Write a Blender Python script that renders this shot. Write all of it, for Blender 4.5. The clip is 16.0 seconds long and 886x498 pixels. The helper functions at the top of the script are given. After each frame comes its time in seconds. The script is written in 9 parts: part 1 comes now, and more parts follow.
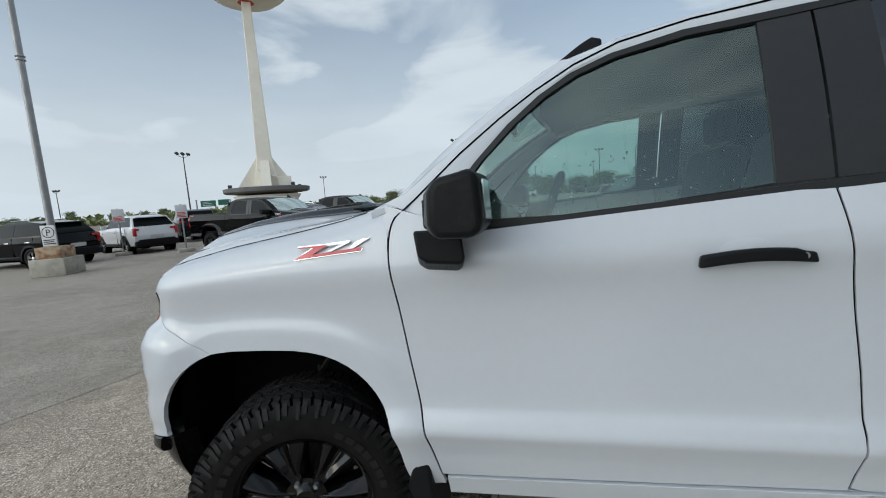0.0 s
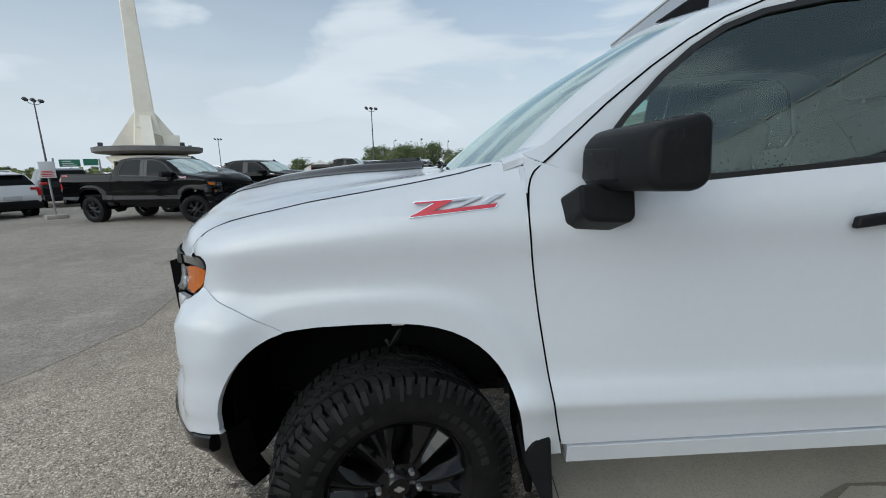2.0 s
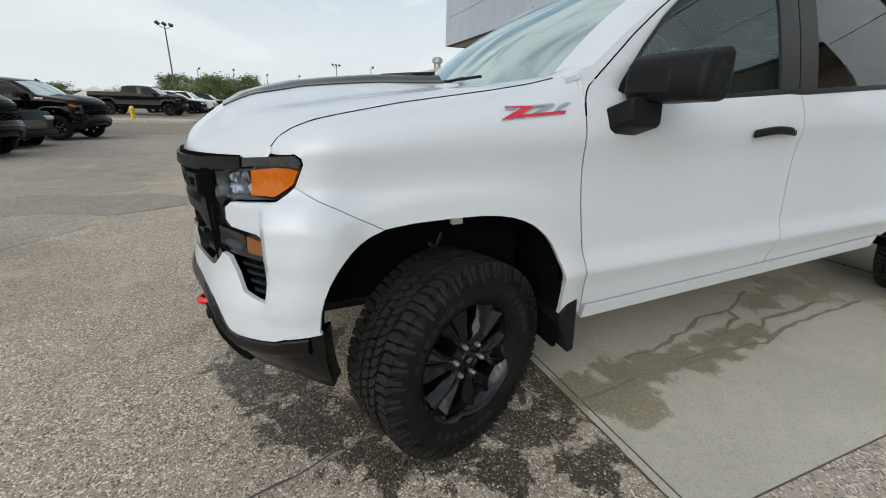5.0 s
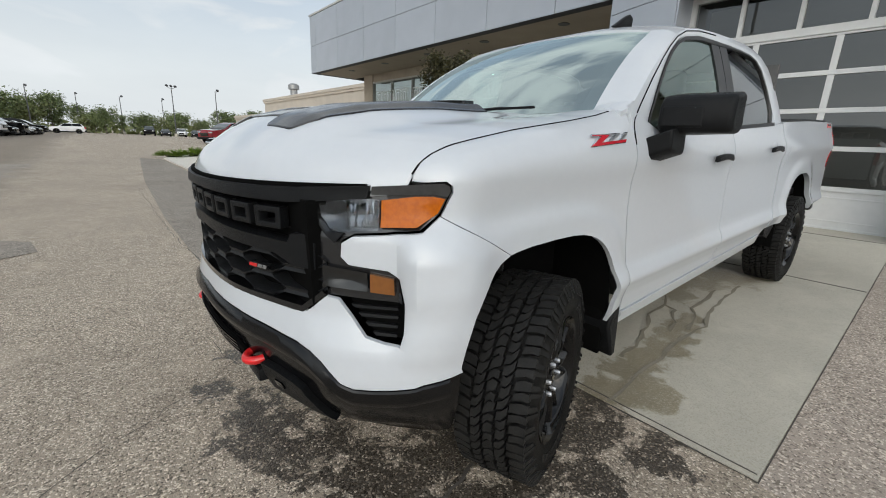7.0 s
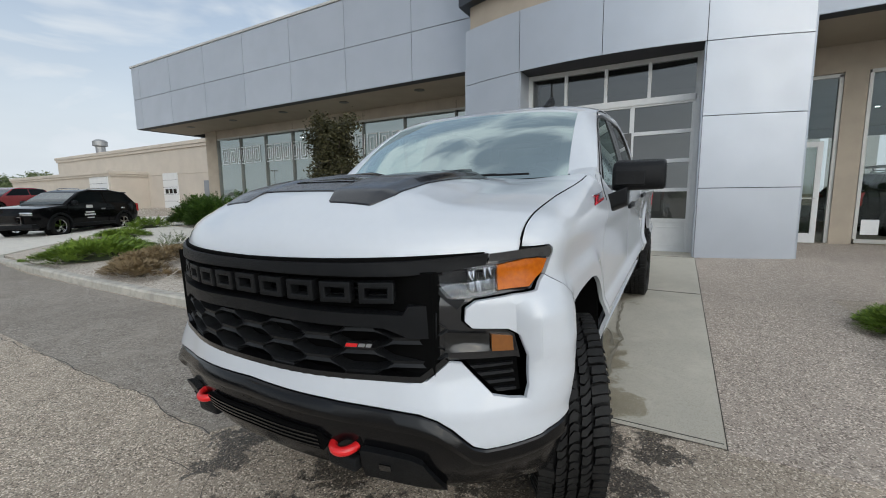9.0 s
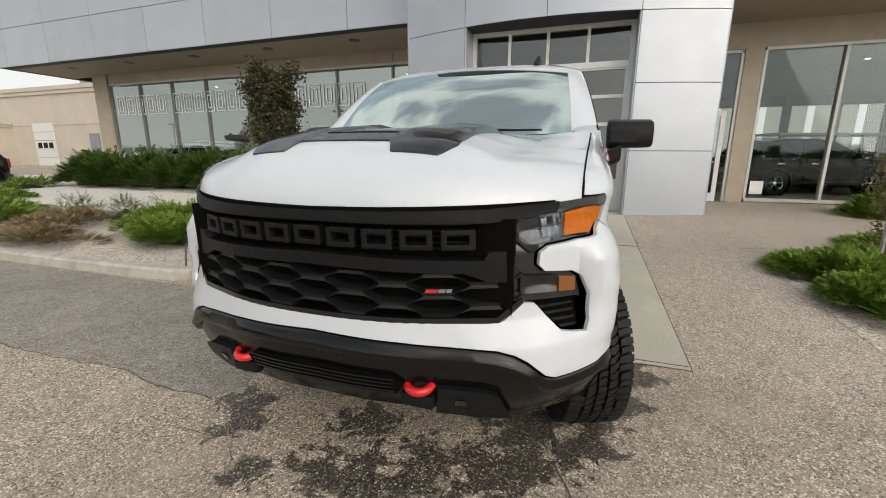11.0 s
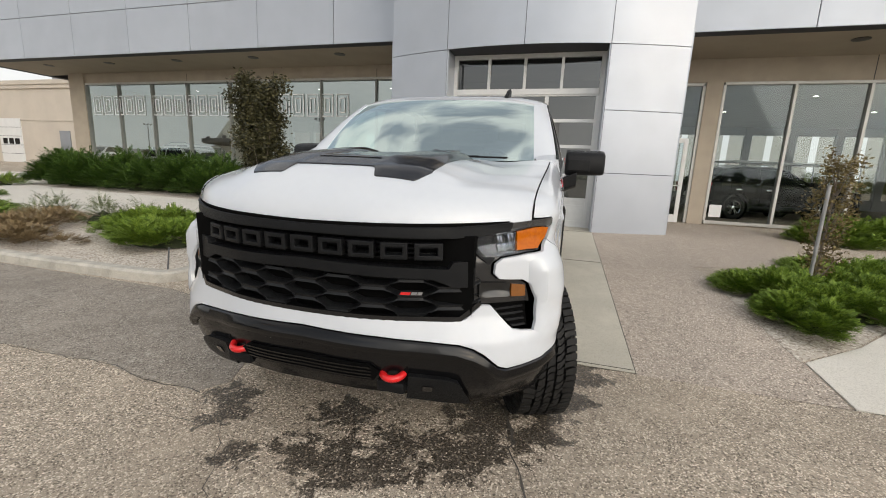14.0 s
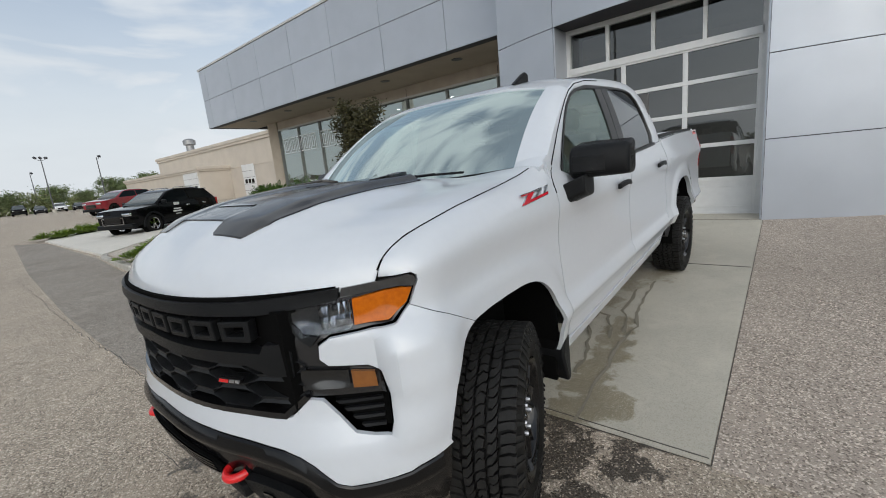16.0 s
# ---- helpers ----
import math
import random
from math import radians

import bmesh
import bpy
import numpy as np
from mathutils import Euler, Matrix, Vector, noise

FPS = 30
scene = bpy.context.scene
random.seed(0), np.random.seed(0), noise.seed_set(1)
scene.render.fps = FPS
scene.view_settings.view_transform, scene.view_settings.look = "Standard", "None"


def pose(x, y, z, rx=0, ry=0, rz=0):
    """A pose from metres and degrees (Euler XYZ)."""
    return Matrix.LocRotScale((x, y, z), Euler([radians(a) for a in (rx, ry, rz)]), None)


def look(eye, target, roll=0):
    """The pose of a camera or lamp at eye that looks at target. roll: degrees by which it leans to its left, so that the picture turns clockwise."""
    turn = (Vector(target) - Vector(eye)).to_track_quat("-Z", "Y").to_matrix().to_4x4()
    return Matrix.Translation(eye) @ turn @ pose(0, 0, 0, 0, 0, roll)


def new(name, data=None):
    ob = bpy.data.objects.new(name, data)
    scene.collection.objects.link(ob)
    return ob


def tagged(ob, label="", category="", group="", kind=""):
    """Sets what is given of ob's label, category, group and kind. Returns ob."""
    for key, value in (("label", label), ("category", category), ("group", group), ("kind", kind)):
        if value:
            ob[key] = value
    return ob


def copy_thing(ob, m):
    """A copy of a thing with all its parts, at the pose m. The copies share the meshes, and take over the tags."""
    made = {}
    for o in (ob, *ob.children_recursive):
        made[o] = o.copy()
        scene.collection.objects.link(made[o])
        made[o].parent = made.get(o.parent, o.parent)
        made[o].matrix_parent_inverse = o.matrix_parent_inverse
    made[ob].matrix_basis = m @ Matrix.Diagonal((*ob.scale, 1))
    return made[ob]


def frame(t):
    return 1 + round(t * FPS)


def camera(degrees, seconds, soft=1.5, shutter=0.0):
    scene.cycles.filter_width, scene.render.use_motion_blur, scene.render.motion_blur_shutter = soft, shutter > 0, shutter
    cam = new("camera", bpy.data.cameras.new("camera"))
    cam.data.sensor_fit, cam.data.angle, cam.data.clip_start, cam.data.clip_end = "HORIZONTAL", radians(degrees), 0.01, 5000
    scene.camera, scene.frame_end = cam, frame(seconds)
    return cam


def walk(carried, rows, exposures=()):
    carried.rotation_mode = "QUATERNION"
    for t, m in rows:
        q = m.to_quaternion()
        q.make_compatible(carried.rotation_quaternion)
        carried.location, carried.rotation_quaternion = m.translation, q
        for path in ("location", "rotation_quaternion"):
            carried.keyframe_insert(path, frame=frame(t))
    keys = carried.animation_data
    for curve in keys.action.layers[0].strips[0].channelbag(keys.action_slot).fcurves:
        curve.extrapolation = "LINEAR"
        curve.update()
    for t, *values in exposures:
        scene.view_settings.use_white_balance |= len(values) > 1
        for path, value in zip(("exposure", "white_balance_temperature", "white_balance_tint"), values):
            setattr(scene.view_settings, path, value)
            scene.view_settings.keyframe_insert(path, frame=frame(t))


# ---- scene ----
cam = camera(94.1, 16.0, soft=1.0)
PATH = [
    (0, (0.948, -2.212, 1.508), (0.442, -0.293, 1.264), -3.9),
    (0.5, (0.72, -2.131, 1.509), (0.158, -0.228, 1.259), -4.7),
    (1, (0.615, -2.115, 1.493), (0.241, -0.175, 1.185), -2.9),
    (1.5, (0.452, -2.197, 1.477), (0.324, -0.237, 1.103), -0.9),
    (2, (0.235, -2.171, 1.473), (0.157, -0.211, 1.082), -1.4),
    (2.5, (0.079, -2.096, 1.437), (0.043, -0.153, 0.965), -1.9),
    (3, (-0.01, -2.144, 1.412), (0.099, -0.234, 0.828), -1.2),
    (3.5, (-0.191, -2.282, 1.424), (0.095, -0.414, 0.77), -0.0),
    (5.8, (-0.867, -2.186, 1.328), (0.056, -0.511, 0.743), 2.7),
    (6, (-0.954, -2.144, 1.337), (0.036, -0.501, 0.771), 3.0),
    (6.5, (-1.145, -1.937, 1.314), (-0.026, -0.368, 0.779), 2.6),
    (7, (-1.314, -1.825, 1.322), (-0.063, -0.346, 0.826), 2.3),
    (7.5, (-1.538, -1.737, 1.348), (-0.055, -0.453, 0.961), 3.3),
    (8, (-1.703, -1.625, 1.35), (-0.046, -0.53, 1.113), 1.6),
    (8.5, (-1.837, -1.394, 1.395), (-0.126, -0.365, 1.272), -2.1),
    (9, (-1.899, -1.309, 1.374), (-0.175, -0.326, 1.124), -0.6),
    (9.2, (-1.923, -1.293, 1.368), (-0.146, -0.415, 1.097), 0.3),
    (11.3, (-2.166, -0.868, 1.339), (-0.306, -0.305, 0.868), 0.7),
    (11.5, (-2.164, -0.878, 1.341), (-0.283, -0.404, 0.855), 1.4),
    (12, (-2.278, -0.879, 1.351), (-0.368, -0.538, 0.863), 1.7),
    (12.5, (-2.396, -0.883, 1.375), (-0.474, -0.527, 0.95), 1.5),
    (13, (-2.431, -0.894, 1.385), (-0.517, -0.46, 1.0), 2.2),
    (13.5, (-2.448, -0.908, 1.385), (-0.552, -0.402, 1.0), 3.2),
    (14, (-2.415, -0.998, 1.396), (-0.527, -0.455, 1.021), 2.5),
    (14.5, (-2.265, -1.309, 1.395), (-0.414, -0.704, 0.942), 1.2),
    (15, (-1.994, -1.414, 1.441), (-0.237, -0.598, 0.941), -1.5),
    (15.5, (-1.716, -1.556, 1.497), (-0.071, -0.494, 1.092), -5.3),
    (16, (-1.425, -1.797, 1.512), (0.083, -0.54, 1.132), -5.6),
]
LIGHT = [(0, -0.08, 5700, 3), (2, -0.03, 5650, 3), (3, -0.06, 5700, 4), (3.5, 0.06, 5800, 4), (6, 0.17, 6100, 6), (7, 0.13, 6100, 6), (8, 0.05, 6000, 7), (8.5, -0.01, 5700, 6), (9, 0.05, 5850, 6), (11.5, 0.38, 6650, 8), (12.5, 0.40, 6600, 8), (14, 0.39, 6550, 9), (15, 0.33, 6450, 8), (15.5, 0.22, 6350, 8), (16, 0.06, 6000, 7)]
walk(cam, [(t, look(eye, target, roll)) for t, eye, target, roll in PATH], LIGHT)

# ---- light: a hazy sky with thin broken cloud, and a weak sun behind it ----
world = bpy.data.worlds.new("sky")
scene.world = world
world.use_nodes = True
wn, wl = world.node_tree.nodes, world.node_tree.links
sky = wn.new("ShaderNodeTexSky")
sky.sky_type = "NISHITA"
sky.sun_disc = False
sky.sun_elevation, sky.sun_rotation = radians(20), radians(222)
sky.dust_density, sky.air_density = 3.0, 1.0
place = wn.new("ShaderNodeTexCoord")
flat = wn.new("ShaderNodeMapping")
flat.inputs["Scale"].default_value = (1.0, 1.0, 3.2)
wl.new(place.outputs["Generated"], flat.inputs["Vector"])
clouds = wn.new("ShaderNodeTexNoise")
clouds.inputs["Scale"].default_value, clouds.inputs["Detail"].default_value, clouds.inputs["Roughness"].default_value = 2.0, 6.0, 0.48
clouds.inputs["Distortion"].default_value = 0.5
wl.new(flat.outputs[0], clouds.inputs["Vector"])
cover = wn.new("ShaderNodeMapRange")
cover.interpolation_type = "SMOOTHSTEP"
for key_, val_ in zip(("From Min", "From Max", "To Min", "To Max"), (0.43, 0.60, 0.34, 1.0)):
    cover.inputs[key_].default_value = val_
wl.new(clouds.outputs["Fac"], cover.inputs["Value"])
shade = wn.new("ShaderNodeTexNoise")
shade.inputs["Scale"].default_value, shade.inputs["Detail"].default_value = 3.7, 7.0
wl.new(flat.outputs[0], shade.inputs["Vector"])
tone = wn.new("ShaderNodeMix")
tone.data_type = "RGBA"
tone.inputs["A"].default_value, tone.inputs["B"].default_value = (5.5, 5.5, 5.55, 1), (7.0, 6.9, 6.75, 1)
wl.new(shade.outputs["Fac"], tone.inputs["Factor"])
veil = wn.new("ShaderNodeMix")
veil.data_type = "RGBA"
up = wn.new("ShaderNodeSeparateXYZ")
wl.new(place.outputs["Generated"], up.inputs[0])
haze = wn.new("ShaderNodeMapRange")
haze.interpolation_type = "SMOOTHSTEP"
for key_, val_ in zip(("From Min", "From Max", "To Min", "To Max"), (0.03, 0.46, 0.95, 0.36)):
    haze.inputs[key_].default_value = val_
wl.new(up.outputs["Z"], haze.inputs["Value"])
thick = wn.new("ShaderNodeMath")
thick.operation = "MAXIMUM"
wl.new(cover.outputs[0], thick.inputs[0])
wl.new(haze.outputs[0], thick.inputs[1])
wl.new(thick.outputs[0], veil.inputs["Factor"])
wl.new(sky.outputs[0], veil.inputs["A"])
wl.new(tone.outputs["Result"], veil.inputs["B"])
# the haze is brightest round the sun
SUN_WAY = Vector((-19, -21, 10.6)).normalized()
near_sun = wn.new("ShaderNodeVectorMath")
near_sun.operation = "DOT_PRODUCT"
near_sun.inputs[1].default_value = SUN_WAY
wl.new(place.outputs["Generated"], near_sun.inputs[0])
aureole = wn.new("ShaderNodeMapRange")
aureole.interpolation_type = "SMOOTHERSTEP"
for key_, val_ in zip(("From Min", "From Max", "To Min", "To Max"), (0.15, 1.0, 1.0, 1.75)):
    aureole.inputs[key_].default_value = val_
wl.new(near_sun.outputs["Value"], aureole.inputs["Value"])
glow = wn.new("ShaderNodeVectorMath")
glow.operation = "SCALE"
wl.new(veil.outputs["Result"], glow.inputs[0])
wl.new(aureole.outputs[0], glow.inputs["Scale"])
wl.new(glow.outputs[0], wn["Background"].inputs[0])
wn["Background"].inputs[1].default_value = 0.12
sun = new("sun", bpy.data.lights.new("sun", "SUN"))
sun.data.energy, sun.data.angle, sun.data.color = 0.9, radians(60), (1.0, 0.95, 0.88)
sun.matrix_basis = look(SUN_WAY * 30, (0, 0, 0))

# ---- helpers for things ----
def part(name, bm, material, parent=None, label="", smooth=0.0):
    """Links a bmesh as one mesh object, under a thing or a part if one is given. smooth: the angle under which edges are shaded round."""
    me = bpy.data.meshes.new(name)
    bmesh.ops.recalc_face_normals(bm, faces=bm.faces)
    bm.to_mesh(me)
    bm.free()
    for m in material if isinstance(material, (list, tuple)) else [material]:
        me.materials.append(m)
    if smooth:
        me.shade_smooth()
        me.set_sharp_from_angle(angle=radians(smooth))
    ob = new(name, me)
    if parent:
        ob.parent = parent
    if label:
        tagged(ob, label)
    return ob


def twin(name, ob, m, parent):
    """Another object on the same mesh, at the pose m under the parent."""
    o = new(name, ob.data)
    o.parent, o.matrix_basis = parent, m
    if "label" in ob:
        o["label"] = ob["label"]
    return o


def thing(name, label, category, m=None, group="", kind=""):
    ob = new(name)
    ob.empty_display_size = 0.2
    if m:
        ob.matrix_basis = m
    return tagged(ob, label, category, group, kind)


def box(bm, lo, hi, bevel=0.0, seg=2, m=None):
    made = bmesh.ops.create_cube(bm, size=1)["verts"]
    for v in made:
        v.co = Vector([(a + b) / 2 + (b - a) * c for a, b, c in zip(lo, hi, v.co)])
    if bevel:
        edges = {e for v in made for e in v.link_edges}
        res = bmesh.ops.bevel(bm, geom=list(edges), offset=bevel, segments=seg, profile=0.5, affect="EDGES")
        made = list({v for f in res["faces"] for v in f.verts} | {v for v in made if v.is_valid})
    if m:
        bmesh.ops.transform(bm, matrix=m, verts=[v for v in made if v.is_valid])
    return bm


def boxes(rows, bevel=0.0):
    bm = bmesh.new()
    for lo, hi in rows:
        box(bm, lo, hi, bevel)
    return bm


def revolve(bm, rows, n=32, axis="Y", m=None, closed=False, caps=True):
    """A turned form. rows: radius and place along the axis."""
    rings = []
    for r, w in rows:
        ring = []
        for i in range(n):
            a = 2 * math.pi * i / n
            c, s = r * math.cos(a), r * math.sin(a)
            co = Vector((c, w, s)) if axis == "Y" else Vector((c, s, w)) if axis == "Z" else Vector((w, c, s))
            ring.append(bm.verts.new(m @ co if m else co))
        rings.append(ring)
    pairs = list(zip(rings, rings[1:])) + ([(rings[-1], rings[0])] if closed else [])
    for a, b in pairs:
        for i in range(n):
            bm.faces.new((a[i], a[(i + 1) % n], b[(i + 1) % n], b[i]))
    if caps and not closed:
        for ring, r in ((rings[0], rows[0][0]), (rings[-1], rows[-1][0])):
            if r > 1e-4:
                bm.faces.new(ring)
    return bm


def tube(bm, points, radius, n=8, caps=True):
    """A round bar along points; radius may be a list."""
    points = [Vector(p) for p in points]
    rings = []
    side = None
    for i, p in enumerate(points):
        d = (points[min(i + 1, len(points) - 1)] - points[max(i - 1, 0)]).normalized()
        if side is None:
            side = d.orthogonal().normalized()
        side = (side - d * side.dot(d)).normalized()
        up = d.cross(side)
        r = radius[i] if isinstance(radius, (list, tuple)) else radius
        rings.append([bm.verts.new(p + (side * math.cos(2 * math.pi * k / n) + up * math.sin(2 * math.pi * k / n)) * r) for k in range(n)])
    for a, b in zip(rings, rings[1:]):
        for k in range(n):
            bm.faces.new((a[k], a[(k + 1) % n], b[(k + 1) % n], b[k]))
    if caps:
        bm.faces.new(rings[0])
        bm.faces.new(rings[-1])
    return bm


def prism(bm, outline, depth, at):
    """A plate: the outline's (a, b) pairs are laid into space by at(a, b, w), w from 0 to depth."""
    f = [bm.verts.new(at(a, b, 0)) for a, b in outline]
    g = [bm.verts.new(at(a, b, depth)) for a, b in outline]
    bm.faces.new(f)
    bm.faces.new(g[::-1])
    for i in range(len(f)):
        j = (i + 1) % len(f)
        bm.faces.new((f[i], g[i], g[j], f[j]))
    return bm


def sheet(bm, nu, nv, at, thick=None):
    """A grid of nu x nv cells, at(s, t) for s and t from 0 to 1; thick: the way to its other face."""
    grid = [[bm.verts.new(at(i / nu, j / nv)) for j in range(nv + 1)] for i in range(nu + 1)]
    for i in range(nu):
        for j in range(nv):
            bm.faces.new((grid[i][j], grid[i + 1][j], grid[i + 1][j + 1], grid[i][j + 1]))
    if thick:
        back = [[bm.verts.new(v.co + Vector(thick)) for v in row] for row in grid]
        for i in range(nu):
            for j in range(nv):
                bm.faces.new((back[i][j], back[i][j + 1], back[i + 1][j + 1], back[i + 1][j]))
        rim = [(i, 0) for i in range(nu)] + [(nu, j) for j in range(nv)] + [(i, nv) for i in range(nu, 0, -1)] + [(0, j) for j in range(nv, 0, -1)]
        for (a, b), (c, d) in zip(rim, rim[1:] + rim[:1]):
            bm.faces.new((grid[a][b], grid[c][d], back[c][d], back[a][b]))
    return bm


# ---- materials ----
def material(name, colour, rough=0.5, metal=0.0, vary=0.0, scale=8.0, fine=0.0, fine_scale=200.0, bump=0.0, bump_scale=300.0,
             coat=0.0, coat_rough=0.03, dark=None, alpha=1.0, transmission=0.0, ior=1.45, rough_vary=0.0, pieces=0.0, spec=0.5):
    """A surface with variation at two scales; vary and fine are shares of its colour; dark is the colour that the variation tends to."""
    m = bpy.data.materials.new(name)
    m.use_nodes = True
    n, l = m.node_tree.nodes, m.node_tree.links
    b = n["Principled BSDF"]
    b.inputs["Base Color"].default_value = (*colour, 1)
    b.inputs["Roughness"].default_value, b.inputs["Metallic"].default_value = rough, metal
    b.inputs["Coat Weight"].default_value, b.inputs["Coat Roughness"].default_value = coat, coat_rough
    b.inputs["Transmission Weight"].default_value, b.inputs["IOR"].default_value = transmission, ior
    b.inputs["Specular IOR Level"].default_value = spec
    where = n.new("ShaderNodeTexCoord").outputs["Object"]

    def noise_at(s, detail=4.0):
        t = n.new("ShaderNodeTexNoise")
        t.inputs["Scale"].default_value, t.inputs["Detail"].default_value = s, detail
        l.new(where, t.inputs["Vector"])
        return t.outputs["Fac"]

    colour_out = None
    if vary or fine or pieces:
        dark = dark or tuple(c * 0.5 for c in colour)
        mix = n.new("ShaderNodeMix")
        mix.data_type = "RGBA"
        mix.inputs["A"].default_value, mix.inputs["B"].default_value = (*colour, 1), (*dark, 1)
        total = None
        for fac, s, d in ((vary, scale, 5.0), (fine, fine_scale, 2.0)):
            if fac:
                r = n.new("ShaderNodeMapRange")
                r.inputs["From Min"].default_value, r.inputs["From Max"].default_value = 0.38, 0.66
                r.inputs["To Max"].default_value = fac
                l.new(noise_at(s, d), r.inputs["Value"])
                if total:
                    a = n.new("ShaderNodeMath")
                    a.operation = "ADD"
                    l.new(total, a.inputs[0]), l.new(r.outputs[0], a.inputs[1])
                    total = a.outputs[0]
                else:
                    total = r.outputs[0]
        if pieces:
            info = n.new("ShaderNodeObjectInfo")
            a = n.new("ShaderNodeMath")
            a.operation, a.inputs[1].default_value = "MULTIPLY_ADD", pieces
            l.new(info.outputs["Random"], a.inputs[0])
            if total:
                l.new(total, a.inputs[2])
            else:
                a.inputs[2].default_value = 0
            total = a.outputs[0]
        l.new(total, mix.inputs["Factor"])
        colour_out = mix.outputs["Result"]
        l.new(colour_out, b.inputs["Base Color"])
    if rough_vary:
        r = n.new("ShaderNodeMapRange")
        r.inputs["From Min"].default_value, r.inputs["From Max"].default_value = 0.35, 0.65
        r.inputs["To Min"].default_value, r.inputs["To Max"].default_value = max(rough - rough_vary, 0.02), min(rough + rough_vary, 1)
        l.new(noise_at(scale * 1.7), r.inputs["Value"])
        l.new(r.outputs[0], b.inputs["Roughness"])
    if bump:
        k = n.new("ShaderNodeBump")
        k.inputs["Strength"].default_value, k.inputs["Distance"].default_value = min(bump, 1.0), 0.004
        l.new(noise_at(bump_scale, 3.0), k.inputs["Height"])
        l.new(k.outputs[0], b.inputs["Normal"])
    return m


def glass(name, tint, see, rough=0.0, ior=1.7, shine=(0.95, 0.97, 0.97)):
    """A thin tinted pane: it mirrors by Fresnel and lets the rest through tinted."""
    m = bpy.data.materials.new(name)
    m.use_nodes = True
    n, l = m.node_tree.nodes, m.node_tree.links
    n.remove(n["Principled BSDF"])
    tr, gl, mix, edge = n.new("ShaderNodeBsdfTransparent"), n.new("ShaderNodeBsdfGlossy"), n.new("ShaderNodeMixShader"), n.new("ShaderNodeLayerWeight")
    tr.inputs[0].default_value = (*[c * see for c in tint], 1)
    gl.inputs["Roughness"].default_value = rough
    gl.inputs["Color"].default_value = (*shine, 1)
    edge.inputs["Blend"].default_value = 0.5
    steep, share = n.new("ShaderNodeMath"), n.new("ShaderNodeMath")
    straight = ((ior - 1) / (ior + 1)) ** 2
    steep.operation, steep.inputs[1].default_value = "POWER", 5.0
    share.operation, share.inputs[1].default_value, share.inputs[2].default_value = "MULTIPLY_ADD", 1 - straight, straight
    l.new(edge.outputs["Facing"], steep.inputs[0]), l.new(steep.outputs[0], share.inputs[0])
    l.new(share.outputs[0], mix.inputs[0]), l.new(tr.outputs[0], mix.inputs[1]), l.new(gl.outputs[0], mix.inputs[2])
    l.new(mix.outputs[0], n["Material Output"].inputs[0])
    return m


PAINT_WHITE = material("white car paint", (0.535, 0.558, 0.592), 0.5, coat=1.0, coat_rough=0.04, vary=0.03, scale=30)
PLASTIC = material("black grained plastic", (0.0085, 0.0090, 0.0098), 0.38, vary=0.3, scale=20, bump=0.25, bump_scale=900, dark=(0.015, 0.015, 0.016), spec=0.14)
MESH_GREY = material("grille mesh plastic", (0.012, 0.0127, 0.0137), 0.42, vary=0.3, scale=20, bump=0.2, bump_scale=900, dark=(0.012, 0.012, 0.013), spec=0.24)
GLOSS = material("gloss black", (0.005, 0.005, 0.0055), 0.08, coat=0.6, vary=0.3, scale=12, rough_vary=0.04)
SATIN = material("satin black bumper", (0.004, 0.004, 0.0045), 0.16, vary=0.3, scale=10, rough_vary=0.05, bump=0.03, spec=0.4)
TREAD = material("worn tread rubber", (0.020, 0.0196, 0.019), 0.6, vary=0.5, scale=22, fine=0.3, dark=(0.006, 0.006, 0.006), bump=0.2, spec=0.22)
RUBBER = material("tyre rubber", (0.0055, 0.0055, 0.0055), 0.55, vary=0.5, scale=14, fine=0.3, dark=(0.016, 0.0155, 0.0145), bump=0.2, spec=0.13)
LINER = material("wheel well felt", (0.004, 0.004, 0.004), 0.95, vary=0.4, scale=20, spec=0.05)
STEEL = material("underbody steel", (0.05, 0.048, 0.045), 0.6, metal=0.6, vary=0.5, scale=15)
CHROME = material("chrome", (0.75, 0.76, 0.78), 0.12, metal=1.0, rough_vary=0.04)
BADGE = material("dull badge silver", (0.42, 0.43, 0.45), 0.3, metal=0.8, vary=0.2, scale=40)
WATER = material("clear water drop", (1.0, 1.0, 1.0), 0.02, transmission=1.0, ior=1.33)
SMOKED = material("smoked grey lamp lens", (0.055, 0.056, 0.058), 0.12, metal=0.4, coat=0.8, vary=0.4, scale=60)
FACET = material("dull faceted reflector", (0.30, 0.305, 0.31), 0.14, metal=1.0, rough_vary=0.08, scale=40)
SILVER = material("lamp reflector", (0.62, 0.63, 0.64), 0.10, metal=1.0, rough_vary=0.08, scale=40)
LAMP_GREY = material("smoked lamp housing", (0.014, 0.014, 0.015), 0.25, coat=0.5, vary=0.3, scale=40)
AMBER = material("amber lamp lens", (0.44, 0.108, 0.002), 0.14, coat=0.1, vary=0.45, scale=70, dark=(0.28, 0.055, 0.002), spec=0.2)
AMBER_DIM = material("smoked amber lens", (0.20, 0.072, 0.012), 0.2, coat=0.8, vary=0.3, scale=60)
RED = material("red powder coat", (0.62, 0.012, 0.014), 0.3, coat=0.4, vary=0.2, scale=30)
CRIMSON = material("crimson badge enamel", (0.50, 0.012, 0.026), 0.25, coat=0.6, vary=0.25, scale=30)
RED_LAMP = material("red lamp lens", (0.45, 0.012, 0.012), 0.15, coat=0.8, vary=0.3, scale=30)
CABIN = material("grey cabin trim", (0.10, 0.098, 0.095), 0.75, vary=0.3, scale=20, bump=0.15)
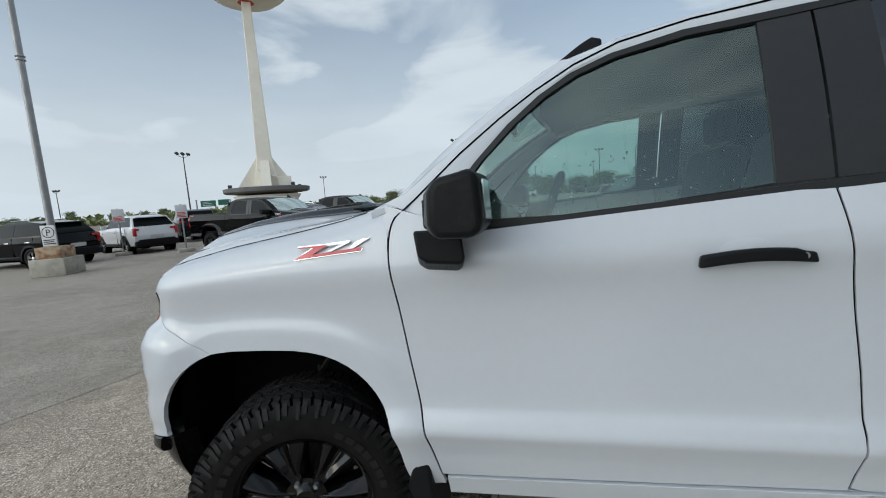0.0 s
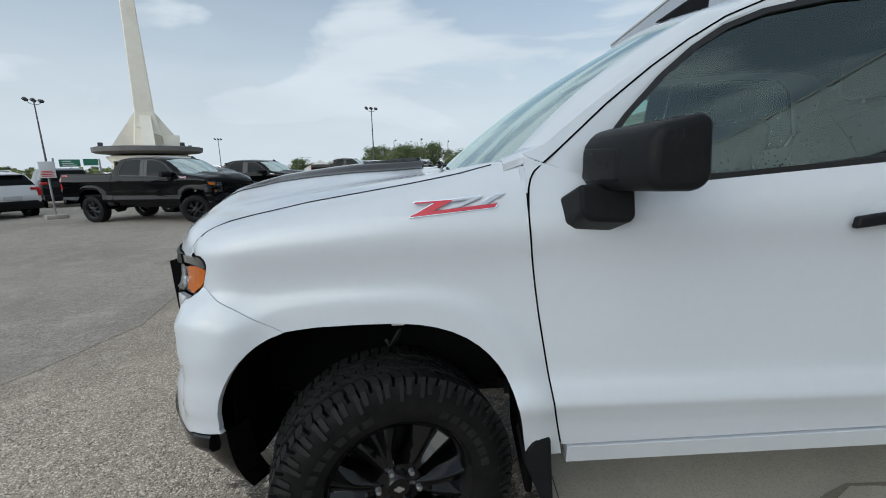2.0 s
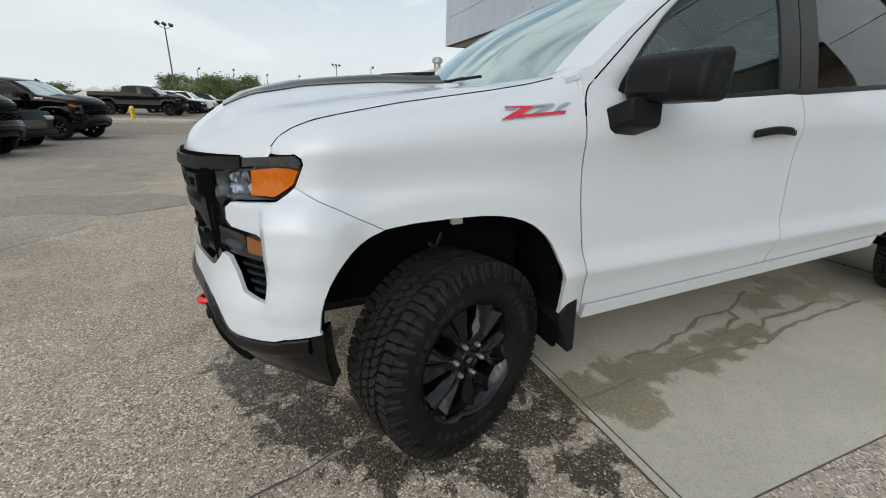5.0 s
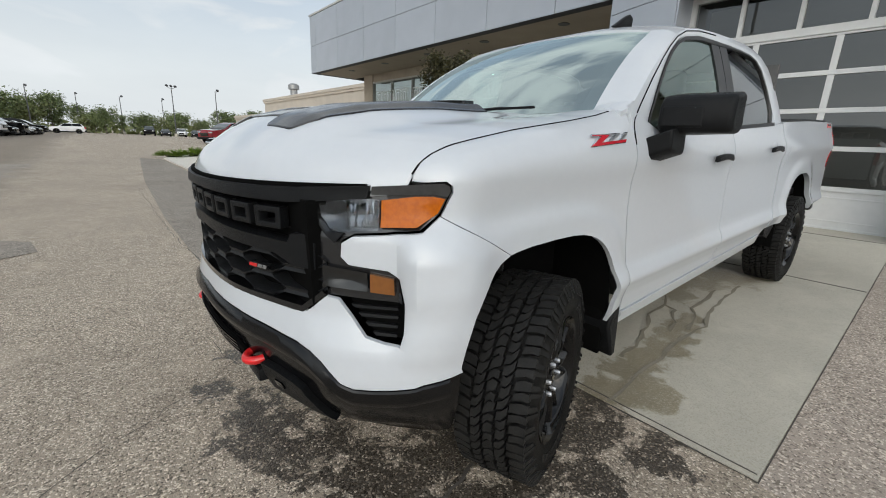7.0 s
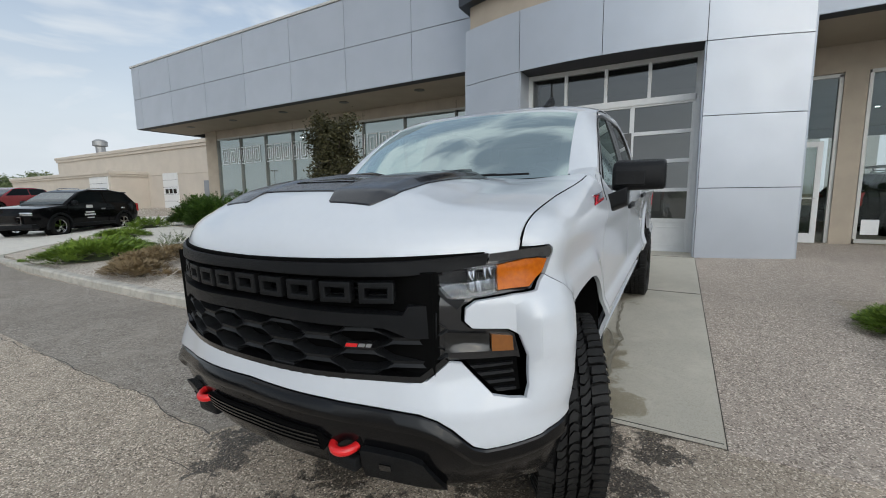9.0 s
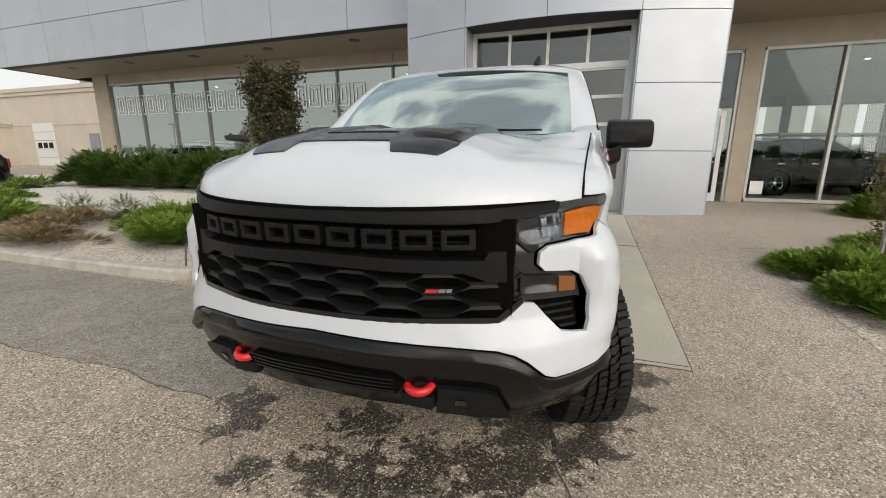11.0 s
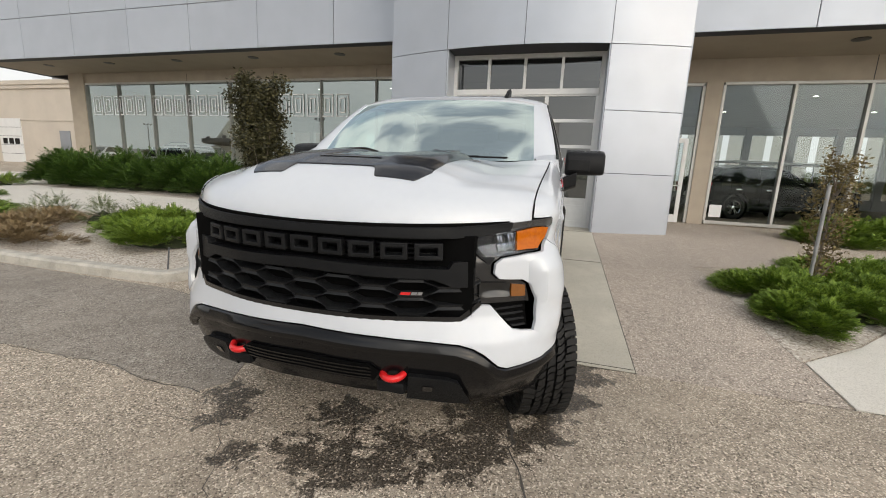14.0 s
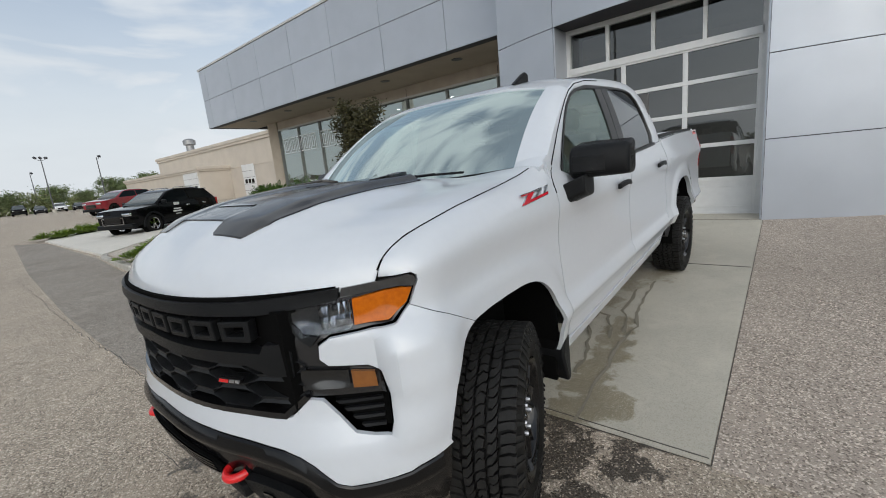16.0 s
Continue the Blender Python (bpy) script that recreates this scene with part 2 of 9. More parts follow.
SEAT = material("dark seat cloth", (0.045, 0.045, 0.048), 0.85, vary=0.3, scale=40, bump=0.3)
HEADLINER = material("dark headliner felt", (0.02, 0.02, 0.02), 0.95, vary=0.4, scale=20, spec=0.05)
GLASS_FRONT = glass("green tinted glass", (0.62, 0.80, 0.74), 0.85, 0.0, 2.1, (0.82, 0.96, 0.91))
GLASS_SHIELD = glass("windshield glass", (0.70, 0.84, 0.79), 0.9, 0.0, 8.0, (0.84, 0.96, 0.93))
GLASS_DARK = glass("dark privacy glass", (0.10, 0.11, 0.115), 0.8, 0.0, 2.1)
LENS = glass("clear lamp lens", (0.95, 0.97, 1.0), 0.97, 0.0, 1.3)
# ---- pickup truck: shape of its body, in the truck's own metres (x back from the front axle, z up from the tyres' foot) ----
def lerp(a, b, t):
    return a + (b - a) * t


def clamp(t, a=0.0, b=1.0):
    return max(a, min(b, t))


def step(a, b, t):
    t = clamp((t - a) / (b - a))
    return t * t * (3 - 2 * t)


def table(rows, t):
    if t <= rows[0][0]:
        return rows[0][1]
    for (a, p), (b, q) in zip(rows, rows[1:]):
        if t <= b:
            return lerp(p, q, (t - a) / (b - a))
    return rows[-1][1]


def smooth_table(rows, t, r=None):
    r = r or (0.008 if t < 0.9 else 0.026)
    return sum(table(rows, t + r * k / 3) for k in range(-3, 4)) / 7


def nose(y):
    return -0.97 + 0.40 * (abs(y) / 0.92) ** 2.6


def softmin(a, b, k):
    h = clamp(0.5 + 0.5 * (b - a) / k)
    return lerp(b, a, h) - k * h * (1 - h)


def half_width(x):
    return softmin(0.985, 0.92 * (max(x + 0.97, 0.0) / 0.40) ** (1 / 2.6), 0.06)


PLAN = [(nose(0.02 * i), -0.02 * i) for i in range(45)]
PLAN += [(x, -half_width(x)) for x in (nose(0.9) + 0.03 * i for i in range(187))]
ARC = [0.0]
for (xa, ya), (xb, yb) in zip(PLAN, PLAN[1:]):
    ARC.append(ARC[-1] + math.hypot(xb - xa, yb - ya))


def plan(u):
    """The point and the outward way on the body's outline at the arc u from the middle of the nose; u under 0 is the other side."""
    s, u = (1 if u >= 0 else -1), min(abs(u), ARC[-1] - 1e-4)
    i = max(0, int(np.searchsorted(ARC, u)) - 1)
    t = (u - ARC[i]) / (ARC[i + 1] - ARC[i])
    j = min(i + 1, len(PLAN) - 2)
    xa, ya = PLAN[i]
    xb, yb = PLAN[i + 1]
    xc, yc = PLAN[j + 1]
    x0, y0 = PLAN[max(i - 1, 0)] if i else (PLAN[1][0], -PLAN[1][1])
    da, db = (xb - x0, yb - y0), (xc - xa, yc - ya)
    dx, dy = lerp(da[0], db[0], t), lerp(da[1], db[1], t)
    n = math.hypot(dx, dy)
    return lerp(xa, xb, t), s * lerp(ya, yb, t), dy / n, -s * dx / n


def ux(x):
    return float(np.interp(x, [p[0] for p in PLAN], ARC))


def uy(y):
    return math.copysign(float(np.interp(abs(y), [-p[1] for p in PLAN[:60]], ARC[:60])), -y)


WHEELBASE = 3.745
SIDE = [(0.40, -0.075), (0.48, -0.055), (0.56, -0.030), (0.64, -0.012), (0.695, 0.007), (0.708, 0.014), (0.720, 0.016), (0.76, 0.003), (0.795, -0.012), (0.83, -0.0165), (0.92, -0.019), (1.02, -0.022), (1.10, -0.021),
        (1.165, -0.016), (1.205, -0.009), (1.235, -0.001), (1.25, 0.001), (1.28, 0.001), (1.32, -0.006), (1.37, -0.022), (1.42, -0.040), (1.5, -0.055), (1.6, -0.07)]
SIDE_NOSE = [(0.36, -0.012), (0.46, -0.004), (0.56, 0.0), (0.66, 0.0), (0.76, -0.002), (0.90, -0.010), (1.02, -0.018), (1.10, -0.021), (1.165, -0.016), (1.205, -0.009), (1.235, -0.001), (1.25, 0.001), (1.28, 0.001), (1.32, -0.006), (1.37, -0.022), (1.42, -0.040)]
FRONT = [(0.38, -0.10), (0.46, -0.04), (0.54, 0.0), (0.64, 0.025), (0.74, 0.025), (0.84, 0.0), (0.98, -0.005), (1.18, 0.0), (1.25, -0.01), (1.33, -0.05)]
CORNER = [(0.36, 0.03), (0.44, 0.055), (0.52, 0.064), (0.62, 0.066), (0.68, 0.060), (0.75, 0.050), (0.88, 0.032), (1.0, 0.028), (1.08, 0.022), (1.12, 0.0), (1.20, -0.008), (1.24, 0.0)]
CHEEK = [(0.62, 0.0), (0.70, 0.006), (0.80, 0.036), (0.92, 0.056), (1.03, 0.056), (1.08, 0.03), (1.13, 0.0)]
HOOD_EDGE = [(-0.60, 1.245), (-0.585, 1.293), (-0.52, 1.33), (-0.335, 1.367), (0.0, 1.405), (0.26, 1.437), (0.48, 1.485)]


def arch_shape(wheel, ahead):
    """A wheel opening's middle, half width, height and squareness; the front one stands steeper ahead of the wheel."""
    if wheel:
        return WHEELBASE + 0.02, 0.50, 0.60, 2.8
    return (-0.035, 0.465, 0.565, 3.6) if ahead else (-0.035, 0.495, 0.565, 3.0)


def arch_out(x, z, wheel):
    """About how far outside the wheel opening a point of the side is; under 0 is inside."""
    cx, w, h, p = arch_shape(wheel, x < -0.035)
    dx, dz = abs(x - cx) / w, max(z - 0.44, 0) / h
    return ((dx ** p + dz ** p) ** (1 / p) - 1) * 0.5


def arch_line(wheel, low, n=28):
    """The wheel opening's edge from front to back, from the height low up, over and down."""
    out = []
    for i in range(n + 1):
        a = math.pi * (1 - i / n)
        cx, w, h, p = arch_shape(wheel, a > math.pi / 2)
        c, s = math.cos(a), math.sin(a)
        out.append((cx + w * math.copysign(abs(c) ** (2 / p), c), 0.44 + h * abs(s) ** (2 / p)))
    out = [q for q in out if q[1] > low]
    return [(out[0][0] - 0.004, low)] + out + [(out[-1][0] + 0.004, low)]


def bulge(u, z):
    x = plan(u)[0]
    side = step(ux(-0.62), ux(-0.36), abs(u))
    flank = smooth_table(SIDE, z) if x > 0.35 else lerp(smooth_table(SIDE, z), smooth_table(SIDE_NOSE, z), step(0.35, -0.25, x))
    d = lerp(table(FRONT, z), flank, side)
    d += table(CORNER, z) * step(uy(-0.45), uy(-0.76), abs(u)) * step(ux(-0.36), ux(-0.60), abs(u))
    d += table(CHEEK, z) * step(uy(-0.86), uy(-0.90), abs(u)) * step(ux(-0.28), ux(-0.54), abs(u))
    for wheel in (0, 1):
        if abs(x - wheel * WHEELBASE) < 0.9 and side > 0:
            d += side * 0.016 * step(0.12, 0.055, arch_out(x, z, wheel)) * step(0.4, 0.6, z)
    return d


def skin(u, z, off=0.0):
    x, y, nx, ny = plan(u)
    d = bulge(u, z) + off
    return Vector((x + nx * d, y + ny * d, z))


HOOD_MID = [(0, 1.216), (0.015, 1.252), (0.04, 1.295), (0.08, 1.33), (0.14, 1.366), (0.22, 1.395), (0.4, 1.43), (0.7, 1.452), (1, 1.455)]
HOOD_SIDE = [(0, 1.230), (0.015, 1.260), (0.04, 1.29), (0.08, 1.314), (0.14, 1.336), (0.22, 1.352), (0.4, 1.383), (0.7, 1.42), (0.85, 1.442), (1, 1.474)]


def hood_xy(t, v):
    y = v * lerp(0.872, 0.885, t)
    a, b = nose(y) + 0.02, 0.13 + 0.32 * abs(v) ** 2.2
    return lerp(a, b, t), y


def hood_z(t, v):
    a = abs(v)
    z = lerp(table(HOOD_MID, t), table(HOOD_SIDE, t), a ** 2.4)
    return z + 0.032 * step(0.70, 0.50, a) * step(0.06, 0.26, t) * lerp(1.0, 0.45, step(0.45, 1.0, t)) - 0.010 * step(0.3, 0.6, a) * step(0.9, 0.7, a) * step(0.1, 0.4, t)


def hood(x, y):
    """The height of the hood over a place."""
    v = clamp(y / 0.878, -1, 1)
    a, b = nose(y) + 0.02, 0.13 + 0.32 * abs(v) ** 2.2
    return hood_z(clamp((x - a) / (b - a)), v)


def patch(poly, off=0.0, depth=0.02, du=0.05, dz=0.05, flip=False):
    """A plate on the body's skin: the outline in (u, z), off metres outside it and so thick; flip lays it on the other side."""
    bm = bmesh.new()
    prism(bm, poly, 1.0, lambda a, b, w: Vector((a, b, w)))
    us, zs = [p[0] for p in poly], [p[1] for p in poly]
    for lo, hi, stp, way in ((min(us), max(us), du, Vector((1, 0, 0))), (min(zs), max(zs), dz, Vector((0, 1, 0)))):
        k = math.floor(lo / stp) + 1
        while k * stp < hi - 1e-4:
            if k * stp > lo + 1e-4:
                bmesh.ops.bisect_plane(bm, geom=bm.verts[:] + bm.edges[:] + bm.faces[:], plane_co=way * (k * stp), plane_no=way, dist=1e-5)
            k += 1
    for v in bm.verts:
        u, z, w = v.co
        v.co = skin(-u if flip else u, z, off - w * depth)
    return bm


def both(name, poly, mat_, parent, off=0.0, depth=0.02, label="", du=0.05, dz=0.05, smooth=30):
    a = part(name, patch(poly, off, depth, du, dz), mat_, parent, label, smooth)
    b = part(name, patch(poly, off, depth, du, dz, True), mat_, parent, label, smooth)
    return a, b


def across(poly):
    """A half outline from the middle to one side, there and back, made whole."""
    return [(-u, z) for u, z in poly[::-1] if u > 1e-6] + poly


def soften(ob, width=0.005, seg=2, angle=40):
    b = ob.modifiers.new("bevel", "BEVEL")
    b.width, b.segments, b.limit_method, b.angle_limit = width, seg, "ANGLE", radians(angle)
    return ob


SEAM_FRONT = [(0.45, 0.60), (0.5, 0.588), (0.71, 0.552), (1.0, 0.514), (1.15, 0.499), (1.27, 0.490), (1.37, 0.488), (1.49, 0.478)]
SEAM_MID = [(0.50, 1.715), (0.56, 1.722), (0.66, 1.738), (0.78, 1.752), (0.95, 1.748), (1.2, 1.728), (1.40, 1.705), (1.5, 1.695)]
SEAM_REAR = [(0.56, 2.66), (0.585, 2.70), (0.62, 2.80), (0.68, 2.89), (0.78, 2.945), (0.95, 2.955), (1.2, 2.92), (1.40, 2.88), (1.5, 2.865)]
SILL = [(0.5, 0.535), (2.7, 0.615)]
BELT = [(0.48, 1.485), (0.56, 1.455), (0.66, 1.405), (0.80, 1.372), (1.6, 1.405), (2.56, 1.445), (2.88, 1.462)]
BED = [(2.85, 1.47), (3.75, 1.50), (4.87, 1.51)]


def seam(rows, low, high, shift, n=10):
    """A shut line from low to high as (u, z)."""
    return [(ux(table(rows, z) + shift), z) for z in (lerp(low, high, i / n) for i in range(n + 1))]


def along(rows, a, b, dz=0.0, n=12):
    return [(ux(x), table(rows, x) + dz) for x in (lerp(a, b, i / n) for i in range(n + 1))]


truck = thing("pickup_truck", "white crew cab pickup truck with black trim and red hooks", "pickup truck", pose(0, 0, 0, 0, -2.2, 0))

# fenders
arch0 = arch_line(0, 0.44)
low = [(x, z) for x, z in arch0 if x > -0.27 and z > 0.5]
fender = seam(SEAM_FRONT, 0.50, 1.475, -0.003)
fender += [(ux(x), table(HOOD_EDGE, x) - 0.004) for x in (0.42, 0.34, 0.26, 0.17, 0.08, 0.0, -0.1, -0.2, -0.27, -0.335, -0.38, -0.43, -0.475, -0.52, -0.535, -0.55, -0.56, -0.57, -0.578, -0.585, -0.592)]
fender += [(ux(-0.597), 1.240), (ux(-0.575), 1.237), (ux(-0.525), 1.241), (ux(-0.508), 1.228), (ux(-0.506), 1.21), (ux(-0.537), 1.142), (ux(-0.42), 1.076), (ux(-0.275), 0.992)]
fender += [(ux(x), z) for x, z in low] + [(ux(low[-1][0] + 0.01), 0.50)]


def shoulder(bm, s, flip):
    """Draws a fender's top in towards the hood's side edge, with an even gap."""
    for v in bm.verts:
        u, z = v.co.x, v.co.y
        x = plan(u)[0]
        rim = table(HOOD_EDGE, x)
        foot = max(rim - 0.125, min(1.237, rim - 0.02))
        t = clamp((z - foot) / (rim - foot - 0.006))
        p = skin(-u if flip else u, z, -v.co.z * 0.02)
        if t > 0:
            k = clamp((max(p.x, -0.603) + 0.602) / 1.052)
            goal = Vector((max(p.x, -0.603), s * (lerp(0.872, 0.885, k) + 0.0035), table(HOOD_SIDE, k) - 0.002 - 0.02 * v.co.z))
            p = p.lerp(goal, t ** 2.2)
        if z > 1.2:
            # the front tip runs down beside the hood's corner
            tip = step(-0.555, -0.592, x)
            p.y = lerp(p.y, s * 0.880, tip)
            p.x = lerp(p.x, max(p.x, -0.606), tip)
        v.co = p
    return bm


for s, flip in ((-1, False), (1, True)):
    bm = bmesh.new()
    prism(bm, fender, 1.0, lambda a, b, w: Vector((a, b, w)))
    for lo, hi, stp, way in ((ux(-0.62), ux(0.62), 0.035, Vector((1, 0, 0))), (0.5, 1.5, 0.022, Vector((0, 1, 0)))):
        k = math.floor(lo / stp) + 1
        while k * stp < hi:
            bmesh.ops.bisect_plane(bm, geom=bm.verts[:] + bm.edges[:] + bm.faces[:], plane_co=way * (k * stp), plane_no=way, dist=1e-5)
            k += 1
    soften(part("fender", shoulder(bm, s, flip), PAINT_WHITE, truck, "", 30), 0.002)

# front bumper cover: white lower face with the arms that run round the lamps
def fy(rows):
    return [(uy(-y), z) for y, z in rows]


arm = fy([(0.0, 0.835), (0.30, 0.835), (0.60, 0.83), (0.645, 0.838), (0.70, 0.895), (0.732, 0.89), (0.765, 0.84), (0.80, 0.787), (0.84, 0.773), (0.872, 0.768),
          (0.880, 0.81), (0.882, 0.90), (0.870, 0.965), (0.845, 0.986), (0.80, 0.993), (0.76, 0.999), (0.742, 1.022), (0.745, 1.062), (0.77, 1.082), (0.84, 1.088), (0.905, 1.098)])
edge = [(ux(-0.577), 1.10), (ux(-0.539), 1.1405), (ux(-0.4212), 1.0743), (ux(-0.2762), 0.9903)]
front_arch = [(ux(x), z) for x, z in arch0[::-1] if x < -0.29 and z > 0.68] + [(ux(-0.489), 0.672)]
line = [(ux(-0.52), 0.668), (ux(-0.572), 0.659), (uy(-0.90), 0.648), (uy(-0.86), 0.638), (uy(-0.82), 0.632), (uy(-0.775), 0.630), (uy(-0.745), 0.646), (uy(-0.70), 0.700), (uy(-0.665), 0.727), (uy(-0.62), 0.744), (uy(-0.33), 0.769), (0.0, 0.782)]
cover = arm + edge + front_arch + line
half = [p for p in cover if p[0] > 1e-6]
whole = [(-u, z) for u, z in half[::-1]] + [(0.0, 0.835)] + half + [(0.0, 0.782)]
bumper_cover = part("front_bumper_cover", patch(whole, 0.0, 0.016, 0.03, 0.02), PAINT_WHITE, truck, "", 30)
soften(bumper_cover, 0.004, 2)

# black lower bumper
low_line = [(u, z - 0.008) for u, z in line[::-1]]
under = [(ux(-0.489), 0.664), (ux(-0.497), 0.405), (ux(-0.555), 0.380), (uy(-0.90), 0.368), (uy(-0.83), 0.372), (uy(-0.69), 0.40), (uy(-0.62), 0.45), (uy(-0.45), 0.478), (uy(-0.3), 0.49), (0.0, 0.50)]
half = [p for p in low_line + under if p[0] > 1e-6]
whole = [(-u, z) for u, z in half[::-1]] + [(0.0, 0.774)] + half + [(0.0, 0.50)]
valance = soften(part("lower_bumper", patch(whole, -0.016, 0.09, 0.04, 0.03), SATIN, truck, "glossy black lower bumper with rain drops", 30), 0.01, 3)
rail = [(-u, z) for u, z in low_line[::-1] if u > 1e-6] + low_line
us_ = [rail[0][0]]
while us_[-1] < rail[-1][0] - 0.02:
    us_.append(us_[-1] + 0.02)
us_.append(rail[-1][0])
bm = bmesh.new()
cut = ((0.002, -0.03), (0.0, -0.004), (-0.006, 0.002), (-0.034, 0.011), (-0.040, 0.012), (-0.058, 0.006), (-0.064, -0.03))
rows = [[bm.verts.new(skin(u, table(rail, u) + dz, off)) for dz, off in cut] for u in us_]
for ra, rb in zip(rows, rows[1:]):
    for k in range(len(cut)):
        bm.faces.new((ra[k], ra[(k + 1) % len(cut)], rb[(k + 1) % len(cut)], rb[k]))
bm.faces.new(rows[0]), bm.faces.new(rows[-1][::-1])
part("bumper_lip", bm, SATIN, valance, "", 28)
opening = fy([(0.0, 0.655), (0.29, 0.642), (0.335, 0.61), (0.31, 0.568), (0.0, 0.578)])
half = [p for p in opening if p[0] > 1e-6]
part("air_intake", patch([(-u, z) for u, z in half[::-1]] + [(0, 0.655)] + half + [(0, 0.578)], 0.0, 0.012), LINER, valance, "", 30)
for z in (0.588, 0.605, 0.622, 0.640):
    part("intake_bar", patch([(uy(0.30), z - 0.013), (uy(0.30), z - 0.006), (0, z + 0.001), (uy(-0.30), z - 0.006), (uy(-0.30), z - 0.013), (0, z - 0.006)], 0.004, 0.02), SATIN, valance, "", 30)
for p in both("skid_panel", fy([(0.445, 0.602), (0.59, 0.588), (0.625, 0.572), (0.69, 0.43), (0.60, 0.445), (0.44, 0.475)]), PLASTIC, valance, 0.014, 0.03):
    soften(p, 0.008)
for p in both("sensor", fy([(0.50, 0.555), (0.535, 0.552), (0.535, 0.525), (0.50, 0.527)]), GLOSS, valance, 0.02, 0.01):
    pass
for s in (-1, 1):
    bm = bmesh.new()
    c = Vector((nose(0.38) - 0.045, s * 0.378, 0.600))
    tube(bm, [c + Vector((0.075 + 0.01 * math.cos(a), 0, 0)) + Vector((-0.064 * math.sin(a), 0.050 * math.cos(a), -0.006 * math.sin(a))) for a in (math.pi * i / 14 for i in range(15))], 0.0155, 10)
    part("tow_hook", bm, RED, valance, "bright red tow hook", 60)
    bm = bmesh.new()
    box(bm, (c.x + 0.03, c.y - 0.062, 0.515), (c.x + 0.12, c.y + 0.062, 0.568), 0.012)
    part("hook_bracket", bm, PLASTIC, valance, "", 30)
    bm = bmesh.new()
    box(bm, (c.x + 0.056, c.y - 0.072, 0.562), (c.x + 0.11, c.y + 0.072, 0.652), 0.01)
    part("hook_pocket", bm, LINER, valance, "", 30)

# grille
grille = part("grille", patch(across(fy([(0.0, 0.80), (0.66, 0.80), (0.72, 0.90), (0.71, 1.10), (0.63, 1.19), (0.0, 1.20)])), -0.075, 0.03), LINER, truck, "matt black front grille with blocked lettering", 30)
bar = across(fy([(0.0, 1.174), (0.60, 1.170), (0.66, 1.174), (0.800, 1.191), (0.808, 1.226), (0.60, 1.214), (0.0, 1.207)]))
soften(part("upper_bar", patch(bar, 0.007, 0.05, 0.04, 0.02), PLASTIC, grille, "", 30), 0.011, 4)
part("hood_gap", patch(across(fy([(0, 1.196), (0.80, 1.212), (0.80, 1.230), (0, 1.218)])), -0.004, 0.02), LINER, grille, "", 30)
mid = across(fy([(0.0, 1.020), (0.53, 1.004), (0.575, 0.985), (0.60, 0.972), (0.672, 0.972), (0.675, 1.05), (0.655, 1.078), (0.60, 1.074), (0.585, 1.046), (0.0, 1.064)]))
soften(part("middle_bar", patch(mid, 0.001, 0.06, 0.04, 0.02), PLASTIC, grille, "", 30), 0.008, 3)
for i in range(5):
    z = 1.083 + 0.02 * i
    part("slat", patch(across(fy([(0, z - 0.003), (0.625, z - 0.006), (0.625, z - 0.001), (0, z + 0.002)])), -0.045, 0.02, 0.06), PLASTIC, grille, "", 30)
for i in range(9):
    # the maker's name stands here as plain hollow blocks
    c, w = 0.512 - 0.128 * i, 0.052
    zc = 1.122 - 0.006 * (abs(c) / 0.5)
    ring = [(-w, -0.034), (w, -0.034), (w, 0.034), (-w, 0.034)]
    bm = bmesh.new()
    o = [skin(uy(c + a), zc + b, 0.0) for a, b in ring]
    q = [skin(uy(c + a * 0.62), zc + b * 0.45, 0.0) for a, b in ring]
    o2 = [skin(uy(c + a), zc + b, -0.04) for a, b in ring]
    q2 = [skin(uy(c + a * 0.62), zc + b * 0.45, -0.04) for a, b in ring]
    vs = [[bm.verts.new(p) for p in r] for r in (o, q, o2, q2)]
    for k in range(4):
        j = (k + 1) % 4
        for a, b in ((0, 1), (1, 3), (3, 2), (2, 0)):
            bm.faces.new((vs[a][k], vs[a][j], vs[b][j], vs[b][k]))
    soften(part("name_block", bm, PLASTIC, grille), 0.004)
bm = bmesh.new()
for row in range(6):
    # wide cells in a stagger, with rounded openings
    zc = 1.005 - 0.0375 * row
    for i in range(-3, 4):
        c = i * 0.30 + (0.15 if row % 2 else 0.0)
        if abs(c) > 0.76:
            continue
        outer = [(-0.105, 0), (-0.075, 0.0187), (-0.045, 0.0375), (0.045, 0.0375), (0.075, 0.0187), (0.105, 0), (0.075, -0.0187), (0.045, -0.0375), (-0.045, -0.0375), (-0.075, -0.0187)]
        inner = [(-0.100, 0), (-0.083, 0.0145), (-0.050, 0.0265), (0.050, 0.0265), (0.083, 0.0145), (0.100, 0), (0.083, -0.0145), (0.050, -0.0265), (-0.050, -0.0265), (-0.083, -0.0145)]
        far_in = [(a_ * 0.94, b_ * 0.80 - 0.004) for a_, b_ in inner]
        mk = lambda pts, o: [bm.verts.new(skin(uy(clamp(c + a, -0.70, 0.70)), clamp(zc + b - 0.012 * abs(c), 0.825 + 0.16 * max(abs(c + a) - 0.60, 0), 1.03), o)) for a, b in pts]
        rr = [mk(outer, -0.014), mk(inner, -0.010), mk(far_in, -0.068)]
        for k in range(10):
            j = (k + 1) % 10
            for a, b in ((0, 1), (1, 2)):
                bm.faces.new((rr[a][k], rr[a][j], rr[b][j], rr[b][k]))
part("grille_mesh", bm, MESH_GREY, grille, "black honeycomb grille mesh", 30)
rim = across(fy([(0.0, 0.832), (0.63, 0.832), (0.70, 0.898), (0.69, 0.91), (0.625, 0.85), (0.0, 0.85)]))
part("grille_rim", patch(rim, 0.0, 0.05), GLOSS, grille, "", 30)


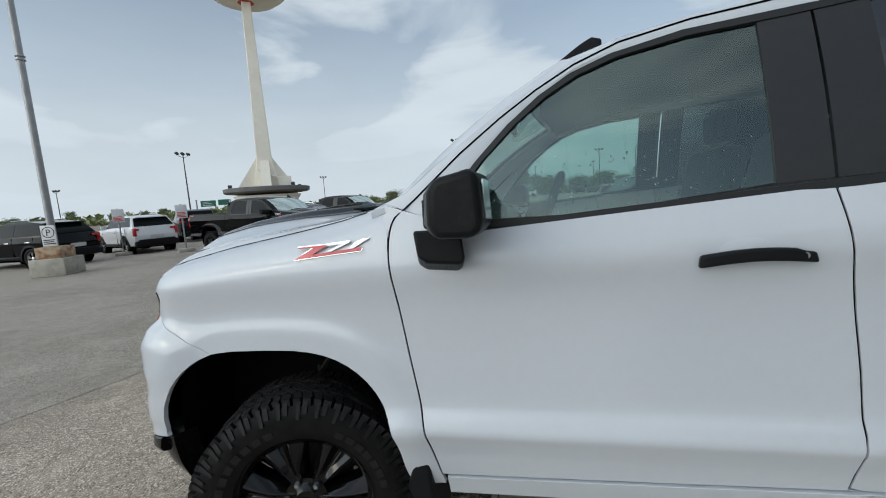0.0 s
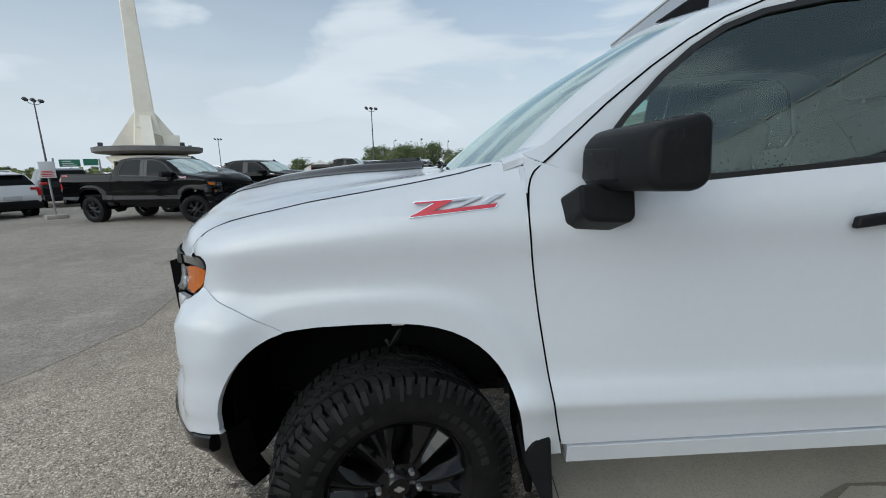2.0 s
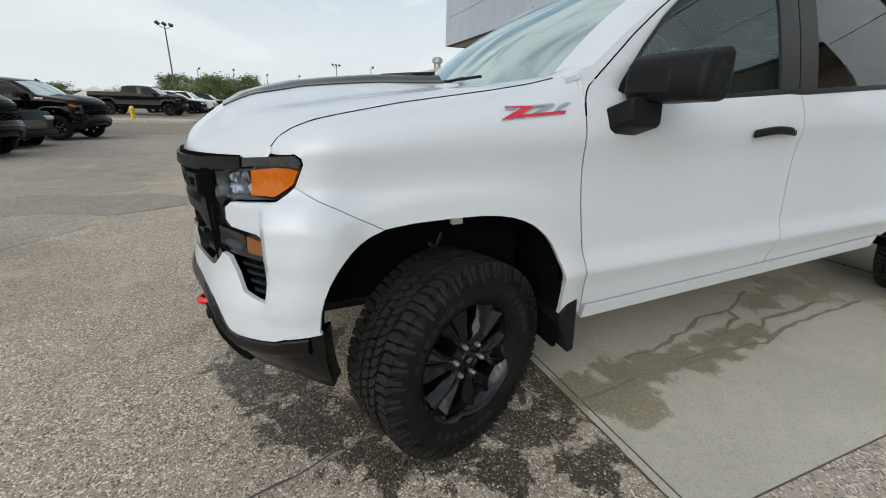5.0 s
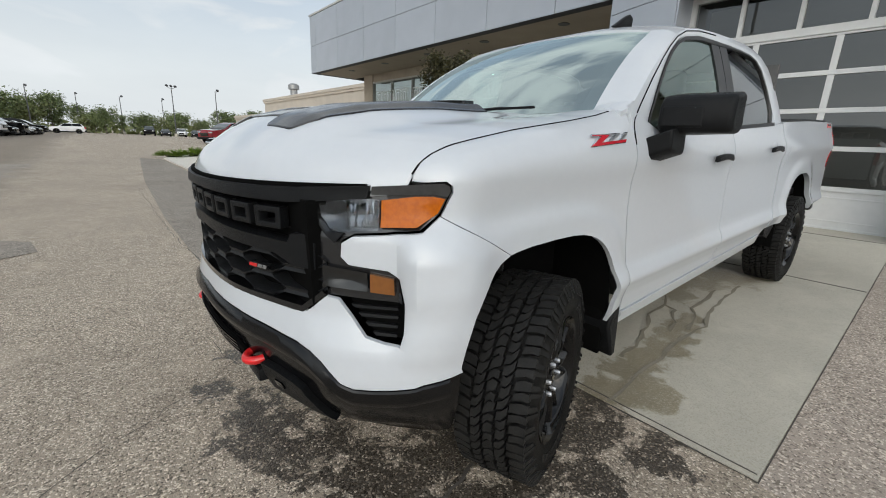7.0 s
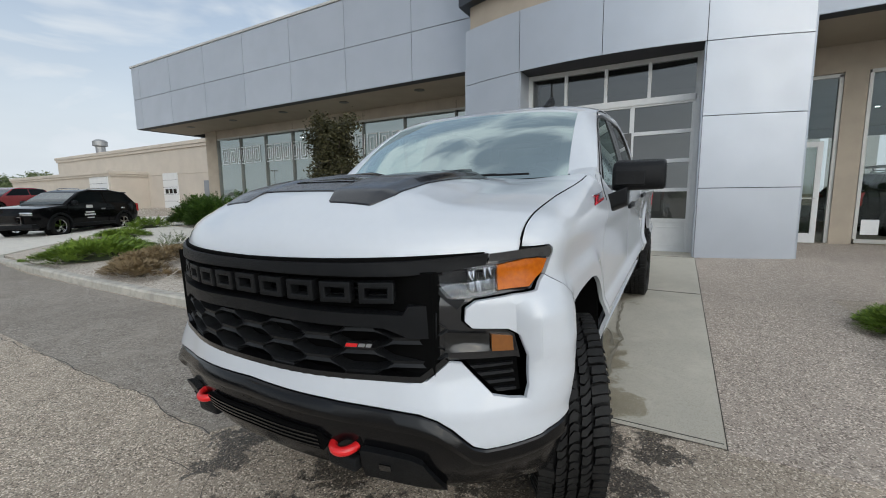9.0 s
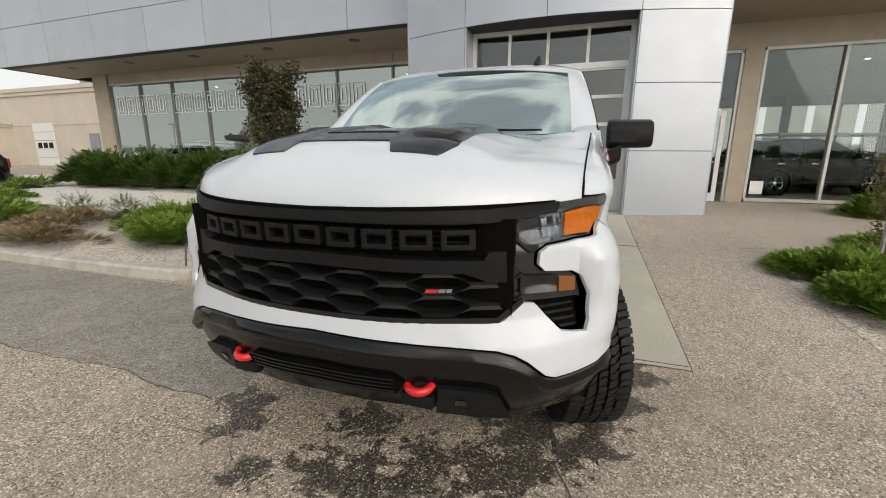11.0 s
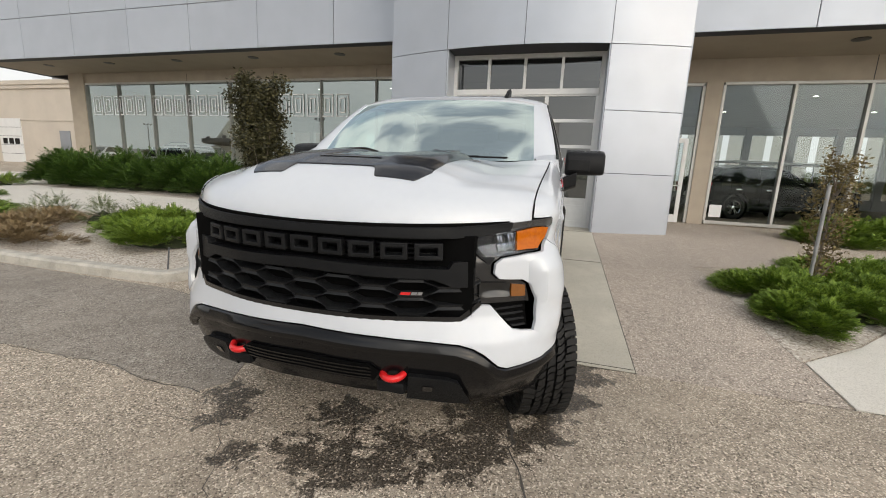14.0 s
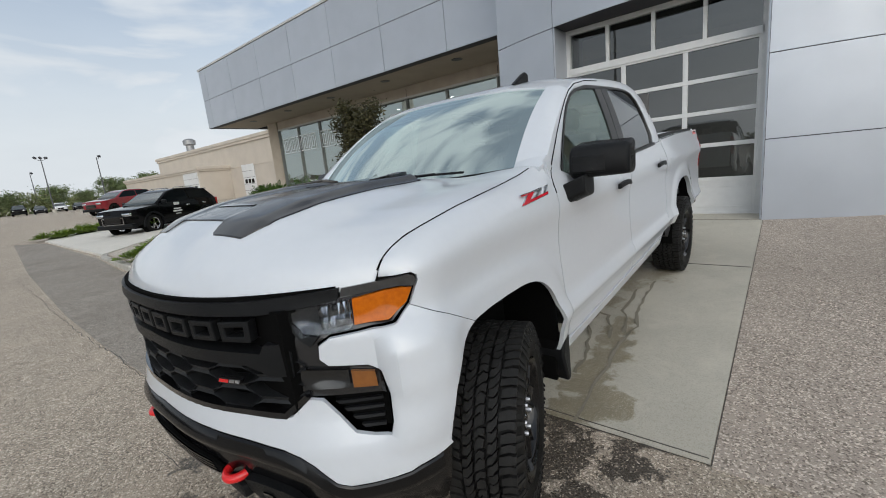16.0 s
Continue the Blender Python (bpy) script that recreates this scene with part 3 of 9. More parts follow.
def slant(c, z, w, h, at):
    """A leaning stroke, as (along, up) pairs."""
    return [(c - w / 2 - 0.2 * h, z - h / 2), (c + w / 2 - 0.2 * h, z - h / 2), (c + w / 2 + 0.2 * h, z + h / 2), (c - w / 2 + 0.2 * h, z + h / 2)]


badge = part("grille_badge", patch([(uy(-0.405), 0.940), (uy(-0.413), 0.956), (uy(-0.497), 0.955), (uy(-0.489), 0.938)], 0.004, 0.02), LAMP_GREY, grille, "small red and silver badge", 30)
for a, b, mt in ((0.409, 0.446, RED), (0.450, 0.470, BADGE), (0.474, 0.490, BADGE)):
    part("badge_bar", patch([(uy(-a), 0.943), (uy(-a - 0.005), 0.9535), (uy(-b - 0.005), 0.953), (uy(-b), 0.942)], 0.0055, 0.004), mt, badge)

# head lamps
BOWL_DARK = material("smoked lamp bowl", (0.055, 0.056, 0.057), 0.2, metal=0.8, vary=0.4, scale=40)
BOWL = material("dull lamp bowl", (0.085, 0.086, 0.088), 0.2, metal=0.9, vary=0.3, scale=40)
housing = fy([(0.625, 1.182), (0.66, 1.178), (0.80, 1.196), (0.872, 1.206), (0.874, 1.232)]) + [(ux(-0.528), 1.239), (ux(-0.512), 1.227), (ux(-0.510), 1.21), (ux(-0.541), 1.145), (ux(-0.582), 1.105)]
housing += fy([(0.905, 1.103), (0.84, 1.093), (0.77, 1.087), (0.738, 1.065), (0.735, 1.02), (0.755, 0.995), (0.80, 0.988), (0.84, 0.981), (0.865, 0.961), (0.872, 0.90), (0.873, 0.885), (0.735, 0.895), (0.68, 0.897), (0.68, 1.09)])
lamp_pair = both("headlamp", housing, LAMP_GREY, truck, -0.02, 0.05, "headlamp with clear lens and amber turn signal", 0.03, 0.03)
for lamp, flip in zip(lamp_pair, (False, True)):
    soften(lamp, 0.004)
    sub = [("upper_lens", fy([(0.806, 1.196), (0.812, 1.224), (0.872, 1.229)]) + [(ux(-0.575), 1.232), (ux(-0.530), 1.235), (ux(-0.516), 1.226), (ux(-0.514), 1.21), (ux(-0.522), 1.197), (ux(-0.556), 1.205)] + fy([(0.871, 1.203)]), SMOKED, "dark glossy top of the lamp"),
           ("turn_signal", fy([(0.828, 1.108), (0.90, 1.112)]) + [(ux(-0.588), 1.114), (ux(-0.545), 1.150), (ux(-0.526), 1.191), (ux(-0.556), 1.197)] + fy([(0.90, 1.197), (0.83, 1.185)]), AMBER, "amber turn signal lens"),
           ("lower_signal", fy([(0.806, 0.918), (0.858, 0.912), (0.856, 0.960), (0.806, 0.972)]), AMBER_DIM, "small smoked amber lens"),
           ("lamp_trim", fy([(0.636, 1.168), (0.66, 1.155), (0.715, 1.094), (0.745, 1.088), (0.725, 1.06), (0.695, 1.09)]), PLASTIC, "")]
    for name, poly, mt, lab in sub:
        o = part(name, patch(poly, 0.003 if name == "upper_lens" else -0.005, 0.012, 0.03, 0.03, flip), mt, lamp, lab, 30)
    rng = random.Random(8)

    def in_lamp(q, off):
        """A place in a lamp: q holds the corners as (y, z), low inner, low outer, top inner, top outer."""
        def at(s, t):
            y = lerp(lerp(q[0][0], q[1][0], s), lerp(q[2][0], q[3][0], s), t)
            z = lerp(lerp(q[0][1], q[1][1], s), lerp(q[2][1], q[3][1], s), t)
            u = uy(-y)
            return skin(-u if flip else u, z, off(s, t))
        return at

    dish = lambda s, t: -0.003 - 0.013 * math.exp(-5 * ((s - 0.55) ** 2 + (t - 0.5) ** 2))
    for q, nm in (([(0.712, 1.100), (0.752, 1.103), (0.668, 1.158), (0.752, 1.182)], "reflector"), ([(0.692, 0.926), (0.800, 0.919), (0.692, 0.990), (0.800, 0.976)], "fog_reflector")):
        bm = bmesh.new()
        part(nm, sheet(bm, 14, 14, in_lamp(q, dish)), BOWL if nm == "reflector" else BOWL_DARK, lamp, "dull silver reflector bowl", 40)
    for q, nx_, nz_ in (([(0.758, 1.106), (0.825, 1.110), (0.752, 1.170), (0.825, 1.185)], 13, 2),):
        bm = bmesh.new()
        for a in range(nx_):
            for b in range(nz_):
                c0, d0 = a / nx_, b / nz_
                c1, d1 = (a + 0.94) / nx_, (b + 0.94) / nz_
                ridge = [in_lamp(q, lambda s, t: -0.010)(c, d) for c, d in ((c0, d0), (c1, d0), (c1, d1), (c0, d1))]
                tip = in_lamp(q, lambda s, t: -0.001)(lerp(c0, c1, rng.uniform(-0.1, 1.1)), lerp(d0, d1, rng.uniform(-0.1, 1.1)))
                vs_ = [bm.verts.new(p_) for p_ in ridge] + [bm.verts.new(tip)]
                for k in range(4):
                    bm.faces.new((vs_[k], vs_[(k + 1) % 4], vs_[4]))
        part("bowl_ribs", bm, FACET, lamp, "faceted bright reflector", 0)
    o = part("lens", patch(fy([(0.655, 1.165), (0.705, 1.092), (0.826, 1.102), (0.828, 1.19), (0.75, 1.186)]), 0.004, 0.003, 0.03, 0.03, flip), LENS, lamp, "", 30)
    o.visible_shadow = False
vents = both("bumper_vent", fy([(0.737, 0.890), (0.875, 0.883), (0.874, 0.773), (0.84, 0.778), (0.805, 0.793)]), LINER, truck, -0.05, 0.03, "black slatted corner vent")
for vent, flip in zip(vents, (False, True)):
    for k in range(4):
        z = 0.868 - 0.025 * k
        a = 0.755 + 0.018 * k
        part("vent_slat", patch(fy([(a, z), (0.862, z - 0.004), (0.862, z - 0.012), (a + 0.008, z - 0.010)]), -0.030, 0.012, 0.05, 0.05, flip), PLASTIC, vent, "", 30)

# hood
bm = bmesh.new()
sheet(bm, 44, 48, lambda s, t: Vector((*hood_xy(s, 2 * t - 1), hood_z(s, 2 * t - 1))), (0, 0, -0.02))
hood_ob = soften(part("hood", bm, PAINT_WHITE, truck, "", 40), 0.006)


def on_hood(x, y, up=0.0):
    return Vector((x, y, hood(x, y) + up))


def scoop_up(x, y):
    """How far the black insert stands over the hood: a flat top with sloping flanks, lower in the middle, rising to the rear."""
    a = abs(y)
    rise = lerp(0.010, 0.029, step(-0.72, 0.08, x))
    return 0.004 + rise * step(0.445, 0.375, a) * (1 - 0.6 * step(0.215, 0.165, a)) * step(-0.80, -0.55, x)


bm = bmesh.new()
nx, ny = 44, 72
front = lambda y: table([(0, -0.70), (0.195, -0.695), (0.225, -0.765), (0.40, -0.745), (0.445, -0.66)], abs(y))


def insert(s, t):
    y = (2 * t - 1) * 0.445
    x = lerp(front(y), 0.12 + 0.05 * abs(y), s)
    return on_hood(x, y, scoop_up(x, y))


sheet(bm, nx, ny, insert, (0, 0, -0.02))
HOOD_FILM = material("satin black hood insert", (0.008, 0.008, 0.010), 0.2, coat=0.3, vary=0.4, scale=9, rough_vary=0.06)
soften(part("hood_insert", bm, HOOD_FILM, hood_ob, "satin black raised hood insert", 25), 0.003)
for s in (-1, 1):
    bm = bmesh.new()
    pts = [(0.12, 0.17), (0.13, 0.29), (0.13, 0.365), (0.10, 0.372), (0.0, 0.37), (-0.12, 0.365), (-0.04, 0.30), (0.05, 0.23)]
    lift = lambda a, b: scoop_up(a, min(abs(b), 0.36)) + 0.003 + 0.010 * step(-0.12, 0.06, a)
    prism(bm, [(x, s * y) for x, y in pts][::s], 0.022, lambda a, b, w: on_hood(a, b, lift(a, b) - w))
    soften(part("air_scoop", bm, GLOSS, hood_ob, "gloss black scoop blade", 30), 0.003)
    bm = bmesh.new()
    prism(bm, [(x, s * y) for x, y in [(0.125, 0.20), (0.125, 0.36), (0.0, 0.36), (-0.02, 0.31)]][::s], 0.05, lambda a, b, w: on_hood(a, b, lift(a, b) - 0.012 - w))
    part("scoop_mouth", bm, LINER, hood_ob, "", 30)
    if s > 0:
        for x in (-0.56, -0.10, -0.03):
            # steps across the middle of the insert
            bm = bmesh.new()
            sheet(bm, 1, 12, lambda u, t: on_hood(x + lerp(0, 0.014, u), lerp(-0.16, 0.16, t), scoop_up(x, 0) + 0.0035), (0, 0, -0.006))
            part("insert_step", bm, GLOSS, hood_ob, "", 30)
    # dark gutter under the gap beside the fender
    bm = bmesh.new()
    def gutter(a, t):
        a *= 0.93
        x, y = hood_xy(a, 1.0)
        return Vector((x, s * (y + lerp(-0.003, 0.005, t)), hood_z(a, 1.0) - 0.007))
    sheet(bm, 30, 1, gutter, (0, 0, -0.006))
    part("hood_gutter", bm, LINER, truck, "", 40)
    bm = bmesh.new()
    edge_line = []
    for i in range(49):
        a = 0.015 + 0.93 * i / 48
        x, y = hood_xy(a, 1.0)
        edge_line.append(Vector((x, s * (y + 0.002), hood_z(a, 1.0) - 0.0012)))
    tube(bm, edge_line, 0.0028, 6)
    part("hood_seam", bm, LINER, truck, "", 40)

# doors, sills and bed sides
def front_gap(z):
    return table(SEAM_FRONT, z)


door_f = seam(SEAM_FRONT, 0.545, 1.478, 0.003) + along(BELT, 0.50, 1.695)[1:] + seam(SEAM_MID, 0.59, 1.405, -0.003)[::-1] + along(SILL, 0.62, 1.74, 0.006, 6)[::-1]
door_r = seam(SEAM_MID, 0.595, 1.408, 0.003) + along(BELT, 1.72, 2.87)[1:] + seam(SEAM_REAR, 0.605, 1.455, -0.005, 14)[::-1] + along(SILL, 1.76, 2.75, 0.006, 6)[::-1]
for rows, lo_, hi_ in ((SEAM_FRONT, 0.55, 1.41), (SEAM_MID, 0.60, 1.40), (SEAM_REAR, 0.61, 1.45)):
    both("seam_strip", seam(rows, lo_, hi_, -0.009) + seam(rows, lo_, hi_, 0.009)[::-1], LINER, truck, -0.005, 0.004)
doors = [both("front_door", door_f, PAINT_WHITE, truck, 0.0, 0.035, "white front door with black handle", 0.06, 0.012), both("rear_door", door_r, PAINT_WHITE, truck, 0.0, 0.035, "white rear door with black handle", 0.06, 0.012)]
rocker = along(SILL, 0.60, 2.70, -0.072, 8) + along(SILL, 0.60, 2.70, 0.0, 8)[::-1]
for r in both("sill", rocker, PAINT_WHITE, truck, 0.010, 0.06, "", 0.1, 0.02):
    soften(r, 0.022, 4)
arch1 = [(x, z) for x, z in arch_line(1, 0.60)]
bed = seam(SEAM_REAR, 0.68, 1.475, 0.012) + along(BED, 2.9, 4.87, 0.0, 8) + [(ux(4.885), 1.2), (ux(4.88), 0.9), (ux(4.86), 0.72), (ux(arch1[-1][0] + 0.02), 0.66)]
bed += [(ux(x), z) for x, z in arch1[::-1] if z > 0.66] + [(ux(arch1[0][0] - 0.01), 0.64), (ux(2.86), 0.645)]
beds = both("bed_side", bed, PAINT_WHITE, truck, 0.0, 0.04, "white cargo bed side", 0.05, 0.03)
for pair in (*doors, beds):
    for o in pair:
        soften(o, 0.004)
for o, flip in zip(beds, (False, True)):
    part("bed_rail", patch(along(BED, 2.88, 4.86, 0.0, 6) + along(BED, 2.88, 4.86, 0.022, 6)[::-1], -0.05, 0.09, 0.3, 0.05, flip), PLASTIC, o, "black bed rail cap", 30)
    b = part("bed_badge", patch([(ux(4.60), 1.455), (ux(4.80), 1.458), (ux(4.79), 1.495), (ux(4.62), 1.493)], 0.002, 0.004, 0.1, 0.1, flip), RED, o, "small red and black decal")
    part("decal_bar", patch([(ux(4.63), 1.474), (ux(4.79), 1.476), (ux(4.785), 1.49), (ux(4.64), 1.488)], 0.004, 0.003, 0.1, 0.1, flip), GLOSS, b)
    part("tail_lamp", patch([(ux(4.83), 1.05), (ux(4.885), 1.05), (ux(4.885), 1.42), (ux(4.84), 1.42)], 0.004, 0.05, 0.1, 0.1, flip), RED_LAMP, o, "red tail lamp", 30)
    if not flip:
        part("fuel_door", patch([(ux(3.05), 1.12), (ux(3.19), 1.12), (ux(3.19), 1.29), (ux(3.05), 1.29)], 0.0015, 0.004, 0.1, 0.05), PAINT_WHITE, o, "", 30)
# door handles
for pair, (a, b), z0 in ((doors[0], (1.375, 1.655), 1.243), (doors[1], (2.47, 2.755), 1.272)):
    for o, s in zip(pair, (-1, 1)):
        b -= 0.02
        grip = lambda u, v: Vector((lerp(a, b, u) + 0.012 * (v - 0.5) * (0.5 - u), s * (1.002 + 0.022 * math.sin(math.pi * clamp(0.08 + 0.84 * u)) ** 0.4), z0 - 0.017 + 0.034 * v + 0.012 * math.sin(math.pi * u) - 0.006 * v * (u > 0.9)))
        bm = bmesh.new()
        sheet(bm, 12, 2, grip, (0, -s * 0.022, 0))
        pull = soften(part("door_handle", bm, PLASTIC, o, "black pull handle", 50), 0.007, 3)
        if o in doors[0]:
            bm = bmesh.new()
            revolve(bm, [(0.0, -0.002), (0.009, -0.002), (0.0095, 0.004)], 16, "Y", Matrix.Translation((b - 0.03, s * 1.0165, z0 + 0.004)) @ Matrix.Diagonal((1, -s, 1, 1)))
            part("key_lock", bm, BADGE, pull, "", 40)
        bm = bmesh.new()
        revolve(bm, [(0.0, 0.004), (0.05, 0.0035), (0.062, 0.0)], 24, "Y", Matrix.Translation((lerp(a, b, 0.45), s * 0.982, z0 + 0.018)) @ Matrix.Diagonal((1.3, s, 0.62, 1)))
        part("handle_cup", bm, PAINT_WHITE, o, "", 40)
# fender badges: a red slanted stroke and chrome bars on a plate
for s, flip in ((-1, False), (1, True)):
    def stroke(nm, rows, mt, parent, off, grow=0.0, lab=""):
        rows = [(0.262 + (x - 0.262) * 1.06, 1.342 + (z - 1.342) * 0.74) for x, z in rows]
        cx, cz = sum(x for x, z in rows) / len(rows), sum(z for x, z in rows) / len(rows)
        pts = [(ux(x + math.copysign(grow, x - cx)), z + math.copysign(grow, z - cz)) for x, z in rows]
        return part(nm, patch(pts, off, 0.006, 0.05, 0.05, flip), mt, parent, lab, 30)

    zed = [(0.150, 1.322), (0.385, 1.342), (0.392, 1.356), (0.216, 1.340), (0.275, 1.379), (0.166, 1.377), (0.164, 1.371), (0.222, 1.371)]
    b = stroke("fender_badge", zed, CHROME, truck, 0.004, 0.0026, "red and silver slanted fender badge")
    stroke("red_stroke", zed, CRIMSON, b, 0.0065, 0.0, "red slanted stroke")
    for rows in ([(0.272, 1.381), (0.268, 1.373), (0.318, 1.376), (0.262, 1.346), (0.285, 1.348), (0.348, 1.380), (0.348, 1.386)], [(0.342, 1.352), (0.362, 1.354), (0.412, 1.390), (0.390, 1.389), (0.372, 1.378)]):
        o = stroke("chrome_stroke", rows, CHROME, b, 0.004, 0.0022)
        stroke("silver_stroke", rows, BADGE, o, 0.0065)

# cab over the belt line
def cab_y(x, z):
    """Half the cab's width over the belt."""
    t = max(z - 1.40, 0)
    return 0.938 - 0.20 * t - 0.20 * t * t


def cab_side(x, z, s, off=0.0):
    return Vector((x, s * (cab_y(x, z) + off), z))


A_OUT = [(0.478, 1.487), (0.545, 1.508), (0.717, 1.634), (0.86, 1.725), (0.985, 1.792), (1.11, 1.845), (1.25, 1.882), (1.45, 1.906), (1.7, 1.922), (2.0, 1.932), (2.25, 1.932), (2.45, 1.918), (2.60, 1.885), (2.72, 1.815), (2.80, 1.70), (2.86, 1.56), (2.88, 1.466)]
A_IN = [(0.655, 1.412), (0.672, 1.448), (0.79, 1.585), (0.90, 1.69), (1.0, 1.765), (1.10, 1.812), (1.22, 1.836), (1.42, 1.848), (1.7, 1.856), (1.95, 1.862), (2.16, 1.862), (2.32, 1.856), (2.44, 1.835), (2.525, 1.775), (2.575, 1.68), (2.635, 1.53), (2.60, 1.458)]
A_OUT = [(x, z + 0.035 * step(0.85, 1.4, x) * step(1.5, 1.8, z)) for x, z in A_OUT]
A_IN = [(x, z + 0.045 * step(0.95, 1.45, x) * step(1.5, 1.8, z)) for x, z in A_IN]
LOW_IN = [(2.5, 1.446), (2.2, 1.433), (1.9, 1.420), (1.6, 1.407), (1.2, 1.390), (0.85, 1.375), (0.72, 1.382)]
LOW_OUT = [(2.7, 1.452), (2.3, 1.434), (1.95, 1.419), (1.6, 1.404), (1.2, 1.388), (0.80, 1.371), (0.60, 1.43)]
FRAME = material("black window surround", (0.012, 0.012, 0.012), 0.4, vary=0.2)
GREY_B = material("matt black pillar", (0.018, 0.018, 0.019), 0.35, vary=0.3, scale=30)
for s in (-1, 1):
    outer, inner = A_OUT + LOW_OUT, A_IN + LOW_IN
    bm = bmesh.new()
    rows = [[bm.verts.new(cab_side(x, z, s)) for x, z in outer]]
    rows.append([bm.verts.new(cab_side(*(Vector(a) * 0.35 + Vector(b) * 0.65), s, 0.004)) for a, b in zip(outer, inner)])
    rows.append([bm.verts.new(cab_side(x, z, s, -0.004)) for x, z in inner])
    rows.append([bm.verts.new(cab_side(x, z, s, -0.035)) for x, z in inner])
    for a, b in zip(rows, rows[1:]):
        for i in range(len(a)):
            j = (i + 1) % len(a)
            bm.faces.new((a[i], a[j], b[j], b[i]))
    cab_frame = part("cab_side_frame", bm, PAINT_WHITE, truck, "", 40)
    bm = bmesh.new()
    cen = Vector((1.6, 1.62))
    shrink = lambda p, k: Vector(p) + (cen - Vector(p)).normalized() * k
    rows = [[bm.verts.new(cab_side(*q, s, o)) for q in qs] for qs, o in (([shrink(p, -0.006) for p in inner], 0.003), ([shrink(p, 0.018) for p in inner], 0.001), ([shrink(p, 0.024) for p in inner], -0.012))]
    for a, b in zip(rows, rows[1:]):
        for i in range(len(a)):
            j = (i + 1) % len(a)
            bm.faces.new((a[i], a[j], b[j], b[i]))
    part("window_seal", bm, FRAME, cab_frame, "black window surround", 40)
    bm = bmesh.new()
    sheet(bm, 6, 2, lambda u, t: cab_side(lerp(0.72, 2.63, u), lerp(table(BELT, lerp(0.72, 2.63, u)) - 0.008, table(BELT, lerp(0.72, 2.63, u)) + 0.016, t), s, 0.014), (0, -s * 0.01, 0))
    part("belt_strip", bm, FRAME, cab_frame, "", 30)

    def pane(name, xa, xb, mt, lab, par):
        mesh = bmesh.new()
        top = lambda x: table(A_IN[:16], x) if x < 2.62 else 1.55
        bot = lambda x: table(sorted(LOW_IN + [(0.655, 1.41), (2.6, 1.455), (2.635, 1.50)]), x)
        sheet(mesh, 16, 8, lambda u, t: cab_side(lerp(xa(t), xb(t), u), lerp(bot(lerp(xa(t), xb(t), u)), top(lerp(xa(t), xb(t), u)), t), s, -0.010))
        o = part(name, mesh, mt, par, lab, 60)
        o.visible_shadow = False
        return o

    pane("window_pane", lambda t: 0.66, lambda t: lerp(1.585, 1.605, t), GLASS_FRONT, "green tinted front side window", doors[0][0 if s < 0 else 1])
    pane("window_pane", lambda t: lerp(1.845, 1.86, t), lambda t: 2.632, GLASS_DARK, "dark privacy side window", doors[1][0 if s < 0 else 1])
    for xa, xb, nm in ((1.585, 1.712, "pillar_cover"), (1.720, 1.845, "pillar_cover")):
        bm = bmesh.new()
        sheet(bm, 3, 8, lambda u, t: cab_side(lerp(xa, xb, u) + 0.020 * t, lerp(1.405, 1.903, t), s, -0.003), (0, -s * 0.012, 0))
        part(nm, bm, GREY_B, cab_frame, "matt black pillar cover", 30)

# roof
ROOF_MID = [(0.955, 1.907), (1.06, 1.945), (1.25, 1.978), (1.6, 2.012), (2.1, 2.014), (2.5, 1.992), (2.66, 1.955), (2.76, 1.89)]
RAIL = [(x, z + 0.035 * step(0.85, 1.4, x) * step(1.5, 1.8, z)) for x, z in [(0.985, 1.792), (1.11, 1.845), (1.25, 1.882), (1.45, 1.906), (1.7, 1.922), (2.0, 1.932), (2.25, 1.932), (2.45, 1.918), (2.60, 1.885), (2.72, 1.815), (2.80, 1.70)]]


def roof_at(s, t):
    v = abs(2 * t - 1)
    x = lerp(lerp(0.955, 1.06, v ** 2), 2.76, s)
    y = (2 * t - 1) * cab_y(x, table(RAIL, x))
    return Vector((x, y, lerp(table(ROOF_MID, x), table(RAIL, x), v ** 4.5)))


bm = bmesh.new()
roof = part("roof", sheet(bm, 30, 36, roof_at, (0, 0, -0.02)), PAINT_WHITE, truck, "", 40)
bm = bmesh.new()
sheet(bm, 12, 10, lambda s, t: roof_at(0.02 + 0.96 * s, 0.04 + 0.92 * t) - Vector((0, 0, 0.05)))
part("headliner", bm, HEADLINER, roof, "", 60)
bm = bmesh.new()
prism(bm, [(0, 0), (0.18, 0.0), (0.185, 0.068), (0.15, 0.082), (0.105, 0.062)], 0.036, lambda a, b, w: Vector((1.05 + a, -0.50 + w * (1 - 4 * b), 1.940 + b)))
soften(part("antenna_fin", bm, PLASTIC, roof, "black shark fin antenna", 40), 0.008, 3)

# windshield
def shield(s, t):
    v = 2 * t - 1
    base = Vector((0.20 + 0.27 * abs(v) ** 2.1, v * 0.805, 1.448 + 0.022 * abs(v) ** 2.5))
    top = Vector((0.96 + 0.09 * v * v, v * 0.725, 1.910 - 0.035 * abs(v) ** 3.5))
    p = base.lerp(top, s)
    p.z += 0.03 * math.sin(math.pi * s)
    p.x -= 0.015 * math.sin(math.pi * s)
    return p


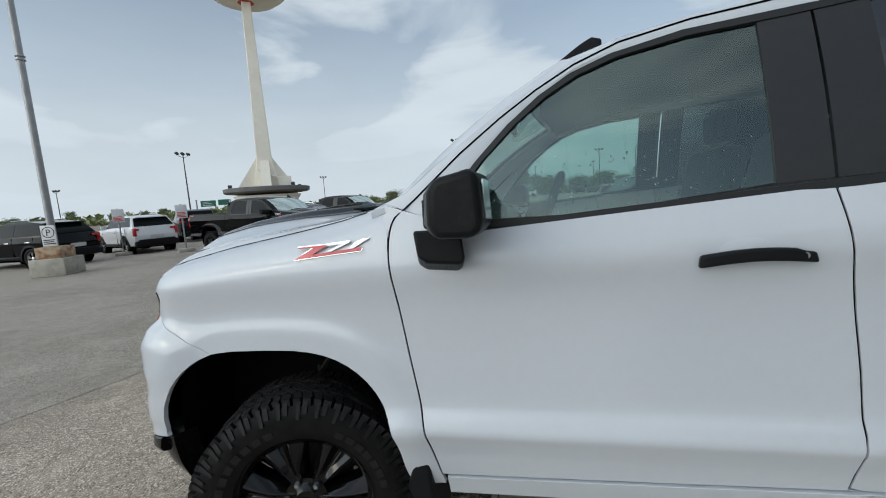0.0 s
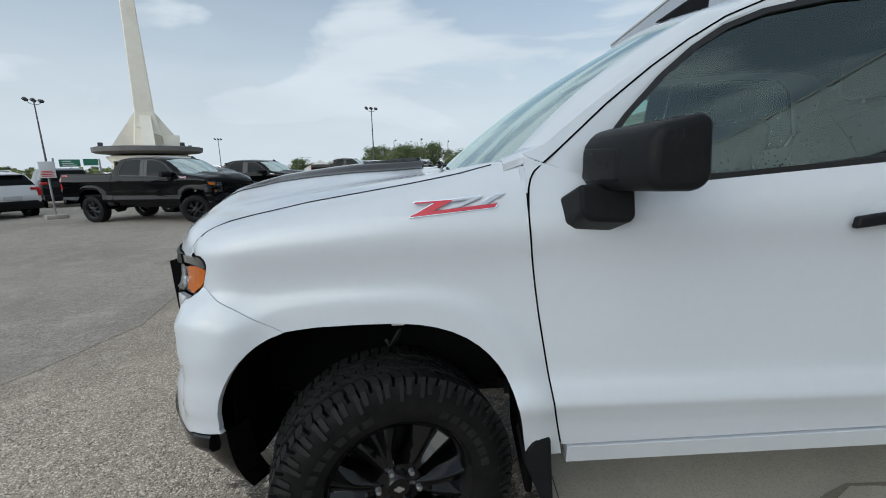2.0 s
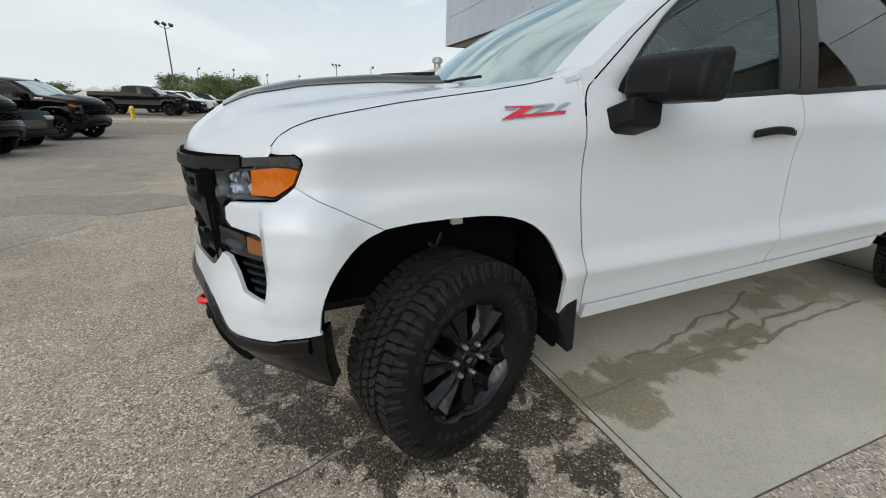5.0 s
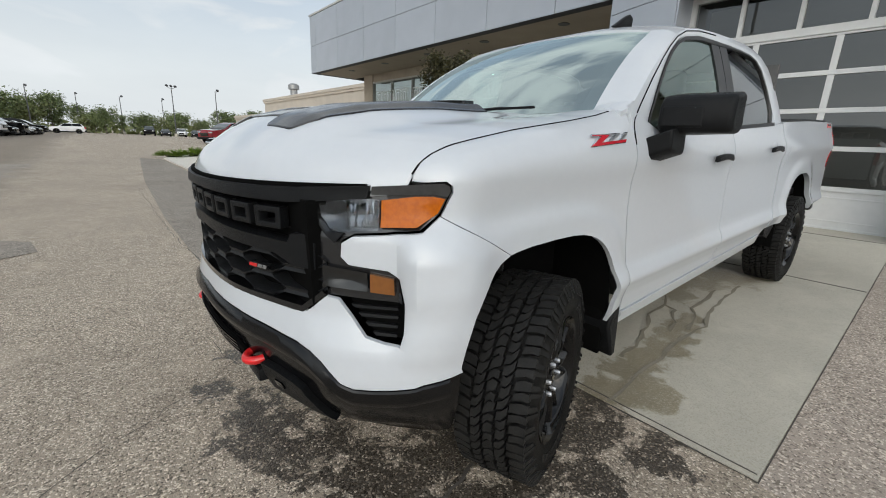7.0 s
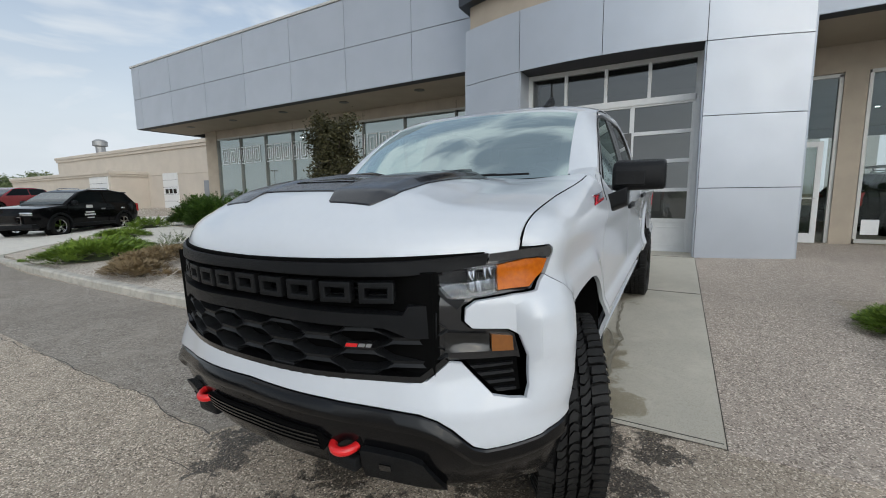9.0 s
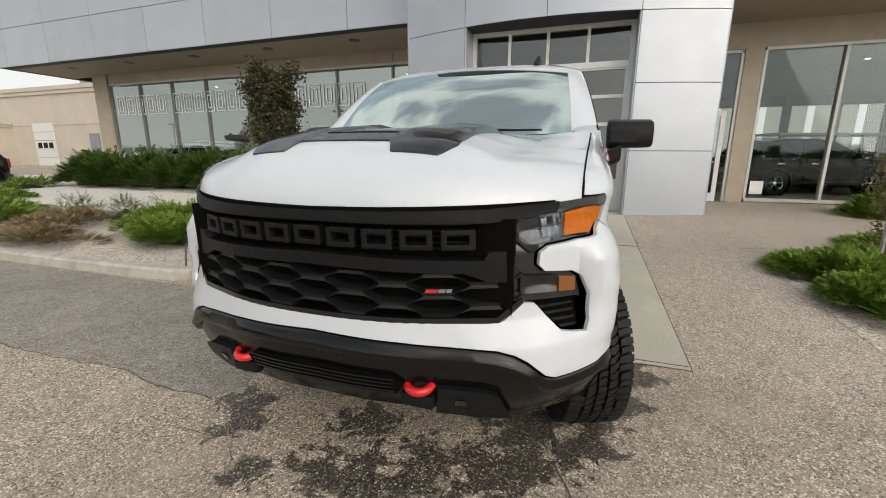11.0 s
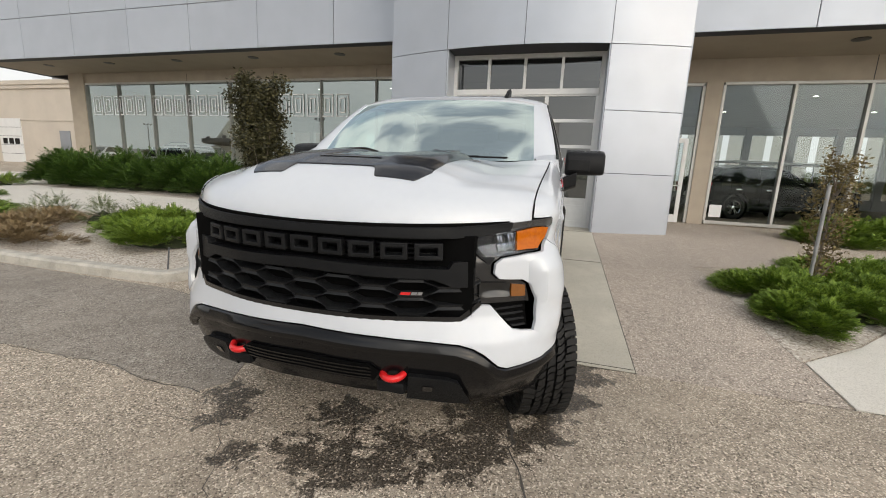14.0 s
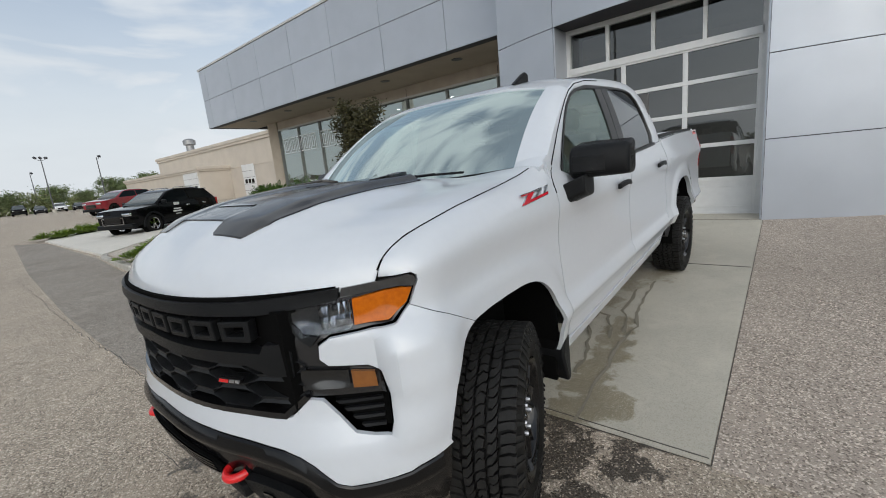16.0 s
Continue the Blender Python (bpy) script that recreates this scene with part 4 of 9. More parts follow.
bm = bmesh.new()
screen = part("windshield", sheet(bm, 20, 32, shield), GLASS_SHIELD, truck, "sloping windshield mirroring clouds", 60)
screen.visible_shadow = False
for nm, a, b, c, d in (("screen_border", 0.968, 1.0, 0, 1), ("screen_border", 0.0, 0.05, 0, 1), ("screen_border", 0.0, 1.0, 0.0, 0.052), ("screen_border", 0.0, 1.0, 0.948, 1.0)):
    bm = bmesh.new()
    sheet(bm, 16, 20, lambda s, t: shield(lerp(a, b, s), lerp(c, d, t)) + Vector((0.006, 0, -0.004)))
    part(nm, bm, FRAME, screen, "", 60)
for s in (-1, 1):
    # white pillar between windshield and doors
    bm = bmesh.new()
    n = 14
    def post(u, t):
        i = u * n
        a = shield(u, 0.985 if s > 0 else 0.015) + Vector((0, 0, 0.004))
        q = table_xy(A_OUT[1:6], u)
        return a.lerp(cab_side(q[0], q[1], s, 0.0), t) + Vector((0, s * 0.006, 0.012)) * math.sin(math.pi * t)
    def table_xy(rows, u):
        k = u * (len(rows) - 1)
        i = min(int(k), len(rows) - 2)
        return lerp(rows[i][0], rows[i + 1][0], k - i), lerp(rows[i][1], rows[i + 1][1], k - i)
    sheet(bm, n, 5, post, (0.02, -s * 0.02, -0.02))
    part("windshield_pillar", bm, PAINT_WHITE, truck, "", 50)
    # the door's gap runs up the fender, bends back and follows the pillar
    bm = bmesh.new()
    gap_line = [skin(s * -1 * ux(front_gap(z) + b), z, 0.0) for z, b in ((1.33, 0.0), (1.36, 0.002), (1.39, 0.007), (1.415, 0.016), (1.436, 0.030))]
    for i in range(9):
        a, b = Vector(A_OUT[i]), Vector(A_IN[i])
        if i:
            gap_line.append(cab_side(*a.lerp(b, 0.30), s, 0.0035))
    tube(bm, gap_line, 0.003, 6)
    part("door_gap", bm, LINER, truck, "", 40)
    part("fender_corner", patch(seam(SEAM_FRONT, 1.375, 1.452, -0.012) + seam(SEAM_FRONT, 1.375, 1.452, 0.012)[::-1], -0.004, 0.006, 0.03, 0.03, s > 0), PAINT_WHITE, truck, "", 40)
    # the fender's upper corner, closing up to the foot of the pillar
    bm = bmesh.new()
    def corner(u, t):
        inner = Vector((0.405, s * 0.80, 1.466)).lerp(Vector((0.505, s * 0.785, 1.503)), u)
        top = Vector((0.425, s * 0.896, 1.4705)).lerp(Vector((0.555, s * 0.904, 1.5150)), u)
        side = Vector((0.425, s * 0.925, 1.461)).lerp(Vector((0.545, s * 0.9165, 1.495)), u)
        return inner.lerp(top, t / 0.75) + Vector((0, 0, 0.006)) * math.sin(math.pi * t / 0.75) if t < 0.75 else top.lerp(side, (t - 0.75) / 0.25)
    sheet(bm, 8, 12, corner, (0, 0, -0.02))
    part("fender_top_corner", bm, PAINT_WHITE, truck, "", 60)
    bm = bmesh.new()
    y = s * 0.30 + 0.18
    tube(bm, [(0.19, y, 1.455), (0.215, y - 0.10, 1.474), (0.225, y - 0.34, 1.482)], 0.007, 6)
    box(bm, (0.217, y - 0.52, 1.474), (0.230, y - 0.04, 1.485), 0.003)
    part("wiper", bm, PLASTIC, truck, "black wiper arm and blade", 40)
bm = bmesh.new()
sheet(bm, 4, 30, lambda s, t: Vector((lerp(0.10, 0.235, s) + 0.27 * abs(2 * t - 1) ** 2.2, (2 * t - 1) * 0.74, 1.423 + 0.015 * s + 0.012 * abs(2 * t - 1) ** 2)), (0, 0, -0.02))
part("cowl", bm, PLASTIC, truck, "black plastic cowl under the windshield", 40)

# outside mirrors
def mirror_point(s, a, b, w):
    """A place on a mirror's housing, which narrows outwards: w metres out from its inner end."""
    return Vector((a + (0.845 - a) * 0.34 * (w / 0.235) ** 1.5 + 0.03 * w, s * (0.978 + 1.115 * w), b + (1.46 - b) * 0.06 * w / 0.235 + 0.008 * w))


for o, s in zip(doors[0], (-1, 1)):
    bm = bmesh.new()
    prism(bm, [(0.578, 1.356), (0.585, 1.275), (0.612, 1.256), (0.715, 1.246), (0.728, 1.262), (0.722, 1.352)], 0.10, lambda a, b, w: Vector((a + 0.32 * w, s * (0.962 + w), b + 0.42 * w)))
    arm_ob = soften(part("mirror_arm", bm, PLASTIC, o, "", 40), 0.02, 3)
    taper = lambda a, b, w: mirror_point(s, a, b, w)
    bm = bmesh.new()
    rows_m = [(0.632, 1.412), (0.640, 1.495), (0.668, 1.530), (0.80, 1.547), (0.835, 1.535), (0.84, 1.395), (0.80, 1.368), (0.655, 1.374)]
    rings_m = [[bm.verts.new(taper(a, b, 0.235 * k / 4)) for a, b in rows_m] for k in range(5)]
    for ra, rb in zip(rings_m, rings_m[1:]):
        for k in range(8):
            bm.faces.new((ra[k], ra[(k + 1) % 8], rb[(k + 1) % 8], rb[k]))
    bm.faces.new(rings_m[0]), bm.faces.new(rings_m[-1][::-1])
    head = soften(part("mirror_housing", bm, PLASTIC, o, "grained black mirror housing with rain drops", 40), 0.026, 4)
    # raised lower panel on the face that looks ahead
    bm = bmesh.new()
    sheet(bm, 5, 4, lambda u, v: taper(lerp(0.637, 0.641, v), lerp(1.402, 1.488, v) - 0.004 * u, lerp(0.012, 0.15, u)) + Vector((-0.006, 0, 0)), (0.03, 0, 0))
    soften(part("mirror_cap", bm, PLASTIC, o, "", 40), 0.009, 3)
    bm = bmesh.new()
    prism(bm, [(1.04, 1.41), (1.195, 1.42), (1.195, 1.508), (1.18, 1.518), (1.04, 1.518)], 0.004, lambda a, b, w: Vector((0.838 + 0.05 * (a - 1.02) + w, s * a, b)))
    part("mirror_glass", bm, CHROME, o)

# rain drops on the mirror and the window
def drops(name, parent, spots, seed):
    """Small flattened domes of water: each spot is a place and the way it faces."""
    rng = random.Random(seed)
    vs, fs = [], []
    for p, n_ in spots:
        r = rng.uniform(0.0012, 0.0036)
        a = n_.orthogonal().normalized()
        b = n_.cross(a)
        i = len(vs)
        for rr, h in ((1.0, 0.0), (0.75, 0.35)):
            for k in range(6):
                th = k * math.pi / 3
                vs.append(tuple(p + (a * math.cos(th) + b * math.sin(th)) * r * rr + n_ * r * h))
        vs.append(tuple(p + n_ * r * 0.55))
        for k in range(6):
            j = (k + 1) % 6
            fs += [(i + k, i + j, i + 6 + j, i + 6 + k), (i + 6 + k, i + 6 + j, i + 12)]
    me = bpy.data.meshes.new(name)
    me.from_pydata(vs, [], fs)
    me.materials.append(WATER)
    o = new(name, me)
    o.parent = parent
    o.visible_shadow = False
    tagged(o, "scattered rain drops", kind="stuff")


rng = random.Random(3)
spots = []
for k in range(330):
    face = rng.random()
    if face < 0.36:
        spots.append((mirror_point(-1, rng.uniform(0.70, 0.82), rng.uniform(1.40, 1.515), 0.235) + Vector((0, -0.0004, 0)), Vector((0, -1, 0))))
    elif face < 0.62:
        b = rng.random()
        spots.append((mirror_point(-1, lerp(0.637, 0.641, b) - 0.006, lerp(1.402, 1.486, b), rng.uniform(0.02, 0.145)) + Vector((-0.0004, 0, 0)), Vector((-0.97, -0.22, 0.05))))
    else:
        b = rng.uniform(0.1, 0.95)
        spots.append((mirror_point(-1, lerp(0.668, 0.80, b), lerp(1.530, 1.547, b), rng.uniform(0.03, 0.205)) + Vector((0, 0, 0.0004)), Vector((-0.13, 0, 0.99))))
drops("mirror_rain", doors[0][0], spots, 1)
spots = []
for k in range(300):
    x = rng.uniform(0.75, 1.56)
    z = 1.40 + 0.012 * (x - 0.75) + 0.17 * rng.random() ** 1.8
    if z < table(A_IN[:16], x) - 0.03:
        spots.append((cab_side(x, z, -1, -0.0095), Vector((0, -0.94, 0.33)).normalized()))
drops("window_rain", doors[0][0], spots, 2)
spots = [(lambda q: (q, Vector((q.x * 0 - 0.96, -0.2, 0.1)).normalized()))(skin(uy(-rng.uniform(-0.6, 0.6)), rng.uniform(0.69, 0.745), -0.0055)) for k in range(260)]
drops("bumper_rain", valance, spots, 3)

# cabin
bm = bmesh.new()
sheet(bm, 10, 14, lambda s, t: Vector((lerp(0.22, 0.80, s) + 0.30 * abs(2 * t - 1) ** 2.1 * (1 - s), (2 * t - 1) * 0.84, 1.43 - 0.10 * s ** 3)), (0, 0, -0.12))
part("dashboard", bm, CABIN, truck, "grey dashboard", 40)
bm = bmesh.new()
c = Vector((0.98, -0.40, 1.36))
tilt = Matrix.Translation(c) @ Matrix.Rotation(radians(-65), 4, "Y")
ring = [tilt @ Vector((0.19 * math.cos(a), 0.19 * math.sin(a), 0)) for a in (2 * math.pi * i / 28 for i in range(29))]
tube(bm, ring, 0.016, 8)
for a in (0.3, math.pi - 0.3, -math.pi / 2):
    tube(bm, [tilt @ Vector((0.04 * math.cos(a), 0.04 * math.sin(a), 0)), tilt @ Vector((0.18 * math.cos(a), 0.18 * math.sin(a), 0))], 0.018, 6)
revolve(bm, [(0.0, -0.02), (0.06, -0.015), (0.07, 0.0), (0.04, 0.08)], 16, "Z", tilt)
part("steering_wheel", bm, SEAT, truck, "black steering wheel", 50)
for x, y, w, nm in ((1.55, -0.42, 0.27, "front_seat"), (1.55, 0.42, 0.27, "front_seat"), (2.48, 0.0, 0.72, "rear_seat")):
    bm = bmesh.new()
    box(bm, (x - 0.35, y - w, 0.92), (x + 0.2, y + w, 1.08), 0.05, 3)
    box(bm, (-0.07, -w, 0.0), (0.07, w, 0.62), 0.05, 3, Matrix.Translation((x + 0.22, y, 1.0)) @ Matrix.Rotation(radians(14), 4, "Y"))
    seat = part(nm, bm, SEAT, truck, "dark cloth truck seat with headrest", 50)
    for k in ((0,) if w < 0.5 else (-0.45, 0.0, 0.45)):
        bm = bmesh.new()
        box(bm, (x + 0.33, y + k - 0.13, 1.63), (x + 0.43, y + k + 0.13, 1.80), 0.04, 3)
        part("headrest", bm, SEAT, seat, "", 50)
bm = bmesh.new()
box(bm, (0.84, -0.13, 1.775), (0.87, 0.13, 1.845), 0.012)
part("rear_view_mirror", bm, GLOSS, truck, "", 40)
bm = bmesh.new()
for lo, hi in (((2.79, -0.86, 0.7), (2.83, 0.86, 1.50)), ((2.76, -0.86, 1.50), (2.80, -0.55, 1.88)), ((2.76, 0.55, 1.50), (2.80, 0.86, 1.88)), ((2.72, -0.70, 1.80), (2.76, 0.70, 1.92))):
    box(bm, lo, hi)
part("cab_back", bm, CABIN, truck, "", 0)
bm = bmesh.new()
sheet(bm, 2, 2, lambda s, t: Vector((2.80 - 0.03 * t, lerp(-0.56, 0.56, s), lerp(1.50, 1.82, t))))
part("rear_window", bm, GLASS_DARK, truck, "dark rear window").visible_shadow = False
bm = bmesh.new()
box(bm, (0.62, -0.93, 0.60), (2.8, 0.93, 0.90))
part("cab_floor", bm, CABIN, truck)

# bed inside, tailgate and underbody
bm = bmesh.new()
box(bm, (2.90, -0.86, 0.80), (4.84, 0.86, 0.86))
box(bm, (2.88, -0.92, 0.80), (2.92, 0.92, 1.42))
part("bed_floor", bm, PLASTIC, truck)
bm = bmesh.new()
box(bm, (4.82, -0.90, 0.78), (4.885, 0.90, 1.52), 0.02)
part("tailgate", bm, PAINT_WHITE, truck, "", 40)
bm = bmesh.new()
box(bm, (4.86, -0.93, 0.56), (4.98, 0.93, 0.74), 0.03)
part("rear_bumper", bm, SATIN, truck, "", 40)
bm = bmesh.new()
for y in (-0.46, 0.46):
    box(bm, (-0.75, y - 0.05, 0.50), (4.8, y + 0.05, 0.62))
for x in (-0.6, 0.7, 1.9, 3.1, 4.5):
    box(bm, (x - 0.06, -0.5, 0.50), (x + 0.06, 0.5, 0.60))
box(bm, (0.45, -0.42, 0.42), (1.5, 0.42, 0.58))
tube(bm, [(3.745, -0.85, 0.41), (3.745, 0.85, 0.41)], 0.05, 10)
tube(bm, [(0, -0.8, 0.42), (0, 0.8, 0.42)], 0.03, 8)
tube(bm, [(1.5, 0, 0.5), (3.7, 0, 0.42)], 0.04, 8)
revolve(bm, [(0.05, -0.2), (0.16, -0.1), (0.17, 0.1), (0.05, 0.2)], 12, "Y", Matrix.Translation((3.745, 0.1, 0.42)))
tube(bm, [(0.6, 0.3, 0.48), (2.6, 0.35, 0.47), (3.4, 0.4, 0.62), (4.7, 0.6, 0.55)], 0.04, 8)
part("chassis", bm, STEEL, truck, "dark steel chassis", 40)
for s in (-1, 1):
    for cx in (-0.035, WHEELBASE + 0.02):
        bm = bmesh.new()
        k = 0 if cx < 1 else 1
        ln = arch_line(k, 0.56 if k == 0 else 0.40)
        sheet(bm, len(ln) - 1, 3, lambda u, t: Vector((ln[round(u * (len(ln) - 1))][0], s * lerp(0.958, 0.50, t), ln[round(u * (len(ln) - 1))][1] + 0.01 + 0.03 * t)), (0, 0, 0.012))
        box(bm, (cx - 0.5, s * 0.50 - 0.01, 0.55), (cx + 0.5, s * 0.50 + 0.01, 1.04))
        part("wheel_liner", bm, LINER, truck, "", 50)
    bm = bmesh.new()
    prism(bm, [(0.49, 0.60), (0.545, 0.59), (0.55, 0.335), (0.515, 0.325), (0.49, 0.40), (0.455, 0.50)], 0.20, lambda a, b, w: Vector((a + 0.04 * (0.9 - b) * 0, s * (0.975 - w), b)))
    soften(part("mud_flap", bm, PLASTIC, truck, "black mud flap behind the front wheel", 40), 0.012, 2)
    bm = bmesh.new()
    prism(bm, [(3.17, 0.66), (3.24, 0.60), (3.10, 0.52), (2.98, 0.56), (2.96, 0.62)], 0.2, lambda a, b, w: Vector((a, s * (0.95 - w), b)))
    part("rear_flap", bm, PLASTIC, truck, "", 40)
    bm = bmesh.new()
    tube(bm, [(0.02, s * 0.55, 0.55), (0.03, s * 0.60, 1.02)], 0.05, 10)
    tube(bm, [(-0.12, s * 0.52, 0.90), (0.0, s * 0.70, 0.80), (0.10, s * 0.62, 0.95)], 0.015, 6)
    part("shock_absorber", bm, STEEL, truck, "", 50)
    bm = bmesh.new()
    box(bm, (0.03, s * 0.80 - 0.015, 0.93), (0.075, s * 0.80 + 0.015, 0.985), 0.003)
    part("paper_tag", bm, material("white paper tag", (0.6, 0.6, 0.58), 0.7, vary=0.3, scale=60), truck, "white paper tag in the wheel well")
for s in (-1, 1):
    bm = bmesh.new()
    box(bm, (-0.66, s * 0.62 - 0.20, 0.43), (-0.50, s * 0.62 + 0.20, 0.98), 0.03)
    part("splash_shield", bm, LINER, truck, "", 40)
    bm = bmesh.new()
    box(bm, (0.462, s * 0.72 - 0.21, 0.34), (0.488, s * 0.72 + 0.21, 0.86), 0.01)
    part("splash_shield", bm, LINER, truck, "", 40)
bm = bmesh.new()
box(bm, (-0.82, -0.68, 0.62), (0.40, 0.68, 1.18))
part("engine_bay", bm, LINER, truck)

# wheels
R, HUB = 0.413, 0.413
WHEEL_BLACK = material("black wheel enamel", (0.004, 0.004, 0.0045), 0.08, coat=0.12, vary=0.3, scale=12, spec=0.35, rough_vary=0.03)


def tread_block(bm, s, w, pts, r0, r1):
    """One lug: its outline in metres round and across the tread."""
    def at(a, b, k):
        th, r = (s + a) / R, lerp(r0, r1, k)
        return Vector((r * math.cos(th), w + b, r * math.sin(th)))
    prism(bm, pts, 1.0, at)


def build_wheel(parent, m, grimy=1.0):
    hub = bmesh.new()
    revolve(hub, [(0.02, 0.05), (0.16, 0.05), (0.165, 0.04), (0.165, 0.02), (0.06, 0.015), (0.06, -0.06), (0.02, -0.07)], 32)
    wheel = part("wheel", hub, STEEL, parent, "black alloy wheel with all-terrain tyre", 40)
    wheel.matrix_basis = m
    bm = bmesh.new()
    prof = [(0.250, -0.112), (0.258, -0.130), (0.290, -0.142), (0.33, -0.146), (0.365, -0.142), (0.386, -0.130), (0.388, -0.116), (0.389, -0.06), (0.390, 0.0), (0.389, 0.06), (0.388, 0.116), (0.386, 0.130), (0.365, 0.142), (0.33, 0.146), (0.290, 0.142), (0.258, 0.130), (0.250, 0.112)]
    revolve(bm, prof, 72, caps=False)
    part("tyre", bm, RUBBER, wheel, "chunky all-terrain tyre", 32)
    bm = bmesh.new()
    rng = random.Random(5)
    n = 34
    pitch = 2 * math.pi * R / n
    for i in range(n):
        s = i * pitch
        for col, w in enumerate((-0.046, 0.0, 0.046)):
            # interlocking bent blocks, each cut by a slanting sipe, no two quite alike
            lean = (0.016, 0.010, 0.016)[col] * (1 if i % 2 else 0.5)
            c = s + pitch * (0.0, 0.5, 0.22)[col]
            j = [rng.uniform(-0.0045, 0.0045) for _ in range(8)]
            h = pitch / 2 - 0.0036
            wide = 0.0205 if i % 2 else 0.0180
            high = R + 0.001 + j[7] * 0.5
            bend = (0.010, -0.013, 0.012)[col]
            tread_block(bm, c, w, [(-h - lean + j[0], -wide), (-0.004 - lean + j[1], -wide + 0.004), (-0.0015 + bend * 0.6, 0.0), (-0.006 + lean + j[2], wide), (-h + lean + j[3], wide - 0.003), (-h + bend, 0.001)], 0.384, high)
            tread_block(bm, c, w, [(0.004 - lean + j[4], -wide), (h - lean + j[5], -wide + 0.003), (h + bend, 0.001), (h + lean + j[6], wide), (0.003 + lean + j[2], wide - 0.004), (0.005 + bend * 0.6, 0.0)], 0.384, high)
        for k in (-1, 1):
            j = s + (pitch / 2 if k > 0 else 0)
            long = 0.012 if i % 2 else 0.0
            q = rng.uniform(-0.003, 0.003)
            for lo, hi, tip in ((-0.0345, -0.0025, 0.004), (0.0045, 0.0335, -0.003)):
                tread_block(bm, j, k * 0.100, [(lo + 0.010 + q, (-0.022 - long * 0.7) * k), (hi + 0.007 + q, (-0.025 - long * 0.5) * k), (hi + tip, 0.004 * k), (hi - 0.002, 0.030 * k), (lo + 0.002, 0.030 * k), (lo + 0.001, 0.006 * k)][::k], 0.384, R - 0.002 + q * 0.5)
            for lo, hi, foot in ((-0.024, -0.004, 0.362), (0.004, 0.022, 0.344 if i % 2 else 0.352)):
                prism(bm, [(j + lo, 0.403), (j + hi, 0.403), (j + hi - 0.002, foot), (j + lo + 0.002, foot)][::k], 1.0,
                      lambda a, b, w_: Vector((b * math.cos(a / R), k * (0.121 + 0.024 * clamp((0.403 - b) / 0.05) + 0.008 * w_), b * math.sin(a / R))))
    for k in (-1, 1):
        for th0, th1 in ((0.3, 1.3), (2.0, 3.1), (4.2, 5.3)):
            pts = [(0.29, th0), (0.31, th0), (0.31, th1), (0.29, th1)]
            for q in range(7):
                a0, a1 = lerp(th0, th1, q / 7), lerp(th0, th1, (q + 0.7) / 7)
                prism(bm, [(a0, 0.290), (a1, 0.290), (a1, 0.316), (a0, 0.316)], 0.003, lambda a, b, w_: Vector((b * math.cos(a), k * (0.1415 + 0.0035 * (b - 0.29) / 0.026 + w_), b * math.sin(a))))
    tagged(part("tread", bm, TREAD, wheel, "wet black tread lugs", 0), kind="stuff")
    bm = bmesh.new()
    revolve(bm, [(0.225, 0.10), (0.215, 0.0), (0.215, -0.06), (0.232, -0.108), (0.248, -0.126), (0.258, -0.133), (0.260, -0.124), (0.250, 0.105)], 56, closed=True)
    part("rim", bm, WHEEL_BLACK, wheel, "gloss black alloy rim", 40)
    spoke_ob = None
    for i in range(6):
        # a split spoke: two bright flanks with a deep trough between them that opens towards the rim
        turn = Matrix.Rotation(2 * math.pi * (i + 0.5) / 6, 4, "Y")
        if spoke_ob:
            twin("spoke", spoke_ob, turn, wheel).modifiers.new("bevel", "BEVEL").width = 0.002
            continue
        bm = bmesh.new()
        rows = []
        for b, w_, lift, sink in ((0.052, 0.52, -0.094, 0.0), (0.085, 0.46, -0.104, 0.004), (0.130, 0.42, -0.112, 0.014), (0.185, 0.42, -0.112, 0.028), (0.240, 0.45, -0.112, 0.034)):
            cut = [(-1.0, -0.02), (-0.92, lift + 0.034), (-0.52, lift + 0.004), (-0.40, lift), (-0.07, lift + sink), (0.07, lift + sink), (0.40, lift), (0.52, lift + 0.004), (0.92, lift + 0.034), (1.0, -0.02)]
            rows.append([bm.verts.new(Vector((b * math.sin(q * w_), y, b * math.cos(q * w_)))) for q, y in cut])
        for ra, rb in zip(rows, rows[1:]):
            for k in range(9):
                bm.faces.new((ra[k], ra[k + 1], rb[k + 1], rb[k]))
            bm.faces.new((ra[9], ra[0], rb[0], rb[9]))
        bm.faces.new(rows[0][::-1]), bm.faces.new(rows[-1])
        spoke_ob = soften(part("spoke", bm, WHEEL_BLACK, wheel, "", 24), 0.002)
        spoke_ob.matrix_basis = turn
    bm = bmesh.new()
    revolve(bm, [(0.0, -0.106), (0.036, -0.106), (0.042, -0.099), (0.080, -0.092), (0.086, -0.07), (0.086, -0.03)], 32)
    cap = part("centre_cap", bm, WHEEL_BLACK, wheel, "", 40)
    bm = bmesh.new()
    prism(bm, [(-0.017, -0.004), (-0.007, -0.007), (-0.006, -0.011), (0.008, -0.011), (0.008, -0.006), (0.019, -0.004), (0.016, 0.005), (0.006, 0.006), (0.005, 0.011), (-0.009, 0.011), (-0.008, 0.006), (-0.020, 0.005)], 0.002, lambda a, b, w_: Vector((a, -0.108 - w_, b)))
    part("cap_emblem", bm, CHROME, wheel)
    nut = None
